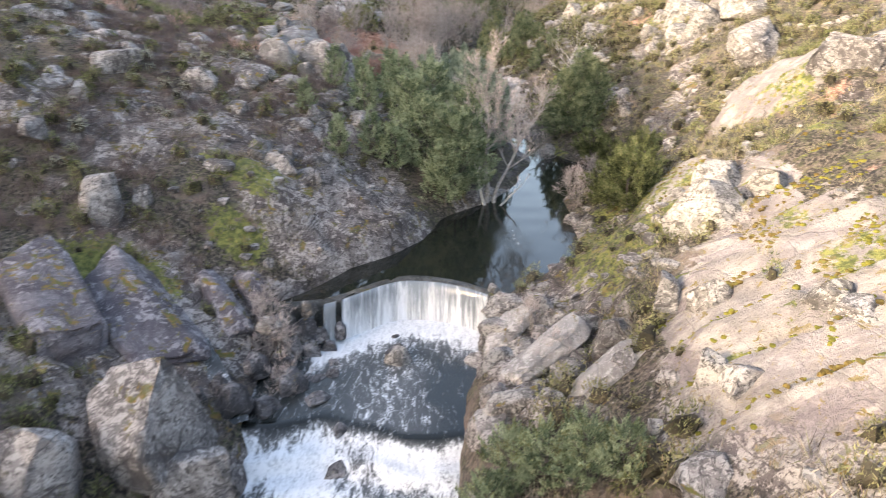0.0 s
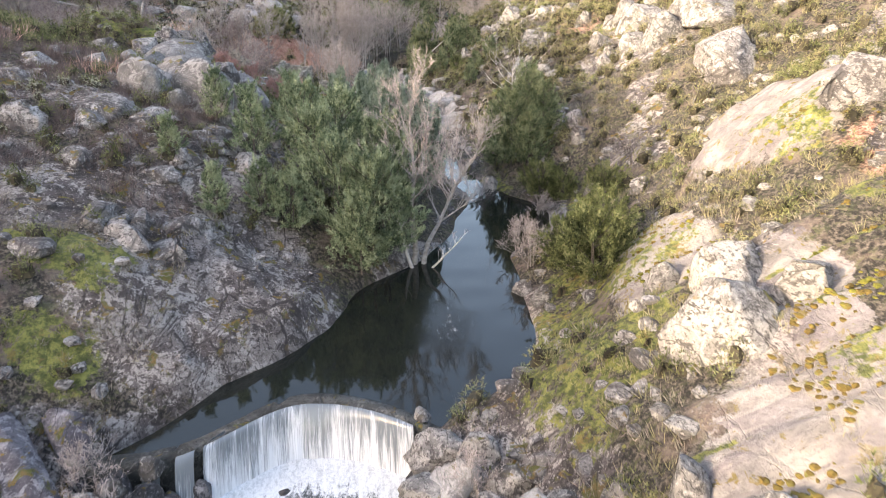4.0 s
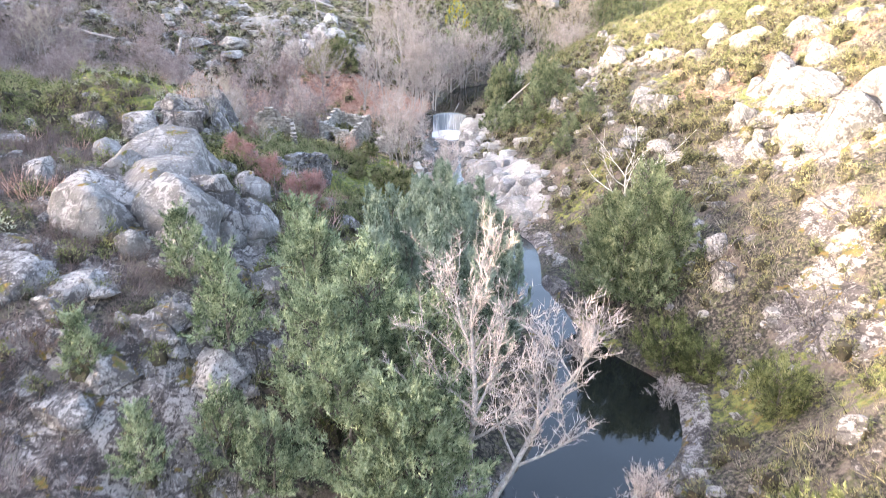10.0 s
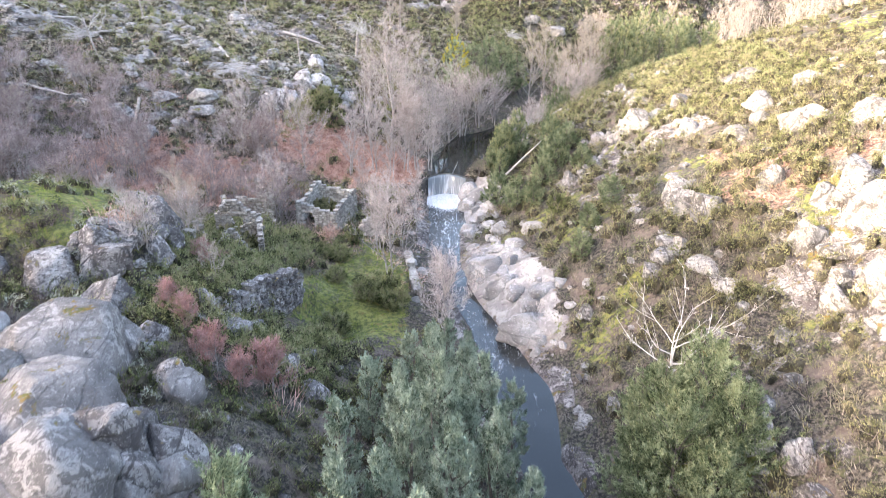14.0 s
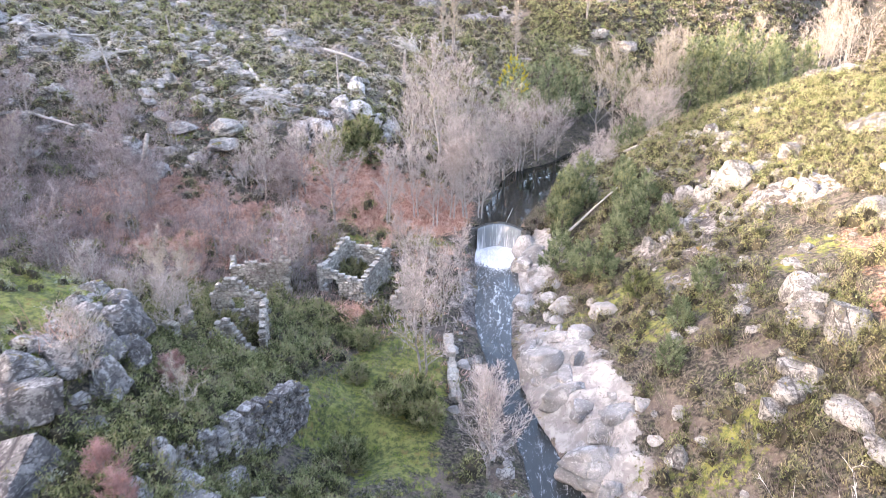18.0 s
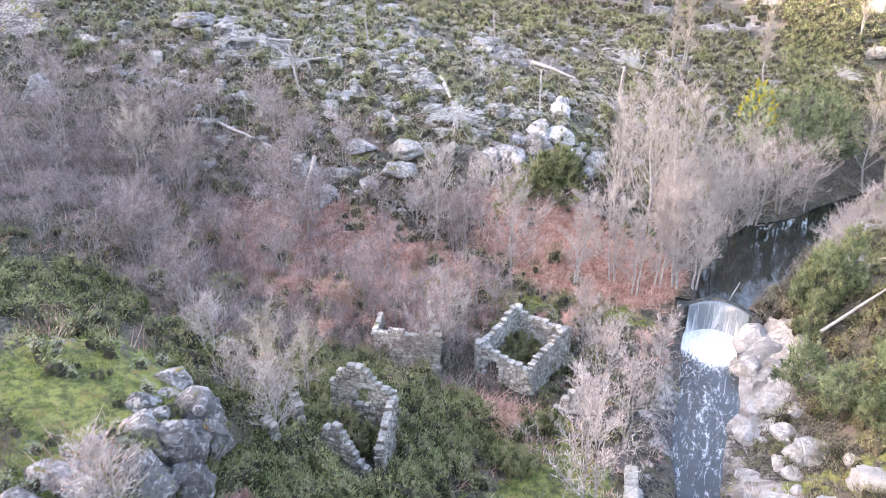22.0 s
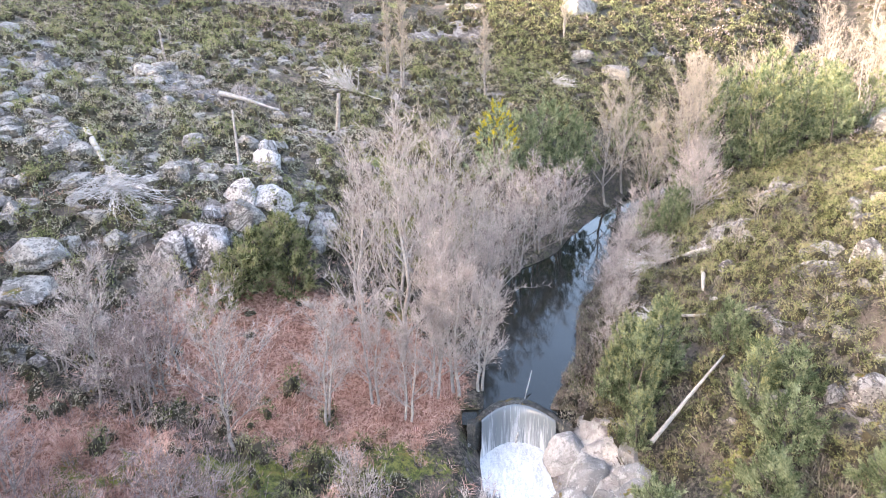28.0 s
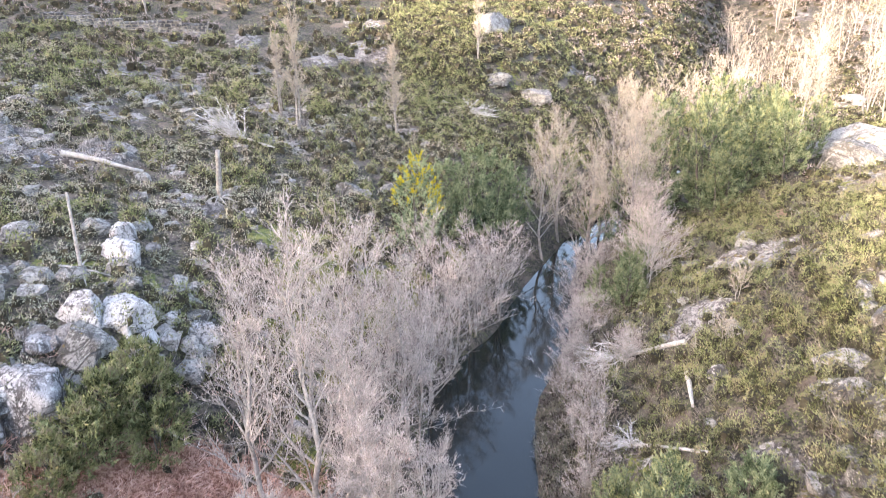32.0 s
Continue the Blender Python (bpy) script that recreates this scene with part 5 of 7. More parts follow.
# evergreens on the left bank of the still pool and the stream
plant(acacia("acacia_tree", "dense green acacia leaning over the still pool", 3, 7, 2.3, ACACIA, sprays=190, per=64, leaf=.26),
      [(.9, 50.2, .95, 10), (-1.3, 51.2, .85, 80), (1.7, 50.9, .9, 120), (.2, 49.2, .7, 160), (1.6, 54.2, .95, 200), (-.8, 55.4, .95, 300), (-2.4, 53.2, .8, 30)])
plant(acacia("acacia_tree", "bluish green acacia in the thicket along the stream", 5, 7.2, 1.05, ACACIA_BLUE, sprays=120, per=70, rise=1.8, leaf=.23),
      [(3.6, 57.5, 1, 0), (1.6, 59.5, 1.05, 60), (4.8, 61.5, .95, 130), (2.6, 63.4, 1.05, 200), (.2, 62, .9, 250), (4.4, 66, 1.0, 310), (2.0, 67.2, 1.05, 20), (.2, 68.5, .85, 90), (3.9, 70.3, 1.0, 150), (1.5, 72, 1.0, 220), (3.4, 60, .9, 10), (5.6, 64, .85, 99), (.9, 65.2, .95, 77), (3.0, 68.6, .9, 180), (-1, 60.6, .9, 270)])
plant(acacia("acacia_tree", "grey-green slender acacia in the streamside thicket", 8, 6.4, .95, ACACIA_BLUE, sprays=110, per=70, rise=1.8, leaf=.23),
      [(-.6, 58.5, .95, 0), (3.2, 74.2, .95, 70), (.2, 75, .85, 140), (2.0, 77.4, .85, 200), (-1.4, 71.5, .8, 40), (3.3, 79.6, .6, 300), (5.6, 72.8, .8, 0), (-1.8, 65.6, .8, 33)])
plant(acacia("acacia_tree", "young green acacia on the rocky slope", 13, 4.0, 1.1, ACACIA, sprays=110, per=70, leaf=.2),
      [(-6, 53.9, 1.05, 0), (-5.2, 50.2, .8, 100), (-7.4, 48.8, .7, 200), (-3.6, 49.8, .85, 300), (-8.6, 57, .8, 50), (-3.4, 57.8, 1.2, 90), (-4.6, 60.5, 1.1, 170), (-10, 51, .6, 20)])
# evergreens on the eastern bank
plant(acacia("acacia_tree", "broad dark green acacia on the eastern bank", 21, 6.4, 2.1, ACACIA_OLIVE, sprays=190, per=70, leaf=.24),
      [(12.3, 68.2, .95, 0), (13.8, 70.2, 1, 90), (12.2, 71.4, .85, 180), (14.9, 68.6, .75, 240), (11.2, 69.6, .7, 300), (13.4, 66.6, .7, 45)])
plant(acacia("acacia_tree", "rounded grey-green bush beside the pool", 24, 3.6, 1.6, BROOM, shape="ROUND", sprays=150, per=60, leaf=.24, low=.05),
      [(12.3, 44.6, 1.0, 0), (13.4, 46.3, .95, 90), (11.6, 46.6, .85, 180), (13.6, 62.8, .8, 240), (15, 61.4, .6, 33), (16.6, 56.5, .7, 99), (11, 99.6, .5, 10)])
plant(acacia("acacia_tree", "bushy acacia with pale yellow blossom near the small weir", 29, 5.8, 1.5, ACACIA_OLIVE, tip=BLOSSOM, sprays=150, per=70, rise=1.0, leaf=.22),
      [(7.2, 116.6, .9, 0), (8.8, 118.0, .85, 90), (7.4, 119.6, .7, 180), (11.8, 113.0, .72, 250), (6.9, 114.2, .62, 300), (6.4, 118.2, .62, 140), (7.8, 117.4, .7, 70)])
plant(acacia("acacia_tree", "low green acacia shrub above the rapids", 31, 3.4, 1.3, ACACIA_OLIVE, sprays=100, per=60, leaf=.22),
      [(12, 110, 1, 0), (10.6, 108, .9, 80), (6.4, 108.6, 1.0, 160), (8, 105.8, .9, 220), (13.4, 113, .8, 290), (9.4, 103.8, .7, 20), (12.2, 117.6, .8, 50), (14, 106.5, .7, 110), (11.5, 90.4, .6, 40), (12.5, 93.5, .6, 70), (14.6, 96.5, .7, 200)])
plant(acacia("acacia_tree", "small feathery acacia at the foot of the rock slabs", 37, 2.2, 1.1, ACACIA, tip=SUNNY, sprays=110, per=80, leaf=.15),
      [(2.4, 20.6, 1, 0), (3.6, 19.6, 1, 80), (4.8, 18.9, .95, 150), (1.6, 19.2, .9, 210), (5.8, 18, .8, 300)])
plant(acacia("evergreen_bush", "dense dark green bush below white rocks", 33, 2.6, 1.5, GREENHEATH, shape="ROUND", sprays=110, low=.05),
      [(-14.6, 126.4, 1.0, 0), (-13.2, 127.4, .9, 80), (-12.6, 125.6, .9, 150), (-15.4, 124.6, 1.0, 210), (-14.0, 128.8, .7, 300), (-16.4, 123.2, .8, 40)])
plant(acacia("evergreen_bush", "dark bush at the edge of the meadow", 35, 1.9, 1.1, GREENHEATH, shape="ROUND", sprays=100, low=.05),
      [(-2.7, 89.5, 1.0, 0), (-3.9, 88.8, .9, 80), (-1.9, 88.4, .8, 150), (-5.6, 84.6, .8, 20), (-7.0, 95.2, .7, 60), (-6.4, 99.2, .6, 200), (-6.6, 91.4, .6, 20)])
# far end of the valley
plant(acacia("acacia_tree", "acacia covered in bright yellow blossom", 41, 7.2, 2.1, ACACIA, tip=GOLD, sprays=140), [(1.8, 147.2, 1.0, 0)])
plant(acacia("acacia_tree", "dark green acacia in the upper valley", 43, 8, 2.3, ACACIA_OLIVE, sprays=160, per=50, leaf=.30),
      [(4.4, 149.6, .85, 0), (6.8, 151.2, 1.0, 90), (9, 153, .95, 180), (11, 155, .8, 200), (15.8, 139.8, .55, 240), (17, 141.5, .5, 10), (14.6, 141.8, .5, 90), (18.6, 145, .55, 300), (21, 149, .5, 30)])
plant(acacia("acacia_tree", "sunlit yellow-green acacia in the upper valley", 47, 9, 1.75, ACACIA_OLIVE, tip=BLOSSOM, sprays=130, per=50, leaf=.30, low=.03),
      [(28.4, 154.6, 1.15, 0), (33, 155, .85, 80), (26.2, 157.5, 1.25, 160), (31, 158.5, 1.3, 230), (36.5, 157, .9, 300), (23.5, 160.5, .8, 40), (39, 163, .95, 120), (35, 161, 1.15, 20), (28, 163.5, 1.3, 70), (42, 159, .7, 200), (30.6, 153.6, .8, 50), (38.4, 158.6, .75, 100)])
plant(acacia("acacia_tree", "tall green acacia behind the sunlit grove", 49, 8.5, 2.3, ACACIA_OLIVE, tip=SUNNY, sprays=140, per=50, leaf=.30),
      [(35, 152.5, .8, 0), (28.5, 151.6, .7, 80), (20.5, 158, .9, 160), (41, 168, .9, 230), (46, 173, .9, 300), (18, 163, .8, 60)])

# leafless trees
plant(bare_tree("bare_tree", "tall leafless alder with pale bark over the pool", 51, 10.2, 1.35, 1, lean=(1.2, .2), thick=1.6, fine=1.6, bark=ALDER, first=.38, limbs=14, twig_len=.6), [(3.4, 51.7, 1, 0)])
plant(bare_tree("bare_tree", "leafless alder leaning far out over the water", 52, 8.2, 1.6, 1, lean=(4.2, .6), thick=1.7, fine=1.5, bark=ALDER, first=.35, limbs=13, twig_len=.6), [(3.7, 51.6, 1, 0)])
plant(bare_tree("dead_snag", "broken bleached snag beside the leafless alders", 53, 4.2, .8, 1, lean=(-1.1, -.3), thick=2.2, fine=.1, bark=DEADWHITE, limbs=6, first=.4), [(3.3, 51.3, 1, 0)])
plant(bare_tree("dead_snag", "crooked dead limb hanging over the pool", 54, 3.4, .9, 1, lean=(2.6, -.8), thick=2.0, fine=.1, bark=DEADWHITE, limbs=6, first=.4), [(3.8, 51.2, 1, 0)])
plant(bare_tree("dead_tree", "bleached dead tree with crooked limbs above acacias", 55, 6.6, 2.5, 1, lean=(.1, -.2), thick=2.1, fine=.2, bark=DEADWHITE, twig_mat=DEADWHITE, limbs=9, first=.66, upright=.02), [(12.9, 72.6, 1.0, 20)])
plant(bare_tree("bare_tree", "broad leafless oak on the bracken clearing", 57, 9, 1.5, 1, fine=1.3, limbs=18, twig_len=.75, first=.15), [(-13.2, 113.4, .9, 0), (-17.6, 118.4, .7, 90), (-20.4, 114.6, .8, 200)])
plant(bare_tree("bare_tree", "tall slender leafless poplar", 59, 13.5, .95, 1, fine=1.05, bark=ALDER, upright=.75, limbs=20, first=.12, twig_len=.8),
      [(-5.9, 122.2, 1.05, 0), (-4.2, 126, .95, 70), (-2.6, 128.6, .85, 150), (-7.4, 124, .85, 220), (-3.2, 122.4, .8, 290), (-1.2, 131, .72, 20), (-6.2, 128.6, .8, 45), (-8.8, 127.6, .62, 130)])
plant(bare_tree("bare_tree", "pale leafless birch beside the upper weir", 61, 9, 1.0, 2, fine=1.3, bark=DEADWOOD, upright=.65, limbs=12, first=.15, twig_len=.7),
      [(-1.9, 119.8, 1.0, 0), (-.9, 120.4, .8, 90), (-3.6, 119, .85, 200), (-2.8, 123.6, .9, 300), (-6.6, 118.2, .8, 30), (-9.4, 116.4, .8, 120), (-4.9, 116.9, .7, 222)])
plant(bare_tree("bare_tree", "leafless willow spreading over the water", 63, 7.0, 1.7, 3, fine=.9, upright=.35, limbs=10, first=.1, twig_len=.8),
      [(1.0, 133.6, 1.0, 0), (2.8, 137.2, 1.05, 100), (-.4, 128.8, .9, 200), (5.2, 140.6, 1.0, 300), (-1.4, 135.4, .9, 50), (7.4, 143.4, .9, 150), (2, 141, .9, 250), (9.4, 128.4, .55, 30), (11.8, 136.4, .6, 120), (8.2, 124.2, .5, 210), (14.6, 146.6, .7, 80)])
plant(bare_tree("bare_tree", "leafless sapling at the edge of the meadow", 65, 6.2, 1.4, 2, fine=1.1, limbs=10, twig_len=.65, first=.15),
      [(-2.6, 93.2, 1.1, 0), (-4, 98.6, .8, 70), (-2.4, 101, .9, 140), (-4.6, 103.4, .9, 210), (-1.7, 106.6, .8, 280), (-6.2, 108, .8, 20), (2.0, 85.6, 1.0, 100), (1.2, 88, .8, 190), (-13.4, 102.5, .9, 50)])
plant(bare_tree("bare_tree", "tan leafless tree catching the last sun", 67, 12, .95, 1, fine=1.3, twig_mat=TWIG_WARM, upright=.75, limbs=18, first=.15, twig_len=.8),
      [(13.6, 153.6, .9, 0), (15.9, 157.4, .95, 70), (20.6, 152, .95, 140), (24.8, 167, 1.0, 210), (19, 156, .85, 290), (29, 172, .9, 20), (22.6, 155.4, 1.0, 33), (17.4, 152.6, .8, 190), (25.8, 160.6, .95, 80), (34, 170, .95, 140), (40, 174, 1, 10), (47, 168, .9, 260)])
plant(bare_tree("bare_tree", "leafless tree in the far valley bottom", 69, 10, 1.2, 2, fine=.4, twig_mat=TWIG_WARM, limbs=9, twig_len=1.1),
      [(45, 180, 1, 0), (52, 186, 1.1, 60), (38, 176, .9, 120), (60, 192, 1.1, 180), (57, 200, 1.0, 240), (68, 200, 1.0, 300), (48, 195, .9, 30), (76, 208, 1.1, 90), (66, 214, 1, 150), (84, 214, 1, 210), (62, 178, .9, 70), (58, 170, .8, 150), (66, 182, .9, 20), (70, 174, .8, 200), (78, 184, .9, 310), (80, 196, 1, 20), (86, 190, .9, 130), (94, 196, 1, 250), (50, 172, .8, 10), (60, 162, .7, 280), (98, 214, 1.1, 70), (74, 222, 1, 160), (88, 226, 1, 330), (100, 232, 1.1, 40), (62, 208, 1, 90), (40, 188, .9, 270), (54, 176, .9, 330), (72, 190, 1, 40), (90, 205, 1, 100)] + [(62 + 80 * random.Random(k).random(), 205 + 95 * random.Random(k + 50).random(), 1.1, 47 * k) for k in range(34)])
plant(bare_tree("bare_tree", "tall thin half-bare tree on the far hillside", 71, 10, .5, 2, fine=.9, twig_mat=TWIG_WARM, upright=.9),
      [(-7.6, 164, 1.05, 0), (2.0, 168, .9, 90), (-9.4, 166, .8, 200), (14, 188, .8, 20), (-28, 197, .9, 70), (-18, 206, .9, 150)])
plant(bare_tree("bare_tree", "bleached arching bush on the river bank", 73, 5.2, 1.9, 3, fine=1.0, bark=DEADWOOD, upright=.2), [(18.4, 141.8, 1.0, 0), (22.4, 151.6, .9, 90), (12.6, 131.4, .45, 120)])
plant(bare_tree("bare_bush", "leafless thorn bush beside the weir", 75, 3.2, 1.9, 3, fine=.7, category="bush", upright=.35, limbs=8, first=.1),
      [(9.0, 131.4, .8, 20), (10.2, 134.2, .85, 90), (8.4, 127.6, .7, 140), (11.6, 138.4, .9, 210), (7.2, 122.8, .7, 260), (13.2, 142.0, .9, 300), (15.2, 145.2, .9, 15), (17.2, 148.6, .9, 100), (-8.6, 31.6, 1, 0), (-7.9, 29.6, .8, 90), (-9.6, 33.6, .8, 200), (10.2, 49.6, .8, 30), (9.9, 51.8, .7, 160), (4.4, 31.2, .55, 50), (5.2, 27.4, .5, 10), (13.2, 60.2, .6, 100), (9.4, 64.8, .6, 200)])
plant(bare_tree("bare_bush", "tangle of leafless brown saplings on the hillside", 77, 3.6, 1.9, 3, fine=.55, twig_mat=TWIG_MAUVE, category="bush", limbs=6, upright=.45, first=.1, twig_len=.6),
      [(x, y, s, t) for x, y, s, t in zip(rng.uniform(-56, -13, 70), rng.uniform(96, 119, 70), rng.uniform(.6, 1.4, 70), rng.uniform(0, 360, 70))])
plant(bare_tree("bare_bush", "reddish leafless scrub between the ruins", 79, 2.2, 2.0, 3, fine=.5, twig_mat=RUSSET, category="bush", limbs=6, upright=.4, first=.1),
      [(x, y, s, t) for x, y, s, t in zip(rng.uniform(-24, -3, 24), rng.uniform(96, 114, 24), rng.uniform(.6, 1.0, 24), rng.uniform(0, 360, 24)) if not (-13.6 < x < -4.5 and 97 < y < 108)])
plant(bare_tree("dry_tree", "small tree holding dry tan leaves", 81, 5.2, 1.2, 2, fine=1.6, limbs=9, twig_mat=TWIG_WARM, twig_len=.4),
      [(-16.8, 89.9, 1, 0), (-43, 108, 1.1, 90), (-11.6, 80.4, .5, 30), (-17.6, 92.4, .8, 200), (-40, 110, .8, 300), (16.5, 128, .35, 10), (19, 131.5, .4, 60)])
plant(bare_tree("dead_bush", "grey dead bush on the rim of the knoll", 83, 3.4, 1.2, 2, fine=.35, bark=DEADWOOD, category="bush"), [(-14.9, 78.8, 1, 0), (-16, 88.4, 1.1, 90), (-24, 93, 1, 200), (-19.5, 90, .9, 20)])
plant(bare_tree("bare_bush", "pinkish leafless bush below the boulders", 85, 2.4, 1.6, 3, fine=1.0, twig_mat=PINK, category="bush", limbs=8, upright=.5, first=.1, twig_len=.45),
      [(-6.2, 71.2, 1.1, 0), (-11.8, 74.6, 0.8, 70), (-8.6, 71.0, 0.9, 140), (-7.3, 70.3, 0.8, 220), (-10.8, 73.5, 0.7, 290), (-12.8, 81.9, 0.8, 30)])

# ---------------------------------------------------------------- ruined mill houses and dry-stone walls
def stone_meshes(mat, count=7):
    made = []
    for k in range(count):
        r = np.random.default_rng(300 + k)
        bm = bmesh.new()
        bmesh.ops.create_cube(bm, size=1)
        bmesh.ops.bevel(bm, geom=bm.edges[:], offset=.14, segments=1, affect="EDGES")
        for q in bm.verts:
            q.co += Vector(r.normal(size=3) * .045)
        me = bpy.data.meshes.new("stone")
        bm.to_mesh(me)
        bm.free()
        me.materials.append(mat)
        made.append(me)
    return made


STONES = stone_meshes(WALL_STONE)


def stone_wall(name, parent, a, b, thick, tops, foot, openings=(), seed=0, course=.19, ragged=.07, label="", stones=None, core=.43):
    """One wall of roughly coursed stones from a to b (plan). tops: heights of its broken crest at even steps;
    openings: (from, to, low, high) along the wall."""
    r = random.Random(seed)
    wall = new(name)
    wall.parent = parent
    if label:
        wall["label"] = label
    ax, ay = a
    length = math.hypot(b[0] - ax, b[1] - ay)
    turn = math.degrees(math.atan2(b[1] - ay, b[0] - ax))
    crest = lambda s: float(np.interp(s / length, np.linspace(0, 1, len(tops)), tops))
    frame_m = pose(ax, ay, 0, 0, 0, turn)
    core_v, core_f = [], []
    z = foot
    while z < max(tops):
        h = course * r.uniform(.8, 1.25)
        s = -.1 * r.random()
        while s < length:
            ln = r.uniform(.24, .56) * (course / .21)
            mid = s + ln / 2
            top = crest(min(max(mid, 0), length)) + r.uniform(-ragged, ragged)
            shut = any(o0 - .05 < mid < o1 + .05 and lo < z + h * .6 < hi for o0, o1, lo, hi in openings)
            if z + h * .5 < top and not shut:
                ob = new("stone", (stones or STONES)[r.randrange(len(STONES))])
                ob.parent = wall
                ob.matrix_world = frame_m @ pose(mid, r.uniform(-.03, .03), z + h / 2, r.uniform(-3, 3), r.uniform(-3, 3), r.uniform(-4, 4)) @ Matrix.Diagonal((ln * r.uniform(.88, 1.0), thick * r.uniform(.82, 1.12), h * r.uniform(.88, 1.0), 1))
                i = len(core_v)
                for dx in (0, ln):
                    for dy in (-core * thick, core * thick):
                        for dz in (-.08, h * .8):
                            core_v.append(frame_m @ Vector((s + dx, dy, z + dz)))
                core_f += [(i, i + 1, i + 3, i + 2), (i + 4, i + 6, i + 7, i + 5), (i, i + 4, i + 5, i + 1), (i + 2, i + 3, i + 7, i + 6), (i + 1, i + 5, i + 7, i + 3)]
            s += ln + .015
        z += h + .012
    part_of("mortar", mesh_of("mortar", [tuple(v) for v in core_v], core_f, [MORTAR], False), wall)
    return wall


MORTAR = make_rock("earth_mortar", mid=(.29, .265, .225), pale=(.40, .37, .32), dark=(.07, .06, .05), lichen=.3, blotch=.6)


def lintel(parent, a, b, s0, s1, z, thick):
    turn = math.degrees(math.atan2(b[1] - a[1], b[0] - a[0]))
    ob = new("lintel", STONES[0])
    ob.parent = parent
    ob.matrix_world = pose(a[0], a[1], 0, 0, 0, turn) @ pose((s0 + s1) / 2, 0, z) @ Matrix.Diagonal((s1 - s0 + .4, thick * 1.04, .24, 1))


mill = tagged(new("ruined_mill"), "roofless granite mill house with broken walls and ferns inside", "ruin")
back_c, right_c, front_c, left_c = (-10.9, 107.0), (-7.4, 106.6), (-8.6, 102.2), (-11.9, 102.4)
stone_wall("wall", mill, left_c, back_c, .40, [4.6, 4.3, 4.9, 5.1], 1.6, seed=1)
stone_wall("wall", mill, back_c, right_c, .40, [5.1, 4.6, 4.4, 4.3], 1.3, seed=2)
w = stone_wall("wall", mill, front_c, right_c, .40, [3.7, 4.0, 4.4, 4.4], .45, [(2.6, 3.5, .5, 2.0)], seed=3)
lintel(w, front_c, right_c, 2.6, 3.5, 2.12, .40)
w = stone_wall("wall", mill, left_c, front_c, .40, [4.7, 4.3, 3.8, 3.7], 1.2, [(.55, 1.35, 1.2, 3.6)], seed=4)
lintel(w, left_c, front_c, .55, 1.35, 3.72, .40)

gable = tagged(new("ruined_house"), "ruined granite gable with a square window hole, overgrown", "ruin")
p0, p1, p2 = (-15.6, 92.2), (-12.5, 92.6), (-11.5, 89.4)
w = stone_wall("gable_wall", gable, p0, p1, .40, [7.0, 8.1, 8.2, 7.5, 7.0], 3.9, [(1.25, 2.05, 6.0, 7.0)], seed=5)
lintel(w, p0, p1, 1.25, 2.05, 7.12, .40)
stone_wall("side_wall", gable, p2, p1, .38, [6.2, 6.5, 6.6, 6.9], 3.8, seed=6)
stone_wall("front_wall", gable, (-14.6, 89.3), (-12.2, 89.1), .40, [6.0, 6.8, 6.9, 6.3, 5.7], 4.2, seed=7, ragged=.2)
stone_wall("pillar", gable, (-16.3, 87.9), (-15.7, 87.6), .45, [7.6, 7.5], 5.2, seed=8)
stone_wall("pillar", gable, (-16.4, 90.2), (-15.9, 89.8), .45, [7.2, 7.1], 5.0, seed=18)

plant(acacia("evergreen_bush", "bramble and fern growing inside the roofless mill", 38, 1.7, 1.0, OLIVE, shape="ROUND", sprays=90, low=.05),
      [(-9.4, 105.2, .8, 0), (-10.2, 104.0, .7, 80), (-8.9, 104.0, .7, 150), (-10.4, 105.8, .8, 230), (-9.6, 103.0, .6, 300), (-14.2, 90.4, .8, 20), (-13.0, 90.4, .7, 90)])

shed = tagged(new("ruined_shed"), "low ruined granite outbuilding hidden among bare trees", "ruin")
stone_wall("wall", shed, (-17.3, 99.4), (-13.7, 100.3), .40, [5.6, 5.9, 5.7, 6.0], 3.2, seed=9)
stone_wall("wall", shed, (-13.7, 100.4), (-15.6, 103.6), .38, [6.0, 5.7, 6.1, 6.3], 2.9, seed=10)
stone_wall("wall", shed, (-17.4, 99.6), (-18.6, 102.6), .38, [5.4, 5.2, 5.0], 3.4, seed=11)

stub = tagged(new("ruined_wall"), "isolated stub of a granite gable beside the stream", "ruin")
stone_wall("wall", stub, (-6.6, 101.2), (-4.2, 102.6), .45, [1.9, 3.0, 3.2, 2.6, 2.0], .9, seed=12)

terrace = tagged(new("drystone_wall"), "thick dry-stone terrace wall of large rounded stones", "wall")
stone_wall("wall_run", terrace, (-11.4, 77.2), (-9.5, 81.2), .8, [7.4, 6.9, 6.8], 4.4, seed=13, course=.30, ragged=.22, stones=stone_meshes(ROCK), core=.3)
stone_wall("wall_run", terrace, (-9.5, 81.2), (-8.2, 85.6), .8, [6.8, 6.2, 5.8], 3.2, seed=14, course=.30, ragged=.22, stones=stone_meshes(ROCK), core=.3)
bank_wall = tagged(new("drystone_wall"), "low retaining wall of pale stones along the stream", "wall")
stone_wall("wall_run", bank_wall, (-1.7, 98.6), (-.5, 91.4), .7, [1.5, 1.4, 1.3, 1.5], -.2, seed=15, course=.40)
far_wall = tagged(new("drystone_wall"), "old dark field wall across the hillside", "wall")
fx0, fx1 = (-38, 190), (-20, 192)
stone_wall("wall_run", far_wall, fx0, fx1, .8, [ground_at(*fx0) + .9, ground_at(-29, 191) + 1.0, ground_at(*fx1) + .8], min(ground_at(*fx0), ground_at(*fx1)) - .3, seed=16, course=.36, stones=stone_meshes(ROCK_WET))


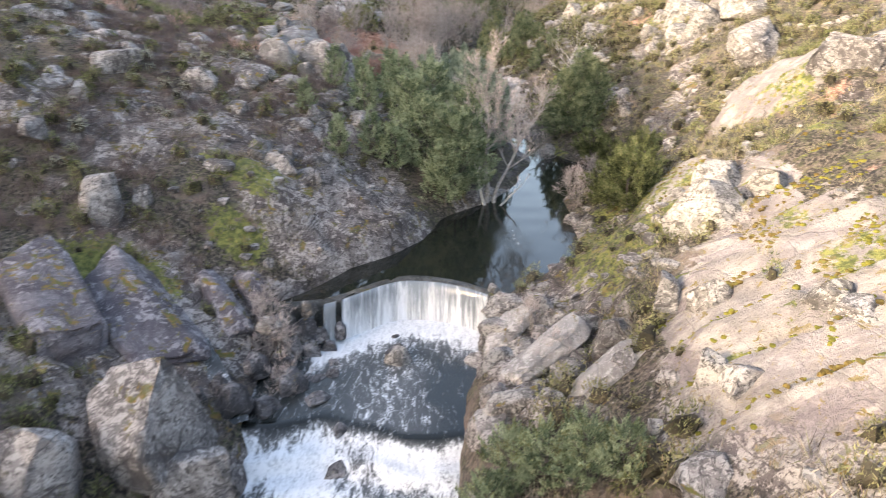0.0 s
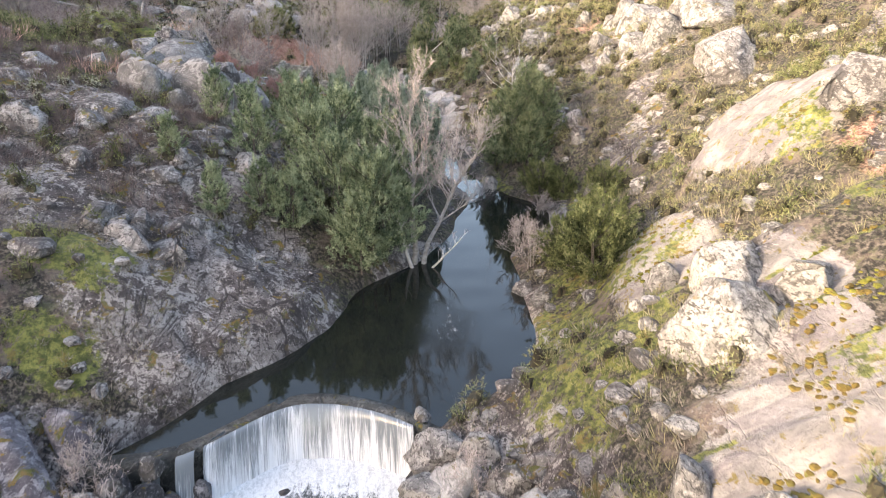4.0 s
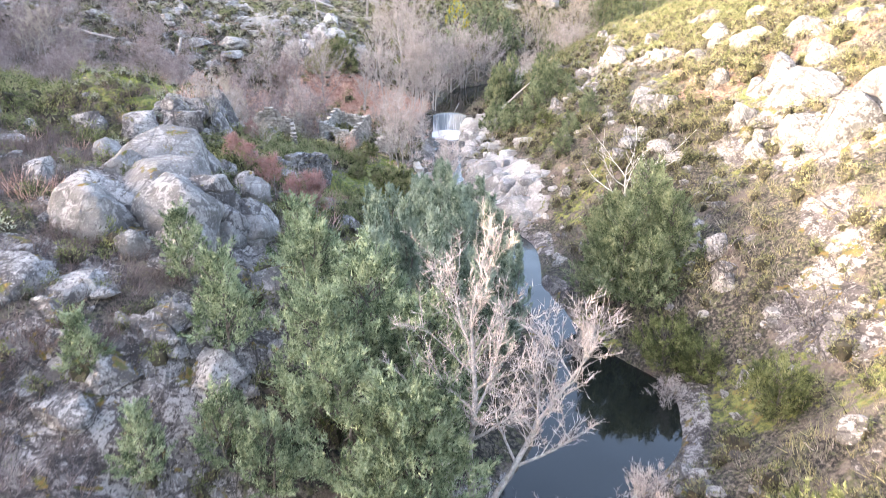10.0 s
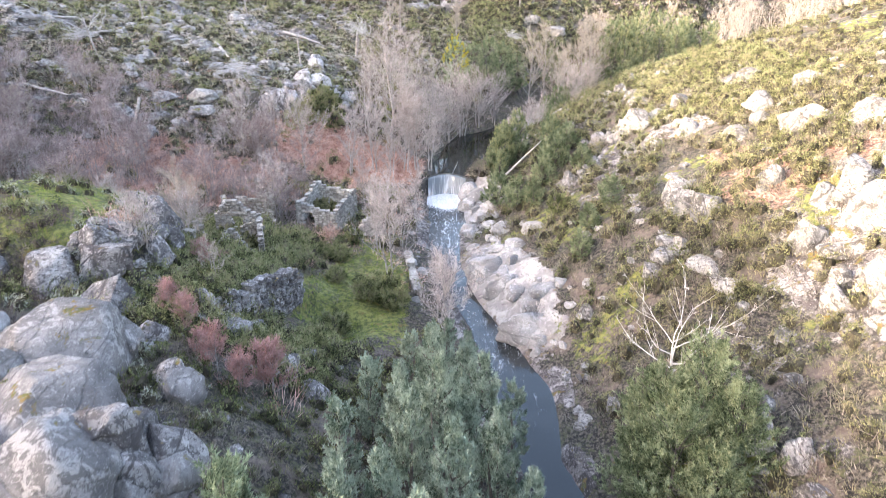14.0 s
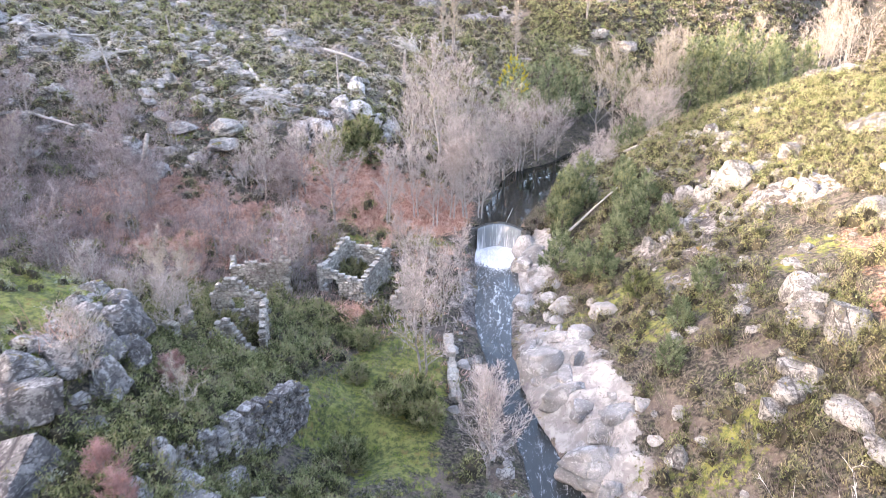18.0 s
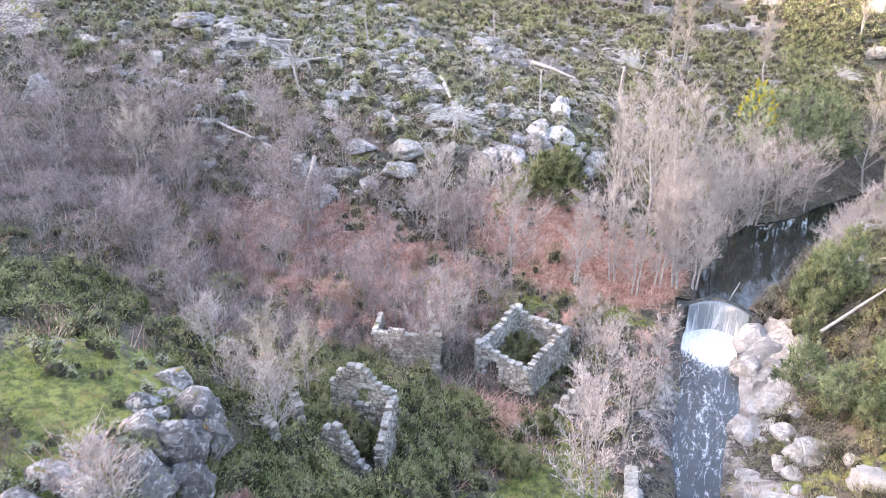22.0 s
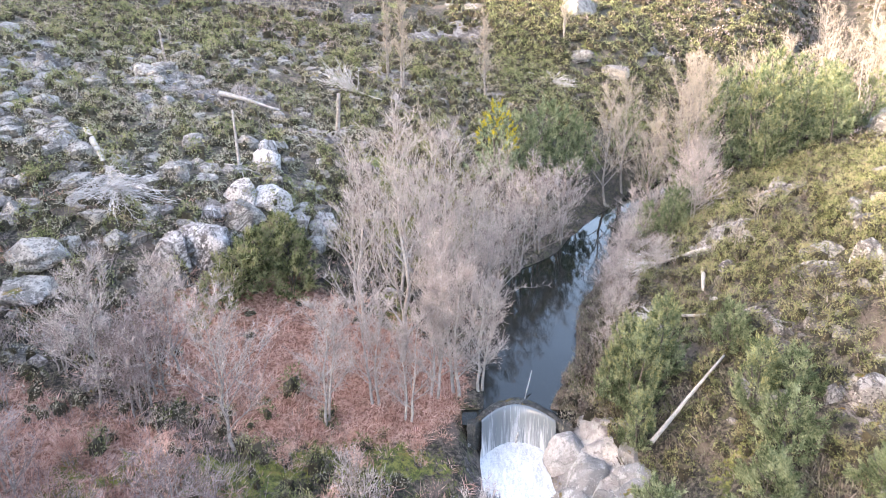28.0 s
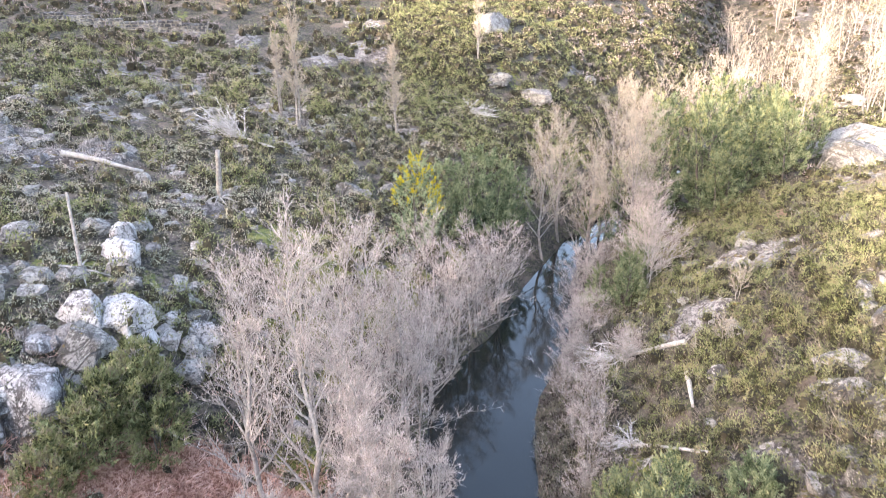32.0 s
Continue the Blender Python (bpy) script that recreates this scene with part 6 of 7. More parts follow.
# ---------------------------------------------------------------- fallen timber
def fallen_tree(label, x0, y0, x1, y1, thick, fan=0, fan_reach=2.2, seed=0, lift=.3):
    """A bleached trunk lying on the heath; fan: branches splayed at its far end."""
    r, rn = random.Random(seed), np.random.default_rng(seed)
    tree = new("fallen_tree")
    tb = Tubes()
    pts = []
    for k in range(7):
        x, y = x0 + (x1 - x0) * k / 6, y0 + (y1 - y0) * k / 6
        pts.append(Vector((x, y, ground_at(x, y) + lift + thick * .6 + r.uniform(-.06, .06))))
    zs = np.polyfit(range(7), [p.z for p in pts], 1)
    for k, p in enumerate(pts):
        p.z = .35 * p.z + .65 * (zs[0] * k + zs[1])
    tb.limb(pts, [thick * (1 - .09 * k) for k in range(7)], 8)
    part_of("trunk", tb.mesh("trunk", DEADWOOD), tree)
    if fan:
        br = Tubes()
        base, way, ln = [], [], []
        d0 = (pts[-1] - pts[-3]).normalized()
        for k in range(fan):
            p = pts[r.choice([4, 5, 5, 6, 6, 6])]
            d = (d0 * r.uniform(.6, 1) + Vector((r.gauss(0, .42), r.gauss(0, .42), abs(r.gauss(.12, .2))))).normalized()
            reach = fan_reach * r.uniform(.5, 1.15)
            lp = [p.copy()]
            for m in range(3):
                d = (d + Vector((r.gauss(0, .15), r.gauss(0, .15), -.06))).normalized()
                q = lp[-1] + d * reach / 3
                q.z = max(q.z, ground_at(q.x, q.y) + .15)
                lp.append(q)
            br.limb(lp, [.05, .035, .022, .01], 4)
            for m in range(26):
                i = r.randrange(3)
                q = lp[i].lerp(lp[i + 1], r.random())
                base.append(q[:]), way.append((d + Vector((r.gauss(0, .7), r.gauss(0, .7), r.gauss(.1, .35))))[:]), ln.append(reach * r.uniform(.2, .45))
        part_of("branchwork", br.mesh("branchwork", DEADWOOD), tree)
        v, f = blades(np.array(base), np.array(way), np.array(ln), np.full(len(ln), .042), rn)
        part_of("crown", mesh_of("crown", v, f, [DEADTWIG]), tree)
    return tagged(tree, label, "fallen tree", group="fallen timber")


DEADTWIG = make_leaf("grey_dead_twigs", [(.42, .40, .39), (.62, .60, .585)], .05, .85)
fallen_tree("fallen bleached tree with a wide fan of dead branches", -28.6, 134.6, -24.3, 128.6, .26, 46, 3.2, 1)
fallen_tree("fallen tree with white splayed branches on the hillside", -38.5, 131.5, -41.2, 127.6, .16, 40, 3.0, 2)
fallen_tree("small fallen tree, grey and branching", -44, 131, -47, 128, .14, 30, 2.6, 3)
fallen_tree("bleached fallen log on the heath", -23.8, 150.4, -18.3, 150.2, .24, 0, seed=4)
fallen_tree("bare fallen trunk lying across the slope", 7.4, 113.4, 11.6, 116.4, .12, 0, seed=5, lift=1.0)
fallen_tree("heap of bleached driftwood by the upper pool", 15.2, 129.6, 12.4, 132.2, .16, 34, 2.6, 6)
fallen_tree("short dark log beside the upper pool", 14.2, 127.2, 13.4, 124.8, .17, 0, seed=7)
fallen_tree("broken log on the pale rocks of the hillside", -14.8, 130.6, -13.6, 128.6, .20, 0, seed=8)
fallen_tree("dead branch lying among the cascade rocks", -7.6, 26.6, -5.2, 24.8, .09, 0, seed=9)
fallen_tree("grey fallen crown rotting on the heath", -9.5, 158.5, -13.5, 160.5, .15, 36, 3.2, 10)
fallen_tree("fallen bare crown on the upper hillside", 8, 178, 11, 176, .15, 30, 3, 11)
fallen_tree("dead branches lying on the eastern bank", 12.4, 121.2, 10.4, 124.6, .10, 22, 1.6, 12)
fallen_tree("leaning dead branch over the upper pool", 6.5, 139.5, 9.2, 138.2, .12, 20, 1.8, 13, .6)
fallen_tree("fallen trunk half hidden in scrub", -44, 117.5, -36, 116.4, .16, 0, seed=14)
fallen_tree("pale dead branch caught on the lip of the weir", 1.2, 117.6, 2.4, 121.2, .07, 0, seed=15, lift=1.6)


def snag(label, x, y, h, thick, lean, seed):
    tree = new("dead_snag")
    r = random.Random(seed)
    tb = Tubes()
    g = ground_at(x, y)
    tb.limb([(x + lean[0] * q / 5, y + lean[1] * q / 5, g - .3 + (h + .3) * q / 5 + (.1 if q == 5 else 0)) for q in range(6)], [thick * (1 - .07 * q) for q in range(6)], 8)
    part_of("trunk", tb.mesh("trunk", BARK), tree)
    br = Tubes()
    for k in range(7):
        a = r.uniform(0, 6.28)
        br.limb([(x, y, g + .25), (x + .7 * math.cos(a), y + .7 * math.sin(a), ground_at(x + .7 * math.cos(a), y + .7 * math.sin(a)) + .3), (x + 1.5 * math.cos(a), y + 1.5 * math.sin(a), ground_at(x + 1.5 * math.cos(a), y + 1.5 * math.sin(a)) + .15)], [.07, .05, .02], 5)
    part_of("root_plate", br.mesh("root_plate", DEADWOOD), tree)
    return tagged(tree, label, "dead tree", group="fallen timber")


snag("standing dead trunk leaning against pale rocks", -30.4, 110.6, 5.2, .26, (1.6, .8), 1)
snag("broken upright stump of a dead pine", -12.7, 148.2, 3.6, .24, (.3, 0), 2)
snag("tall bleached dead trunk on the hillside", -38.6, 137.6, 2.6, .15, (-.3, 0), 3)
snag("tall bleached dead trunk on the hillside", -30.5, 156, 3.4, .14, (-.2, 0), 4)
snag("thin dark dead trunk leaning over the heath", -38.2, 123.5, 4.6, .14, (-1.4, .6), 5)
snag("thin charred dead trunk beside white rocks", -17.9, 134.6, 4.0, .12, (-.6, 1.8), 6)

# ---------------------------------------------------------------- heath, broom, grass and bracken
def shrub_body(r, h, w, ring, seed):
    """Lumpy dome of inner twigs, coloured dark for a shrub's shade, as triangles' corners."""
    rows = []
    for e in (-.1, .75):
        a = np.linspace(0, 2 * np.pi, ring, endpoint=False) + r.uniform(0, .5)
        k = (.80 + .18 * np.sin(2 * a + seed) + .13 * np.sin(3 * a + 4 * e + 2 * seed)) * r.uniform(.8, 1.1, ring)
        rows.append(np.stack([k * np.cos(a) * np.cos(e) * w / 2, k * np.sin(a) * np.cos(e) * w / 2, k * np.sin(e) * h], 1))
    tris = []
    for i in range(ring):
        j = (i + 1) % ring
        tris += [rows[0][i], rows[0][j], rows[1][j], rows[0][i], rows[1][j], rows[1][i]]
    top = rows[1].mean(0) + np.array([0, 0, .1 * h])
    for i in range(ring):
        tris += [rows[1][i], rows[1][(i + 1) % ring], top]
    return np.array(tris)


def shrub_shape(seed, n, h, w, blade, thin, up, dome=True, ring=6, core=.8):
    """One low shrub, about w wide and h high: a close body bristling with small leafy sprigs, or a loose tuft.
    Gives its triangles' corners and how many of them are inner twigs coloured as shade."""
    r = np.random.default_rng(seed)
    a = r.uniform(0, 2 * np.pi, n)
    if not dome:
        q = np.sqrt(r.uniform(0, 1, n))
        base = np.stack([q * w / 2 * np.cos(a), q * w / 2 * np.sin(a), np.full(n, -.05)], 1)
        way = np.stack([.8 * np.cos(a) * q, .8 * np.sin(a) * q, np.full(n, up)], 1) + .45 * r.normal(size=(n, 3))
        return blades(base, way, blade * r.uniform(.55, 1.3, n), thin * r.uniform(.7, 1.4, n), r)[0], 0
    e = np.arcsin(r.uniform(0, 1, n) ** .85)
    lump = (.86 + .18 * np.sin(2 * a + seed) + .13 * np.sin(3 * a + 4 * e + 2 * seed)) * r.uniform(.74, 1.06, n)
    out = np.stack([np.cos(a) * np.cos(e), np.sin(a) * np.cos(e), np.sin(e)], 1)
    base = out * lump[:, None] * np.array([w / 2, w / 2, h]) * .92
    way = out * .6 + np.array([0, 0, up * .4]) + .6 * r.normal(size=(n, 3))
    v = blades(base, way, blade * r.uniform(.6, 1.3, n), thin * r.uniform(.7, 1.4, n), r)[0]
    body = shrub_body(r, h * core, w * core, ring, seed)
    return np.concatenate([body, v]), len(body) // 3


def scatter(name, label, category, mat, xs, ys, sizes, shapes, sink=.03):
    """One mesh of many plants, each turned and sized by chance."""
    n = len(xs)
    zs = height(xs, ys) - sink
    turn = rng.uniform(0, 2 * np.pi, n)
    which = rng.integers(0, len(shapes), n)
    out, inner = [], []
    for k, (shape, core) in enumerate(shapes):
        m = np.where(which == k)[0]
        c, s = np.cos(turn[m])[:, None], np.sin(turn[m])[:, None]
        sz = sizes[m][:, None]
        tall = (sizes[m] * rng.uniform(.8, 1.25, len(m)))[:, None]
        px = (shape[None, :, 0] * c - shape[None, :, 1] * s) * sz + xs[m][:, None]
        py = (shape[None, :, 0] * s + shape[None, :, 1] * c) * sz + ys[m][:, None]
        pz = shape[None, :, 2] * tall + zs[m][:, None]
        out.append(np.stack([px, py, pz], -1).reshape(-1, 3))
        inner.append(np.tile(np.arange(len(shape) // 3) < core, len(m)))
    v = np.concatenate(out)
    me = mesh_of(name, v, np.arange(len(v)).reshape(-1, 3), [mat, SHADE_STEMS], False)
    # The inner dome's faces take the dark colour that stands for shade.
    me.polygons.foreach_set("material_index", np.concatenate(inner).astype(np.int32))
    ob = new(name, me)
    return tagged(ob, label, category, kind="stuff")


def candidates(n, x0, x1, y0, y1, chance, on_slabs=.12):
    """Random spots kept with the chance that the land gives them there; few plants root on the smooth slabs."""
    x, y = rng.uniform(x0, x1, n), rng.uniform(y0, y1, n)
    dry = np.maximum(bank_left(y) - x, x - bank_right(y)) > .5
    bare = step01(slab_mask(x, y), .25, .55)
    keep = dry & (rng.uniform(size=n) < chance(x, y) * (1 - bare + on_slabs * bare))
    return x[keep], y[keep]


def bare_rock(x, y):
    return rock_mask(x, y) * (1 - .5 * step01(fbm(x, y, 1.7, 3, 77), .1, .4))


MOUND_SHAPES = [shrub_shape(140 + k, 200, .72, 1.0, .11, .034, .8, core=.72) for k in range(4)]
HEATH_SHAPES = [shrub_shape(k, 60, .5, 1.05, .42, .030, 1.0, False) for k in range(6)]
BROOM_SHAPES = [shrub_shape(20 + k, 100, .8, 1.0, .17, .040, 1.2, core=.58) for k in range(5)]
ROUND_SHAPES = [shrub_shape(40 + k, 120, .85, 1.2, .16, .05, .5) for k in range(4)]
TUFT_SHAPES = [shrub_shape(60 + k, 26, .5, .6, .42, .026, 1.2, False) for k in range(4)]
FERN_SHAPES = [shrub_shape(80 + k, 34, .35, .9, .5, .044, .35, False) for k in range(4)]
FAR_SHAPES = [shrub_shape(100 + k, 84, .62, 1.15, .14, .048, .8) for k in range(6)]
COARSE_SHAPES = [shrub_shape(120 + k, 46, .66, 1.2, .15, .058, .9, ring=5) for k in range(5)]

THICKET_SHAPES = [shrub_shape(160 + k, 58, 1.4, 1.7, 1.0, .030, 1.2, False) for k in range(5)]


def near_ruins(x, y):
    """Ground kept open in and before the ruined walls."""
    m = ((x > -12.4) & (x < -6.8) & (y > 99.8) & (y < 107.6)) | ((x > -15.6) & (x < -11.4) & (y > 88.4) & (y < 92.4))
    m = m | ((x > -7.4) & (x < -3.4) & (y > 99) & (y < 103)) | ((x > -12.2) & (x < -7) & (y > 75.5) & (y < 86) & (x < -8.6 + (y - 85) * -.35 + 1.0) & (x > -9.6 + (y - 85) * -.35 - .3))
    return m * .85

# eastern slope
x, y = candidates(7600, 3, 40, 8, 155, lambda x, y: step01(x - bank_right(y), .3, 1.5) * (1 - .93 * bare_rock(x, y)) * (1 - .75 * step01(x, 11, 17) * step01(86 - y, 0, 14)) * (.78 + .45 * fbm(x, y, 6, 3, 201)) * (1 - .85 * step01(green_mask(x, y), .2, .5)))
scatter("heather", "brown and olive heather covering the eastern slope", "shrubs", HEATH, x, y, rng.uniform(.7, 1.6, len(x)), HEATH_SHAPES)
x, y = candidates(2600, 3, 42, 8, 160, lambda x, y: step01(x - bank_right(y), .3, 1.5) * (1 - .9 * bare_rock(x, y)) * (.22 + .6 * step01(fbm(x, y, 7, 3, 207), .0, .4)))
scatter("broom", "low green broom and gorse on the eastern slope", "shrubs", BROOM, x, y, rng.uniform(.6, 1.4, len(x)), BROOM_SHAPES)
x, y = candidates(3600, 2, 42, 8, 150, lambda x, y: (1 - .85 * bare_rock(x, y)) * (.35 + .5 * fbm(x, y, 5, 3, 211)))
scatter("dry_grass", "straw-coloured dry grass tufts on the eastern slope", "grass", STRAW, x, y, rng.uniform(.4, .85, len(x)), TUFT_SHAPES)
x, y = candidates(7000, 8, 42, 8, 88, lambda x, y: step01(x - bank_right(y), 3, 6) * (1 - .9 * bare_rock(x, y)) * (.7 + .5 * fbm(x, y, 5, 3, 213)))
scatter("dry_grass", "yellowish sunlit grass and young broom on the eastern slope", "grass", SUNGRASS, x, y, rng.uniform(.5, 1.3, len(x)), TUFT_SHAPES)
x, y = candidates(1400, 10, 42, 8, 88, lambda x, y: step01(x - bank_right(y), 4, 7) * (1 - .9 * bare_rock(x, y)) * step01(fbm(x, y, 5, 3, 215), -.1, .3))
scatter("broom", "yellow-green broom bushes in the sun", "shrubs", SUNBROOM, x, y, rng.uniform(.6, 1.5, len(x)), MOUND_SHAPES)
# rocky western slope
x, y = candidates(3200, -34, 4, 8, 76, lambda x, y: step01(bank_left(y) - x, 2, 8) * (1 - .95 * bare_rock(x, y)) * (.50 + .5 * fbm(x, y, 6, 3, 221)))
scatter("heather", "dark heather between the rocks of the western slope", "shrubs", HEATH, x, y, rng.uniform(.55, 1.2, len(x)), HEATH_SHAPES)
x, y = candidates(1700, -34, 4, 8, 78, lambda x, y: step01(bank_left(y) - x, 2, 8) * (1 - .93 * bare_rock(x, y)) * (.25 + .8 * step01(fbm(x, y, 6, 3, 227), .05, .4)))
scatter("broom", "green broom between the rocks of the western slope", "shrubs", BROOM, x, y, rng.uniform(.5, 1.15, len(x)), BROOM_SHAPES)
x, y = candidates(3000, -34, 6, 8, 80, lambda x, y: step01(bank_left(y) - x, .5, 4) * (1 - .8 * bare_rock(x, y)) * (.35 + .5 * fbm(x, y, 4, 3, 229)))
scatter("dry_grass", "dry grass tufts in cracks of the rock", "grass", STRAW, x, y, rng.uniform(.4, .95, len(x)), TUFT_SHAPES)
x, y = candidates(420, -32, 0, 36, 75, lambda x, y: step01(fbm(x, y, 6, 3, 231), .05, .35) * step01(bank_left(y) - x, 4, 9))
q = candidates(2600, -30, 3, 10, 76, lambda x, y: step01(bank_left(y) - x, 1, 2.5) * step01(fbm(x, y, 3.5, 3, 233), .08, .3))
scatter("heather", "heather and low scrub rooted in cracks of the granite", "shrubs", HEATH, *q, rng.uniform(.5, 1.1, len(q[0])), HEATH_SHAPES)
scatter("lichened_bush", "pale lichen-covered bushes on the rocky slope", "shrubs", GREYBUSH, x, y, rng.uniform(.55, 1.15, len(x)), ROUND_SHAPES)
# terraces round the ruins
x, y = candidates(2600, -42, 3, 72, 119, lambda x, y: (1 - .75 * step01(y, 93, 99) * step01(-x, 13, 17)) * step01(bank_left(y) - x, 1, 5) * (1 - .85 * rock_mask(x, y)) * (1 - near_ruins(x, y)) * (1 - .97 * step01(green_mask(x, y), .12, .35) * step01(x, -14, -10)) * (1 - .6 * step01(-x, 15, 17) * step01(green_mask(x, y), .3, .6)) * (1 - .8 * bracken_mask(x, y)) * (.62 + .5 * fbm(x, y, 7, 3, 241)))
scatter("broom", "dense green broom and heath round the ruins", "shrubs", BROOM, x, y, rng.uniform(.6, 1.5, len(x)), BROOM_SHAPES)
x, y = candidates(3000, -46, 2, 86, 121, lambda x, y: step01(bank_left(y) - x, 2, 6) * (1 - .9 * green_mask(x, y)) * (1 - .9 * bracken_mask(x, y)) * (1 - near_ruins(x, y)) * (.5 + .5 * fbm(x, y, 6, 3, 247)))
scatter("heather", "brown heath and brambles below the hillside", "shrubs", HEATH, x, y, rng.uniform(.7, 1.5, len(x)), HEATH_SHAPES)
x, y = candidates(9000, -42, 0, 92, 130, lambda x, y: .08 + .92 * step01(bracken_mask(x, y), .2, .6))
scatter("bracken", "flattened russet dead bracken", "bracken", RUSSET, x, y, rng.uniform(.6, 1.3, len(x)), FERN_SHAPES)
x, y = candidates(6000, -28, 1, 74, 118, lambda x, y: step01(green_mask(x, y), .25, .6))
scatter("grass", "short bright green grass of the small meadow", "grass", GRASS, x, y, rng.uniform(.3, .7, len(x)), TUFT_SHAPES)
x, y = candidates(150, -30, 2, 60, 100, lambda x, y: step01(fbm(x, y, 4, 3, 251), .2, .4) * step01(np.abs(x), 3, 6))
scatter("bracken", "russet bramble and bracken clumps", "bracken", RUSSET, x, y, rng.uniform(.9, 1.5, len(x)), THICKET_SHAPES)
# far hillside
x, y = candidates(6800, -72, 14, 112, 182, lambda x, y: (1 - .95 * bracken_mask(x, y)) * step01(bank_left(y) - x, 3, 8) * (1 - .9 * bare_rock(x, y)) * (.62 + .5 * fbm(x, y, 8, 3, 261)))
scatter("heather", "olive heath covering the far hillside", "shrubs", GREYHEATH, x, y, rng.uniform(.7, 1.4, len(x)), FAR_SHAPES)
x, y = candidates(1000, -90, 14, 112, 200, lambda x, y: (1 - .95 * bracken_mask(x, y)) * step01(bank_left(y) - x, 3, 8) * (1 - .9 * bare_rock(x, y)) * (.2 + .9 * step01(fbm(x, y, 8, 3, 267), -.1, .35)))
scatter("broom", "dark green broom on the far hillside", "shrubs", BROOM, x, y, rng.uniform(.7, 1.4, len(x)), FAR_SHAPES)
x, y = candidates(3000, -66, 6, 118, 170, lambda x, y: (1 - .95 * bracken_mask(x, y)) * step01(bank_left(y) - x, 4, 10) * step01(fbm(x, y, 5, 3, 269), -.15, .3))
scatter("lichened_bush", "pale lichened bushes on the far hillside", "shrubs", GREYBUSH, x, y, rng.uniform(.5, 1.0, len(x)), FAR_SHAPES)
x, y = candidates(3800, -70, 90, 160, 262, lambda x, y: (1 - .6 * bare_rock(x, y)) * (.75 + .4 * fbm(x, y, 12, 3, 273)))
scatter("heather", "distant heath on the hills", "shrubs", HEATH, x, y, rng.uniform(1.0, 1.9, len(x)), COARSE_SHAPES)
x, y = candidates(3300, -70, 90, 160, 262, lambda x, y: step01(fbm(x, y, 18, 3, 271), -.3, .25))
scatter("broom", "distant green scrub on the hills", "shrubs", BROOM, x, y, rng.uniform(1.0, 2.0, len(x)), COARSE_SHAPES)
x, y = candidates(2600, 24, 80, 100, 185, lambda x, y: .85 * np.ones_like(x))
scatter("broom", "sunlit scrub on the crest of the eastern slope", "shrubs", SUNNY, x, y, rng.uniform(.7, 1.3, len(x)), COARSE_SHAPES)
y = rng.uniform(117, 153, 620)
x = bank_right(y) + .3 + 3.6 * rng.uniform(0, 1, 620) ** 1.3
scatter("heather", "grey-brown scrub hugging the bank of the upper pool", "shrubs", HEATH, x, y, rng.uniform(.8, 1.5, len(x)), BROOM_SHAPES)
x, y = candidates(2200, -70, 6, 118, 178, lambda x, y: (1 - bracken_mask(x, y)) * step01(bank_left(y) - x, 3, 8) * (.35 + .6 * fbm(x, y, 9, 3, 277)))
scatter("dry_grass", "tan dry grass between shrubs on the far hillside", "grass", STRAW, x, y, rng.uniform(.6, 1.3, len(x)), TUFT_SHAPES)
x, y = candidates(60, -24, -16, 76, 86, lambda x, y: .6 * np.ones_like(x))
scatter("lichened_bush", "whitish lichened bushes on the mossy knoll", "shrubs", GREYBUSH, x, y, rng.uniform(.5, 1.0, len(x)), MOUND_SHAPES)
x, y = candidates(1500, -70, 95, 150, 262, lambda x, y: step01(np.maximum(bank_left(y) - x, x - bank_right(y)), 2, 6) * step01(fbm(x, y, 22, 3, 279), -.25, .3))
scatter("thicket", "tan leafless scrub on the distant hills", "shrubs", TWIG_MAUVE, x, y, rng.uniform(1.0, 2.0, len(x)), COARSE_SHAPES)
x, y = candidates(2600, 9, 34, 104, 154, lambda x, y: step01(x - bank_right(y), 3, 6) * (1 - .8 * bare_rock(x, y)) * (.5 + .5 * fbm(x, y, 8, 3, 283)))
scatter("broom", "low green heath on the upper eastern slope", "shrubs", GREENHEATH, x, y, rng.uniform(.7, 1.5, len(x)), MOUND_SHAPES)
# waterside
x, y = candidates(3600, -9, 30, 40, 165, lambda x, y: step01(2.2 - np.maximum(bank_left(y) - x, x - bank_right(y)), 0, 1) * .8)
scatter("sedge", "rough grass and sedge along the water's edge", "grass", BROOM, x, y, rng.uniform(.4, .9, len(x)), TUFT_SHAPES)


# rounded bushes that stand out of the heath
x, y = candidates(5600, 4, 38, 10, 152, lambda x, y: step01(x - bank_right(y), .6, 3) * (1 - .8 * bare_rock(x, y)) * (.35 + .65 * step01(fbm(x, y, 7, 3, 401), -.05, .3)) * .7 * (1 - .8 * step01(green_mask(x, y), .2, .5)) * (1 - .6 * step01(x, 13, 18) * step01(80 - y, 0, 14)))
scatter("heath_bush", "rounded olive bushes on the eastern slope", "shrubs", OLIVE, x, y, rng.uniform(.7, 1.9, len(x)), MOUND_SHAPES)
x, y = candidates(620, -32, 3, 14, 78, lambda x, y: step01(bank_left(y) - x, 2, 6) * (1 - .6 * bare_rock(x, y)) * .8)
scatter("broom_bush", "rounded green bushes on the rocky slope", "shrubs", BROOM, x, y, rng.uniform(.8, 1.7, len(x)), MOUND_SHAPES)
x, y = candidates(1100, -40, 1, 74, 114, lambda x, y: (1 - .8 * step01(y, 93, 99) * step01(-x, 13, 17)) * step01(bank_left(y) - x, 2, 6) * (1 - .98 * step01(green_mask(x, y), .12, .4)) * (1 - near_ruins(x, y)) * (1 - .9 * bracken_mask(x, y)) * .8)
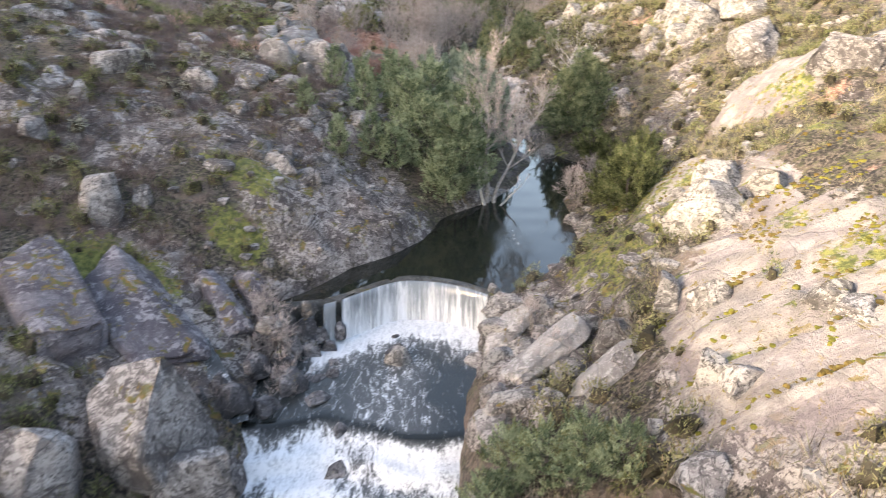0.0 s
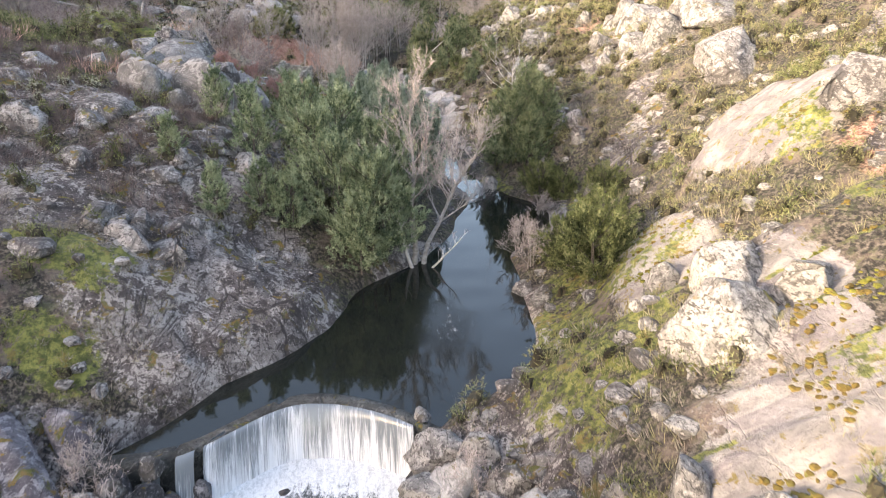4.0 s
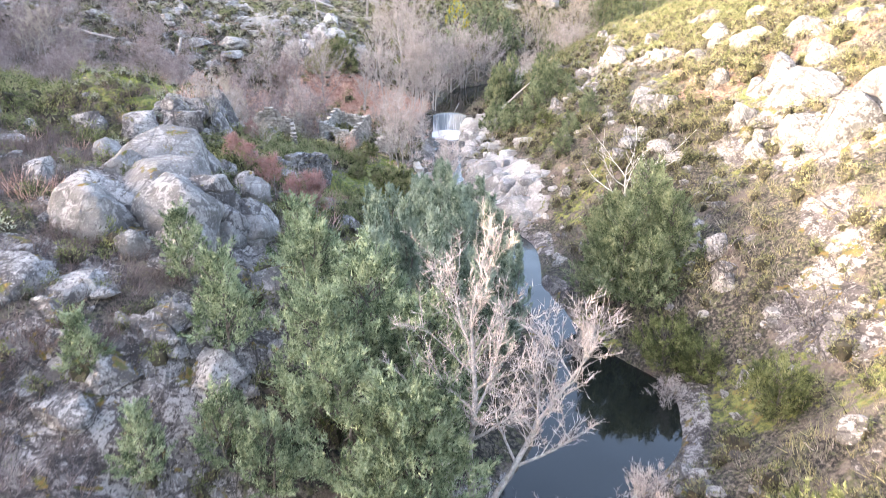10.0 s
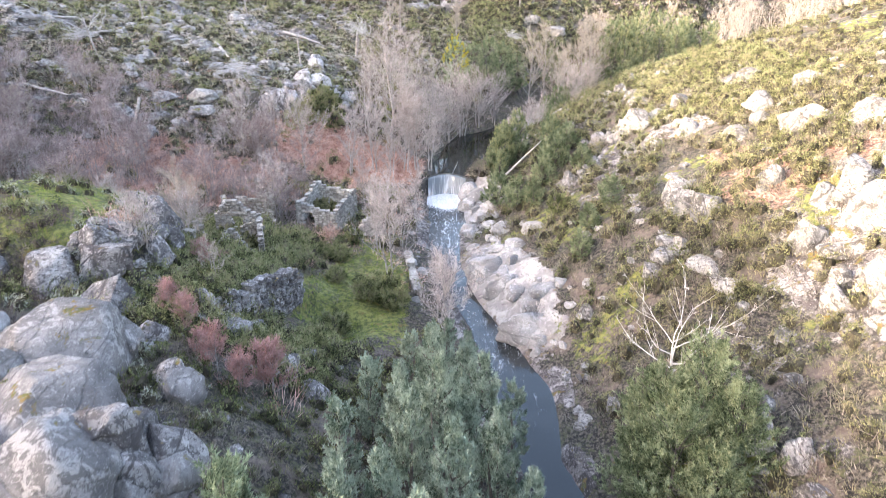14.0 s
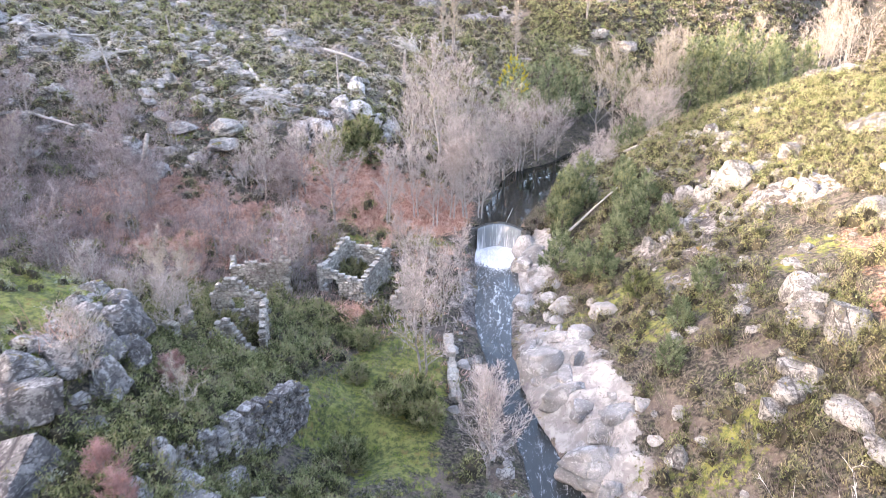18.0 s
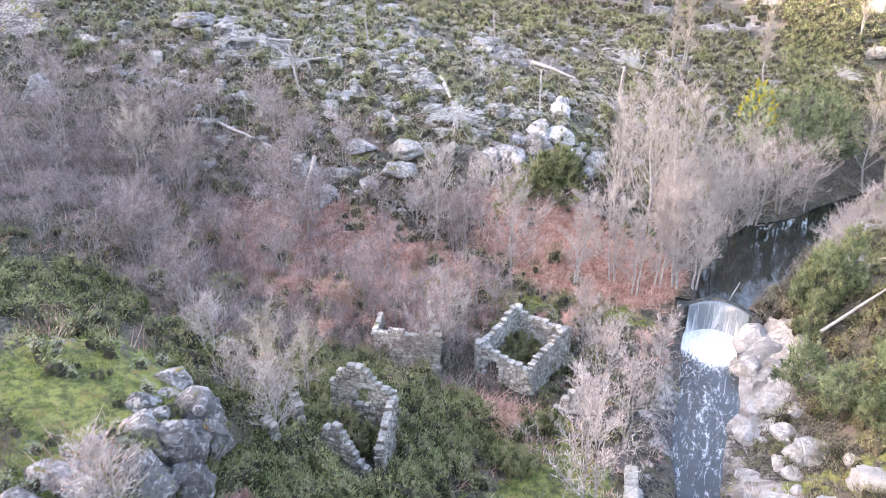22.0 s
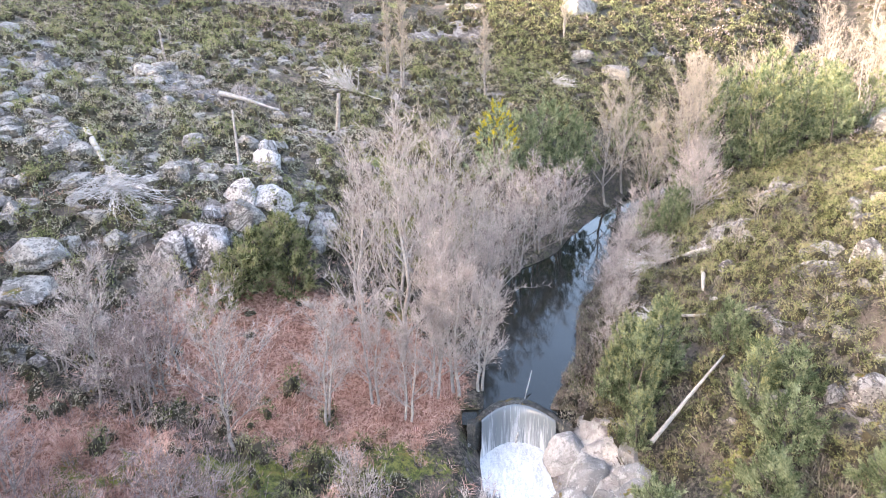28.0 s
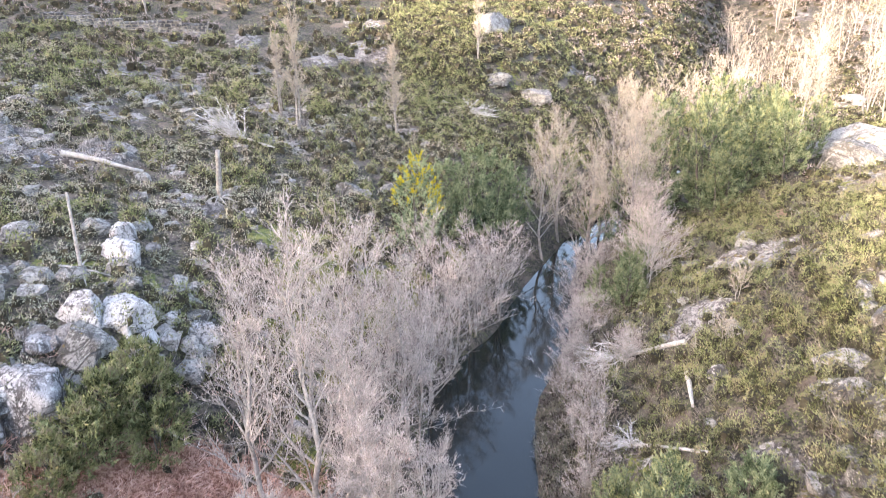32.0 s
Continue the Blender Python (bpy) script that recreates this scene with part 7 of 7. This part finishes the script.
scatter("broom_bush", "dense green bushes round the ruins", "shrubs", GREENHEATH, x, y, rng.uniform(1.0, 2.2, len(x)), MOUND_SHAPES)
x, y = candidates(3900, -68, 12, 118, 190, lambda x, y: (1 - .95 * bracken_mask(x, y)) * step01(bank_left(y) - x, 3, 8) * (1 - .85 * bare_rock(x, y)) * (.4 + .5 * fbm(x, y, 9, 3, 405)))
scatter("broom_bush", "dark rounded bushes on the far hillside", "shrubs", GREENHEATH, x, y, rng.uniform(.9, 2.2, len(x)), MOUND_SHAPES)

x, y = candidates(3000, -20, -4, 73, 99, lambda x, y: step01(bank_left(y) - x, 3, 6) * (1 - step01(green_mask(x, y), .12, .4) * step01(x, -13, -9)) * (1 - step01(green_mask(x, y), .2, .4) * step01(-x, 15, 16)) * (1 - near_ruins(x, y)) * (1 - .9 * rock_mask(x, y)) * (.55 + .5 * fbm(x, y, 5, 3, 407)))
scatter("heath_bush", "waist-high green heath filling the old terraces", "shrubs", GREENHEATH, x, y, rng.uniform(.9, 1.7, len(x)), MOUND_SHAPES)
x, y = candidates(3000, 30, 190, 175, 345, lambda x, y: .8 * np.ones_like(x))
scatter("thicket", "tan leafless scrub in the distant valley", "shrubs", TWIG_MAUVE, x, y, rng.uniform(1.4, 3.0, len(x)), COARSE_SHAPES)
x, y = candidates(1800, -70, 190, 180, 345, lambda x, y: step01(fbm(x, y, 20, 3, 409), -.2, .2))
scatter("broom", "olive scrub in the distant valley", "shrubs", GREENHEATH, x, y, rng.uniform(1.4, 3.0, len(x)), COARSE_SHAPES)

x, y = candidates(2800, 4, 60, 165, 222, lambda x, y: step01(height(x, y), 5, 8) * (.8 + .3 * fbm(x, y, 10, 3, 411)))
scatter("broom", "dark green scrub on the slope above the upper bend", "shrubs", GREENHEATH, x, y, rng.uniform(1.0, 2.2, len(x)), FAR_SHAPES)

# leafless thicket under the hillside
x, y = candidates(2100, -66, -9, 95, 124, lambda x, y: (.35 + .65 * step01(fbm(x, y, 8, 3, 411), -.35, .2)) * (1 - near_ruins(x, y)) * (1 - .6 * step01(y, 117, 121)) * (1 - .75 * step01(bracken_mask(x, y), .2, .6) * step01(y, 112, 114)) * step01(-x, 9, 15))
scatter("thicket", "grey-brown leafless thicket below the hillside", "shrubs", TWIG_MAUVE, x, y, rng.uniform(.6, 1.35, len(x)), THICKET_SHAPES)
x, y = candidates(700, -70, 10, 120, 175, lambda x, y: (1 - .95 * bracken_mask(x, y)) * step01(bank_left(y) - x, 3, 8) * step01(fbm(x, y, 9, 3, 413), .0, .3))
scatter("thicket", "pale dead scrub on the far hillside", "shrubs", TWIG, x, y, rng.uniform(.5, 1.0, len(x)), THICKET_SHAPES)
x, y = candidates(800, 2, 28, 86, 152, lambda x, y: step01(4.5 - (x - bank_right(y)), 0, 3) * step01(x - bank_right(y), 0, .6))
scatter("thicket", "brown leafless scrub along the stream bank", "shrubs", TWIG, x, y, rng.uniform(.5, 1.0, len(x)), THICKET_SHAPES)

x, y = candidates(3200, -42, -9, 34, 80, lambda x, y: step01(fbm(x, y, 7, 3, 417), -.25, .2))
scatter("thicket", "brown leafless scrub above the rock slabs", "shrubs", SCRUB, x, y, rng.uniform(.4, .85, len(x)), THICKET_SHAPES)

# loose stones
def pebble(seed):
    r = np.random.default_rng(seed)
    bm = bmesh.new()
    bmesh.ops.create_icosphere(bm, subdivisions=1, radius=.5)
    v = np.array([q.co[:] for q in bm.verts])
    v = np.sign(v) * np.abs(v) ** .75 * (1 + .18 * r.normal(size=(len(v), 1)))
    v[:, 2] *= .6
    f = [[q.index for q in p.verts] for p in bm.faces]
    bm.free()
    return v[np.array(f)].reshape(-1, 3), 0


def ledge_rock(seed):
    """A low angular rock, wider than high."""
    r = np.random.default_rng(seed)
    bm = bmesh.new()
    bmesh.ops.create_icosphere(bm, subdivisions=2, radius=.5)
    v = np.array([q.co[:] for q in bm.verts])
    v = np.sign(v) * np.abs(v) ** .62
    for _ in range(7):
        d = r.normal(size=3)
        d[2] = abs(d[2])
        d /= np.linalg.norm(d)
        v -= np.maximum(v @ d - r.uniform(.30, .48), 0)[:, None] * d
    v *= np.array([1.25, .8, .5]) * (1 + .05 * r.normal(size=(len(v), 1)))
    f = [[q.index for q in p.verts] for p in bm.faces]
    bm.free()
    return v[np.array(f)].reshape(-1, 3), 0


LEDGES = [ledge_rock(k) for k in range(6)]
PEBBLES = [pebble(k) for k in range(5)]
x, y = candidates(2200, -64, 6, 112, 176, lambda x, y: (1 - bracken_mask(x, y)) * step01(bank_left(y) - x, 5, 10) * step01(fbm(x * .35, y, 4.5, 3, 307), .12, .34) * (.35 + .65 * step01(-x, 20, 30)))
scatter("rock_ledges", "broken grey granite ledges stepping up the far hillside", "stones", ROCK_LEDGE, x, y, rng.uniform(.4, 1.9, len(x)), LEDGES)
LEDGE_MESHES = {}


def lay_rocks(label, mat, xs, ys, sizes):
    """Low rocks lying singly on the ground."""
    for k, (x, y, size) in enumerate(zip(xs, ys, sizes)):
        key = (mat.name, k % 6)
        if key not in LEDGE_MESHES:
            v = LEDGES[k % 6][0]
            LEDGE_MESHES[key] = mesh_of("rock", v, np.arange(len(v)).reshape(-1, 3), [mat], False)
        ob = new("rock", LEDGE_MESHES[key])
        r = random.Random(k)
        ob.matrix_world = pose(x, y, ground_at(x, y) + .03 * size, r.uniform(-9, 9), r.uniform(-9, 9), r.uniform(0, 360)) @ Matrix.Diagonal((size, size, size * r.uniform(.8, 1.5), 1))
        tagged(ob, label, "rock", group="loose rocks")


x, y = candidates(640, -34, 2, 40, 80, lambda x, y: step01(bank_left(y) - x, 4, 8) * step01(fbm(x * .5, y, 4.5, 3, 309), .05, .25))
lay_rocks("grey granite ledge breaking through the rocky slope", ROCK, x, y, rng.uniform(.6, 2.0, len(x)))
x, y = candidates(300, 8, 42, 40, 150, lambda x, y: step01(x - bank_right(y), 5, 9) * step01(fbm(x * .6, y, 5, 3, 311), .08, .28))
lay_rocks("pale granite breaking through the heath", ROCK_PALE, x, y, rng.uniform(.5, 1.9, len(x)))
x, y = candidates(60, -17.6, -14.6, 76, 86, lambda x, y: .8 * np.ones_like(x))
lay_rocks("pale lichened stone in the mossy rim of the knoll", ROCK_LEDGE, x, y, rng.uniform(.35, .9, len(x)))
x, y = candidates(90, 6.5, 13, 29, 49, lambda x, y: .6 * step01(x - bank_right(y), .3, 1))
lay_rocks("mossy stone on the green bank of the pool", ROCK, x, y, rng.uniform(.3, 1.0, len(x)))
x, y = candidates(430, -3, 12, 82, 118, lambda x, y: .8 * step01(4.5 - (x - bank_right(y)), 0, 1) * step01(x - bank_right(y), -.2, .3) + .12 * step01(1.5 - (bank_left(y) - x), 0, .5) * step01(bank_left(y) - x, -.2, .2), 1)
lay_rocks("pale angular stone beside the rapids", ROCK_WASHED, x, y, rng.uniform(.4, 1.5, len(x)))
x, y = candidates(1500, -32, 4, 12, 78, lambda x, y: step01(bank_left(y) - x, .5, 3) * (.3 + .7 * step01(fbm(x, y, 5, 3, 301), .0, .3)))
scatter("stones", "loose grey stones strewn over the rocky slope", "stones", ROCK, x, y, rng.uniform(.15, .75, len(x)) ** 1.3, PEBBLES)
x, y = candidates(2600, 3, 40, 10, 150, lambda x, y: step01(x - bank_right(y), .3, 2) * (.22 + .85 * step01(fbm(x, y, 6, 3, 303), .05, .3)))
scatter("stones", "loose pale stones among heather", "stones", ROCK_PALE, x, y, rng.uniform(.2, .95, len(x)) ** 1.3, PEBBLES)
x, y = candidates(2600, -62, 6, 116, 172, lambda x, y: (1 - bracken_mask(x, y)) * step01(bank_left(y) - x, 4, 9) * (.05 + .8 * step01(fbm(x * .6, y, 6, 3, 305), .0, .3)))
scatter("stones", "grey stones scattered over the far hillside", "stones", ROCK_PALE, x, y, rng.uniform(.35, 1.5, len(x)) ** 1.3, PEBBLES)
x, y = candidates(420, -3, 12, 74, 118, lambda x, y: step01(2.0 - np.maximum(bank_left(y) - x, x - bank_right(y)), 0, 1))
scatter("stones", "water-worn stones lining the stream", "stones", ROCK_PALE, x, y, rng.uniform(.25, .9, len(x)), PEBBLES)

# cushions of moss along the cracks of the pale slabs
for mat, wave in ((OCHRE, 65), (MOSS, 67)):
    x, y = candidates(26000, 7, 24, 11, 46, lambda x, y: slab_mask(x, y) * np.maximum(np.exp(-((bedding(x, y) - .9) / .09) ** 2) * step01(fbm(x, y, 3, 3, wave), -.05, .2), .5 * step01(fbm(x, y, 2.2, 3, wave + 9), .34, .46)), 1)
    scatter("moss", "cushions of moss along the seams of the pale rock slabs", "moss", mat, x, y, rng.uniform(.07, .24, len(x)), PEBBLES, sink=.01)
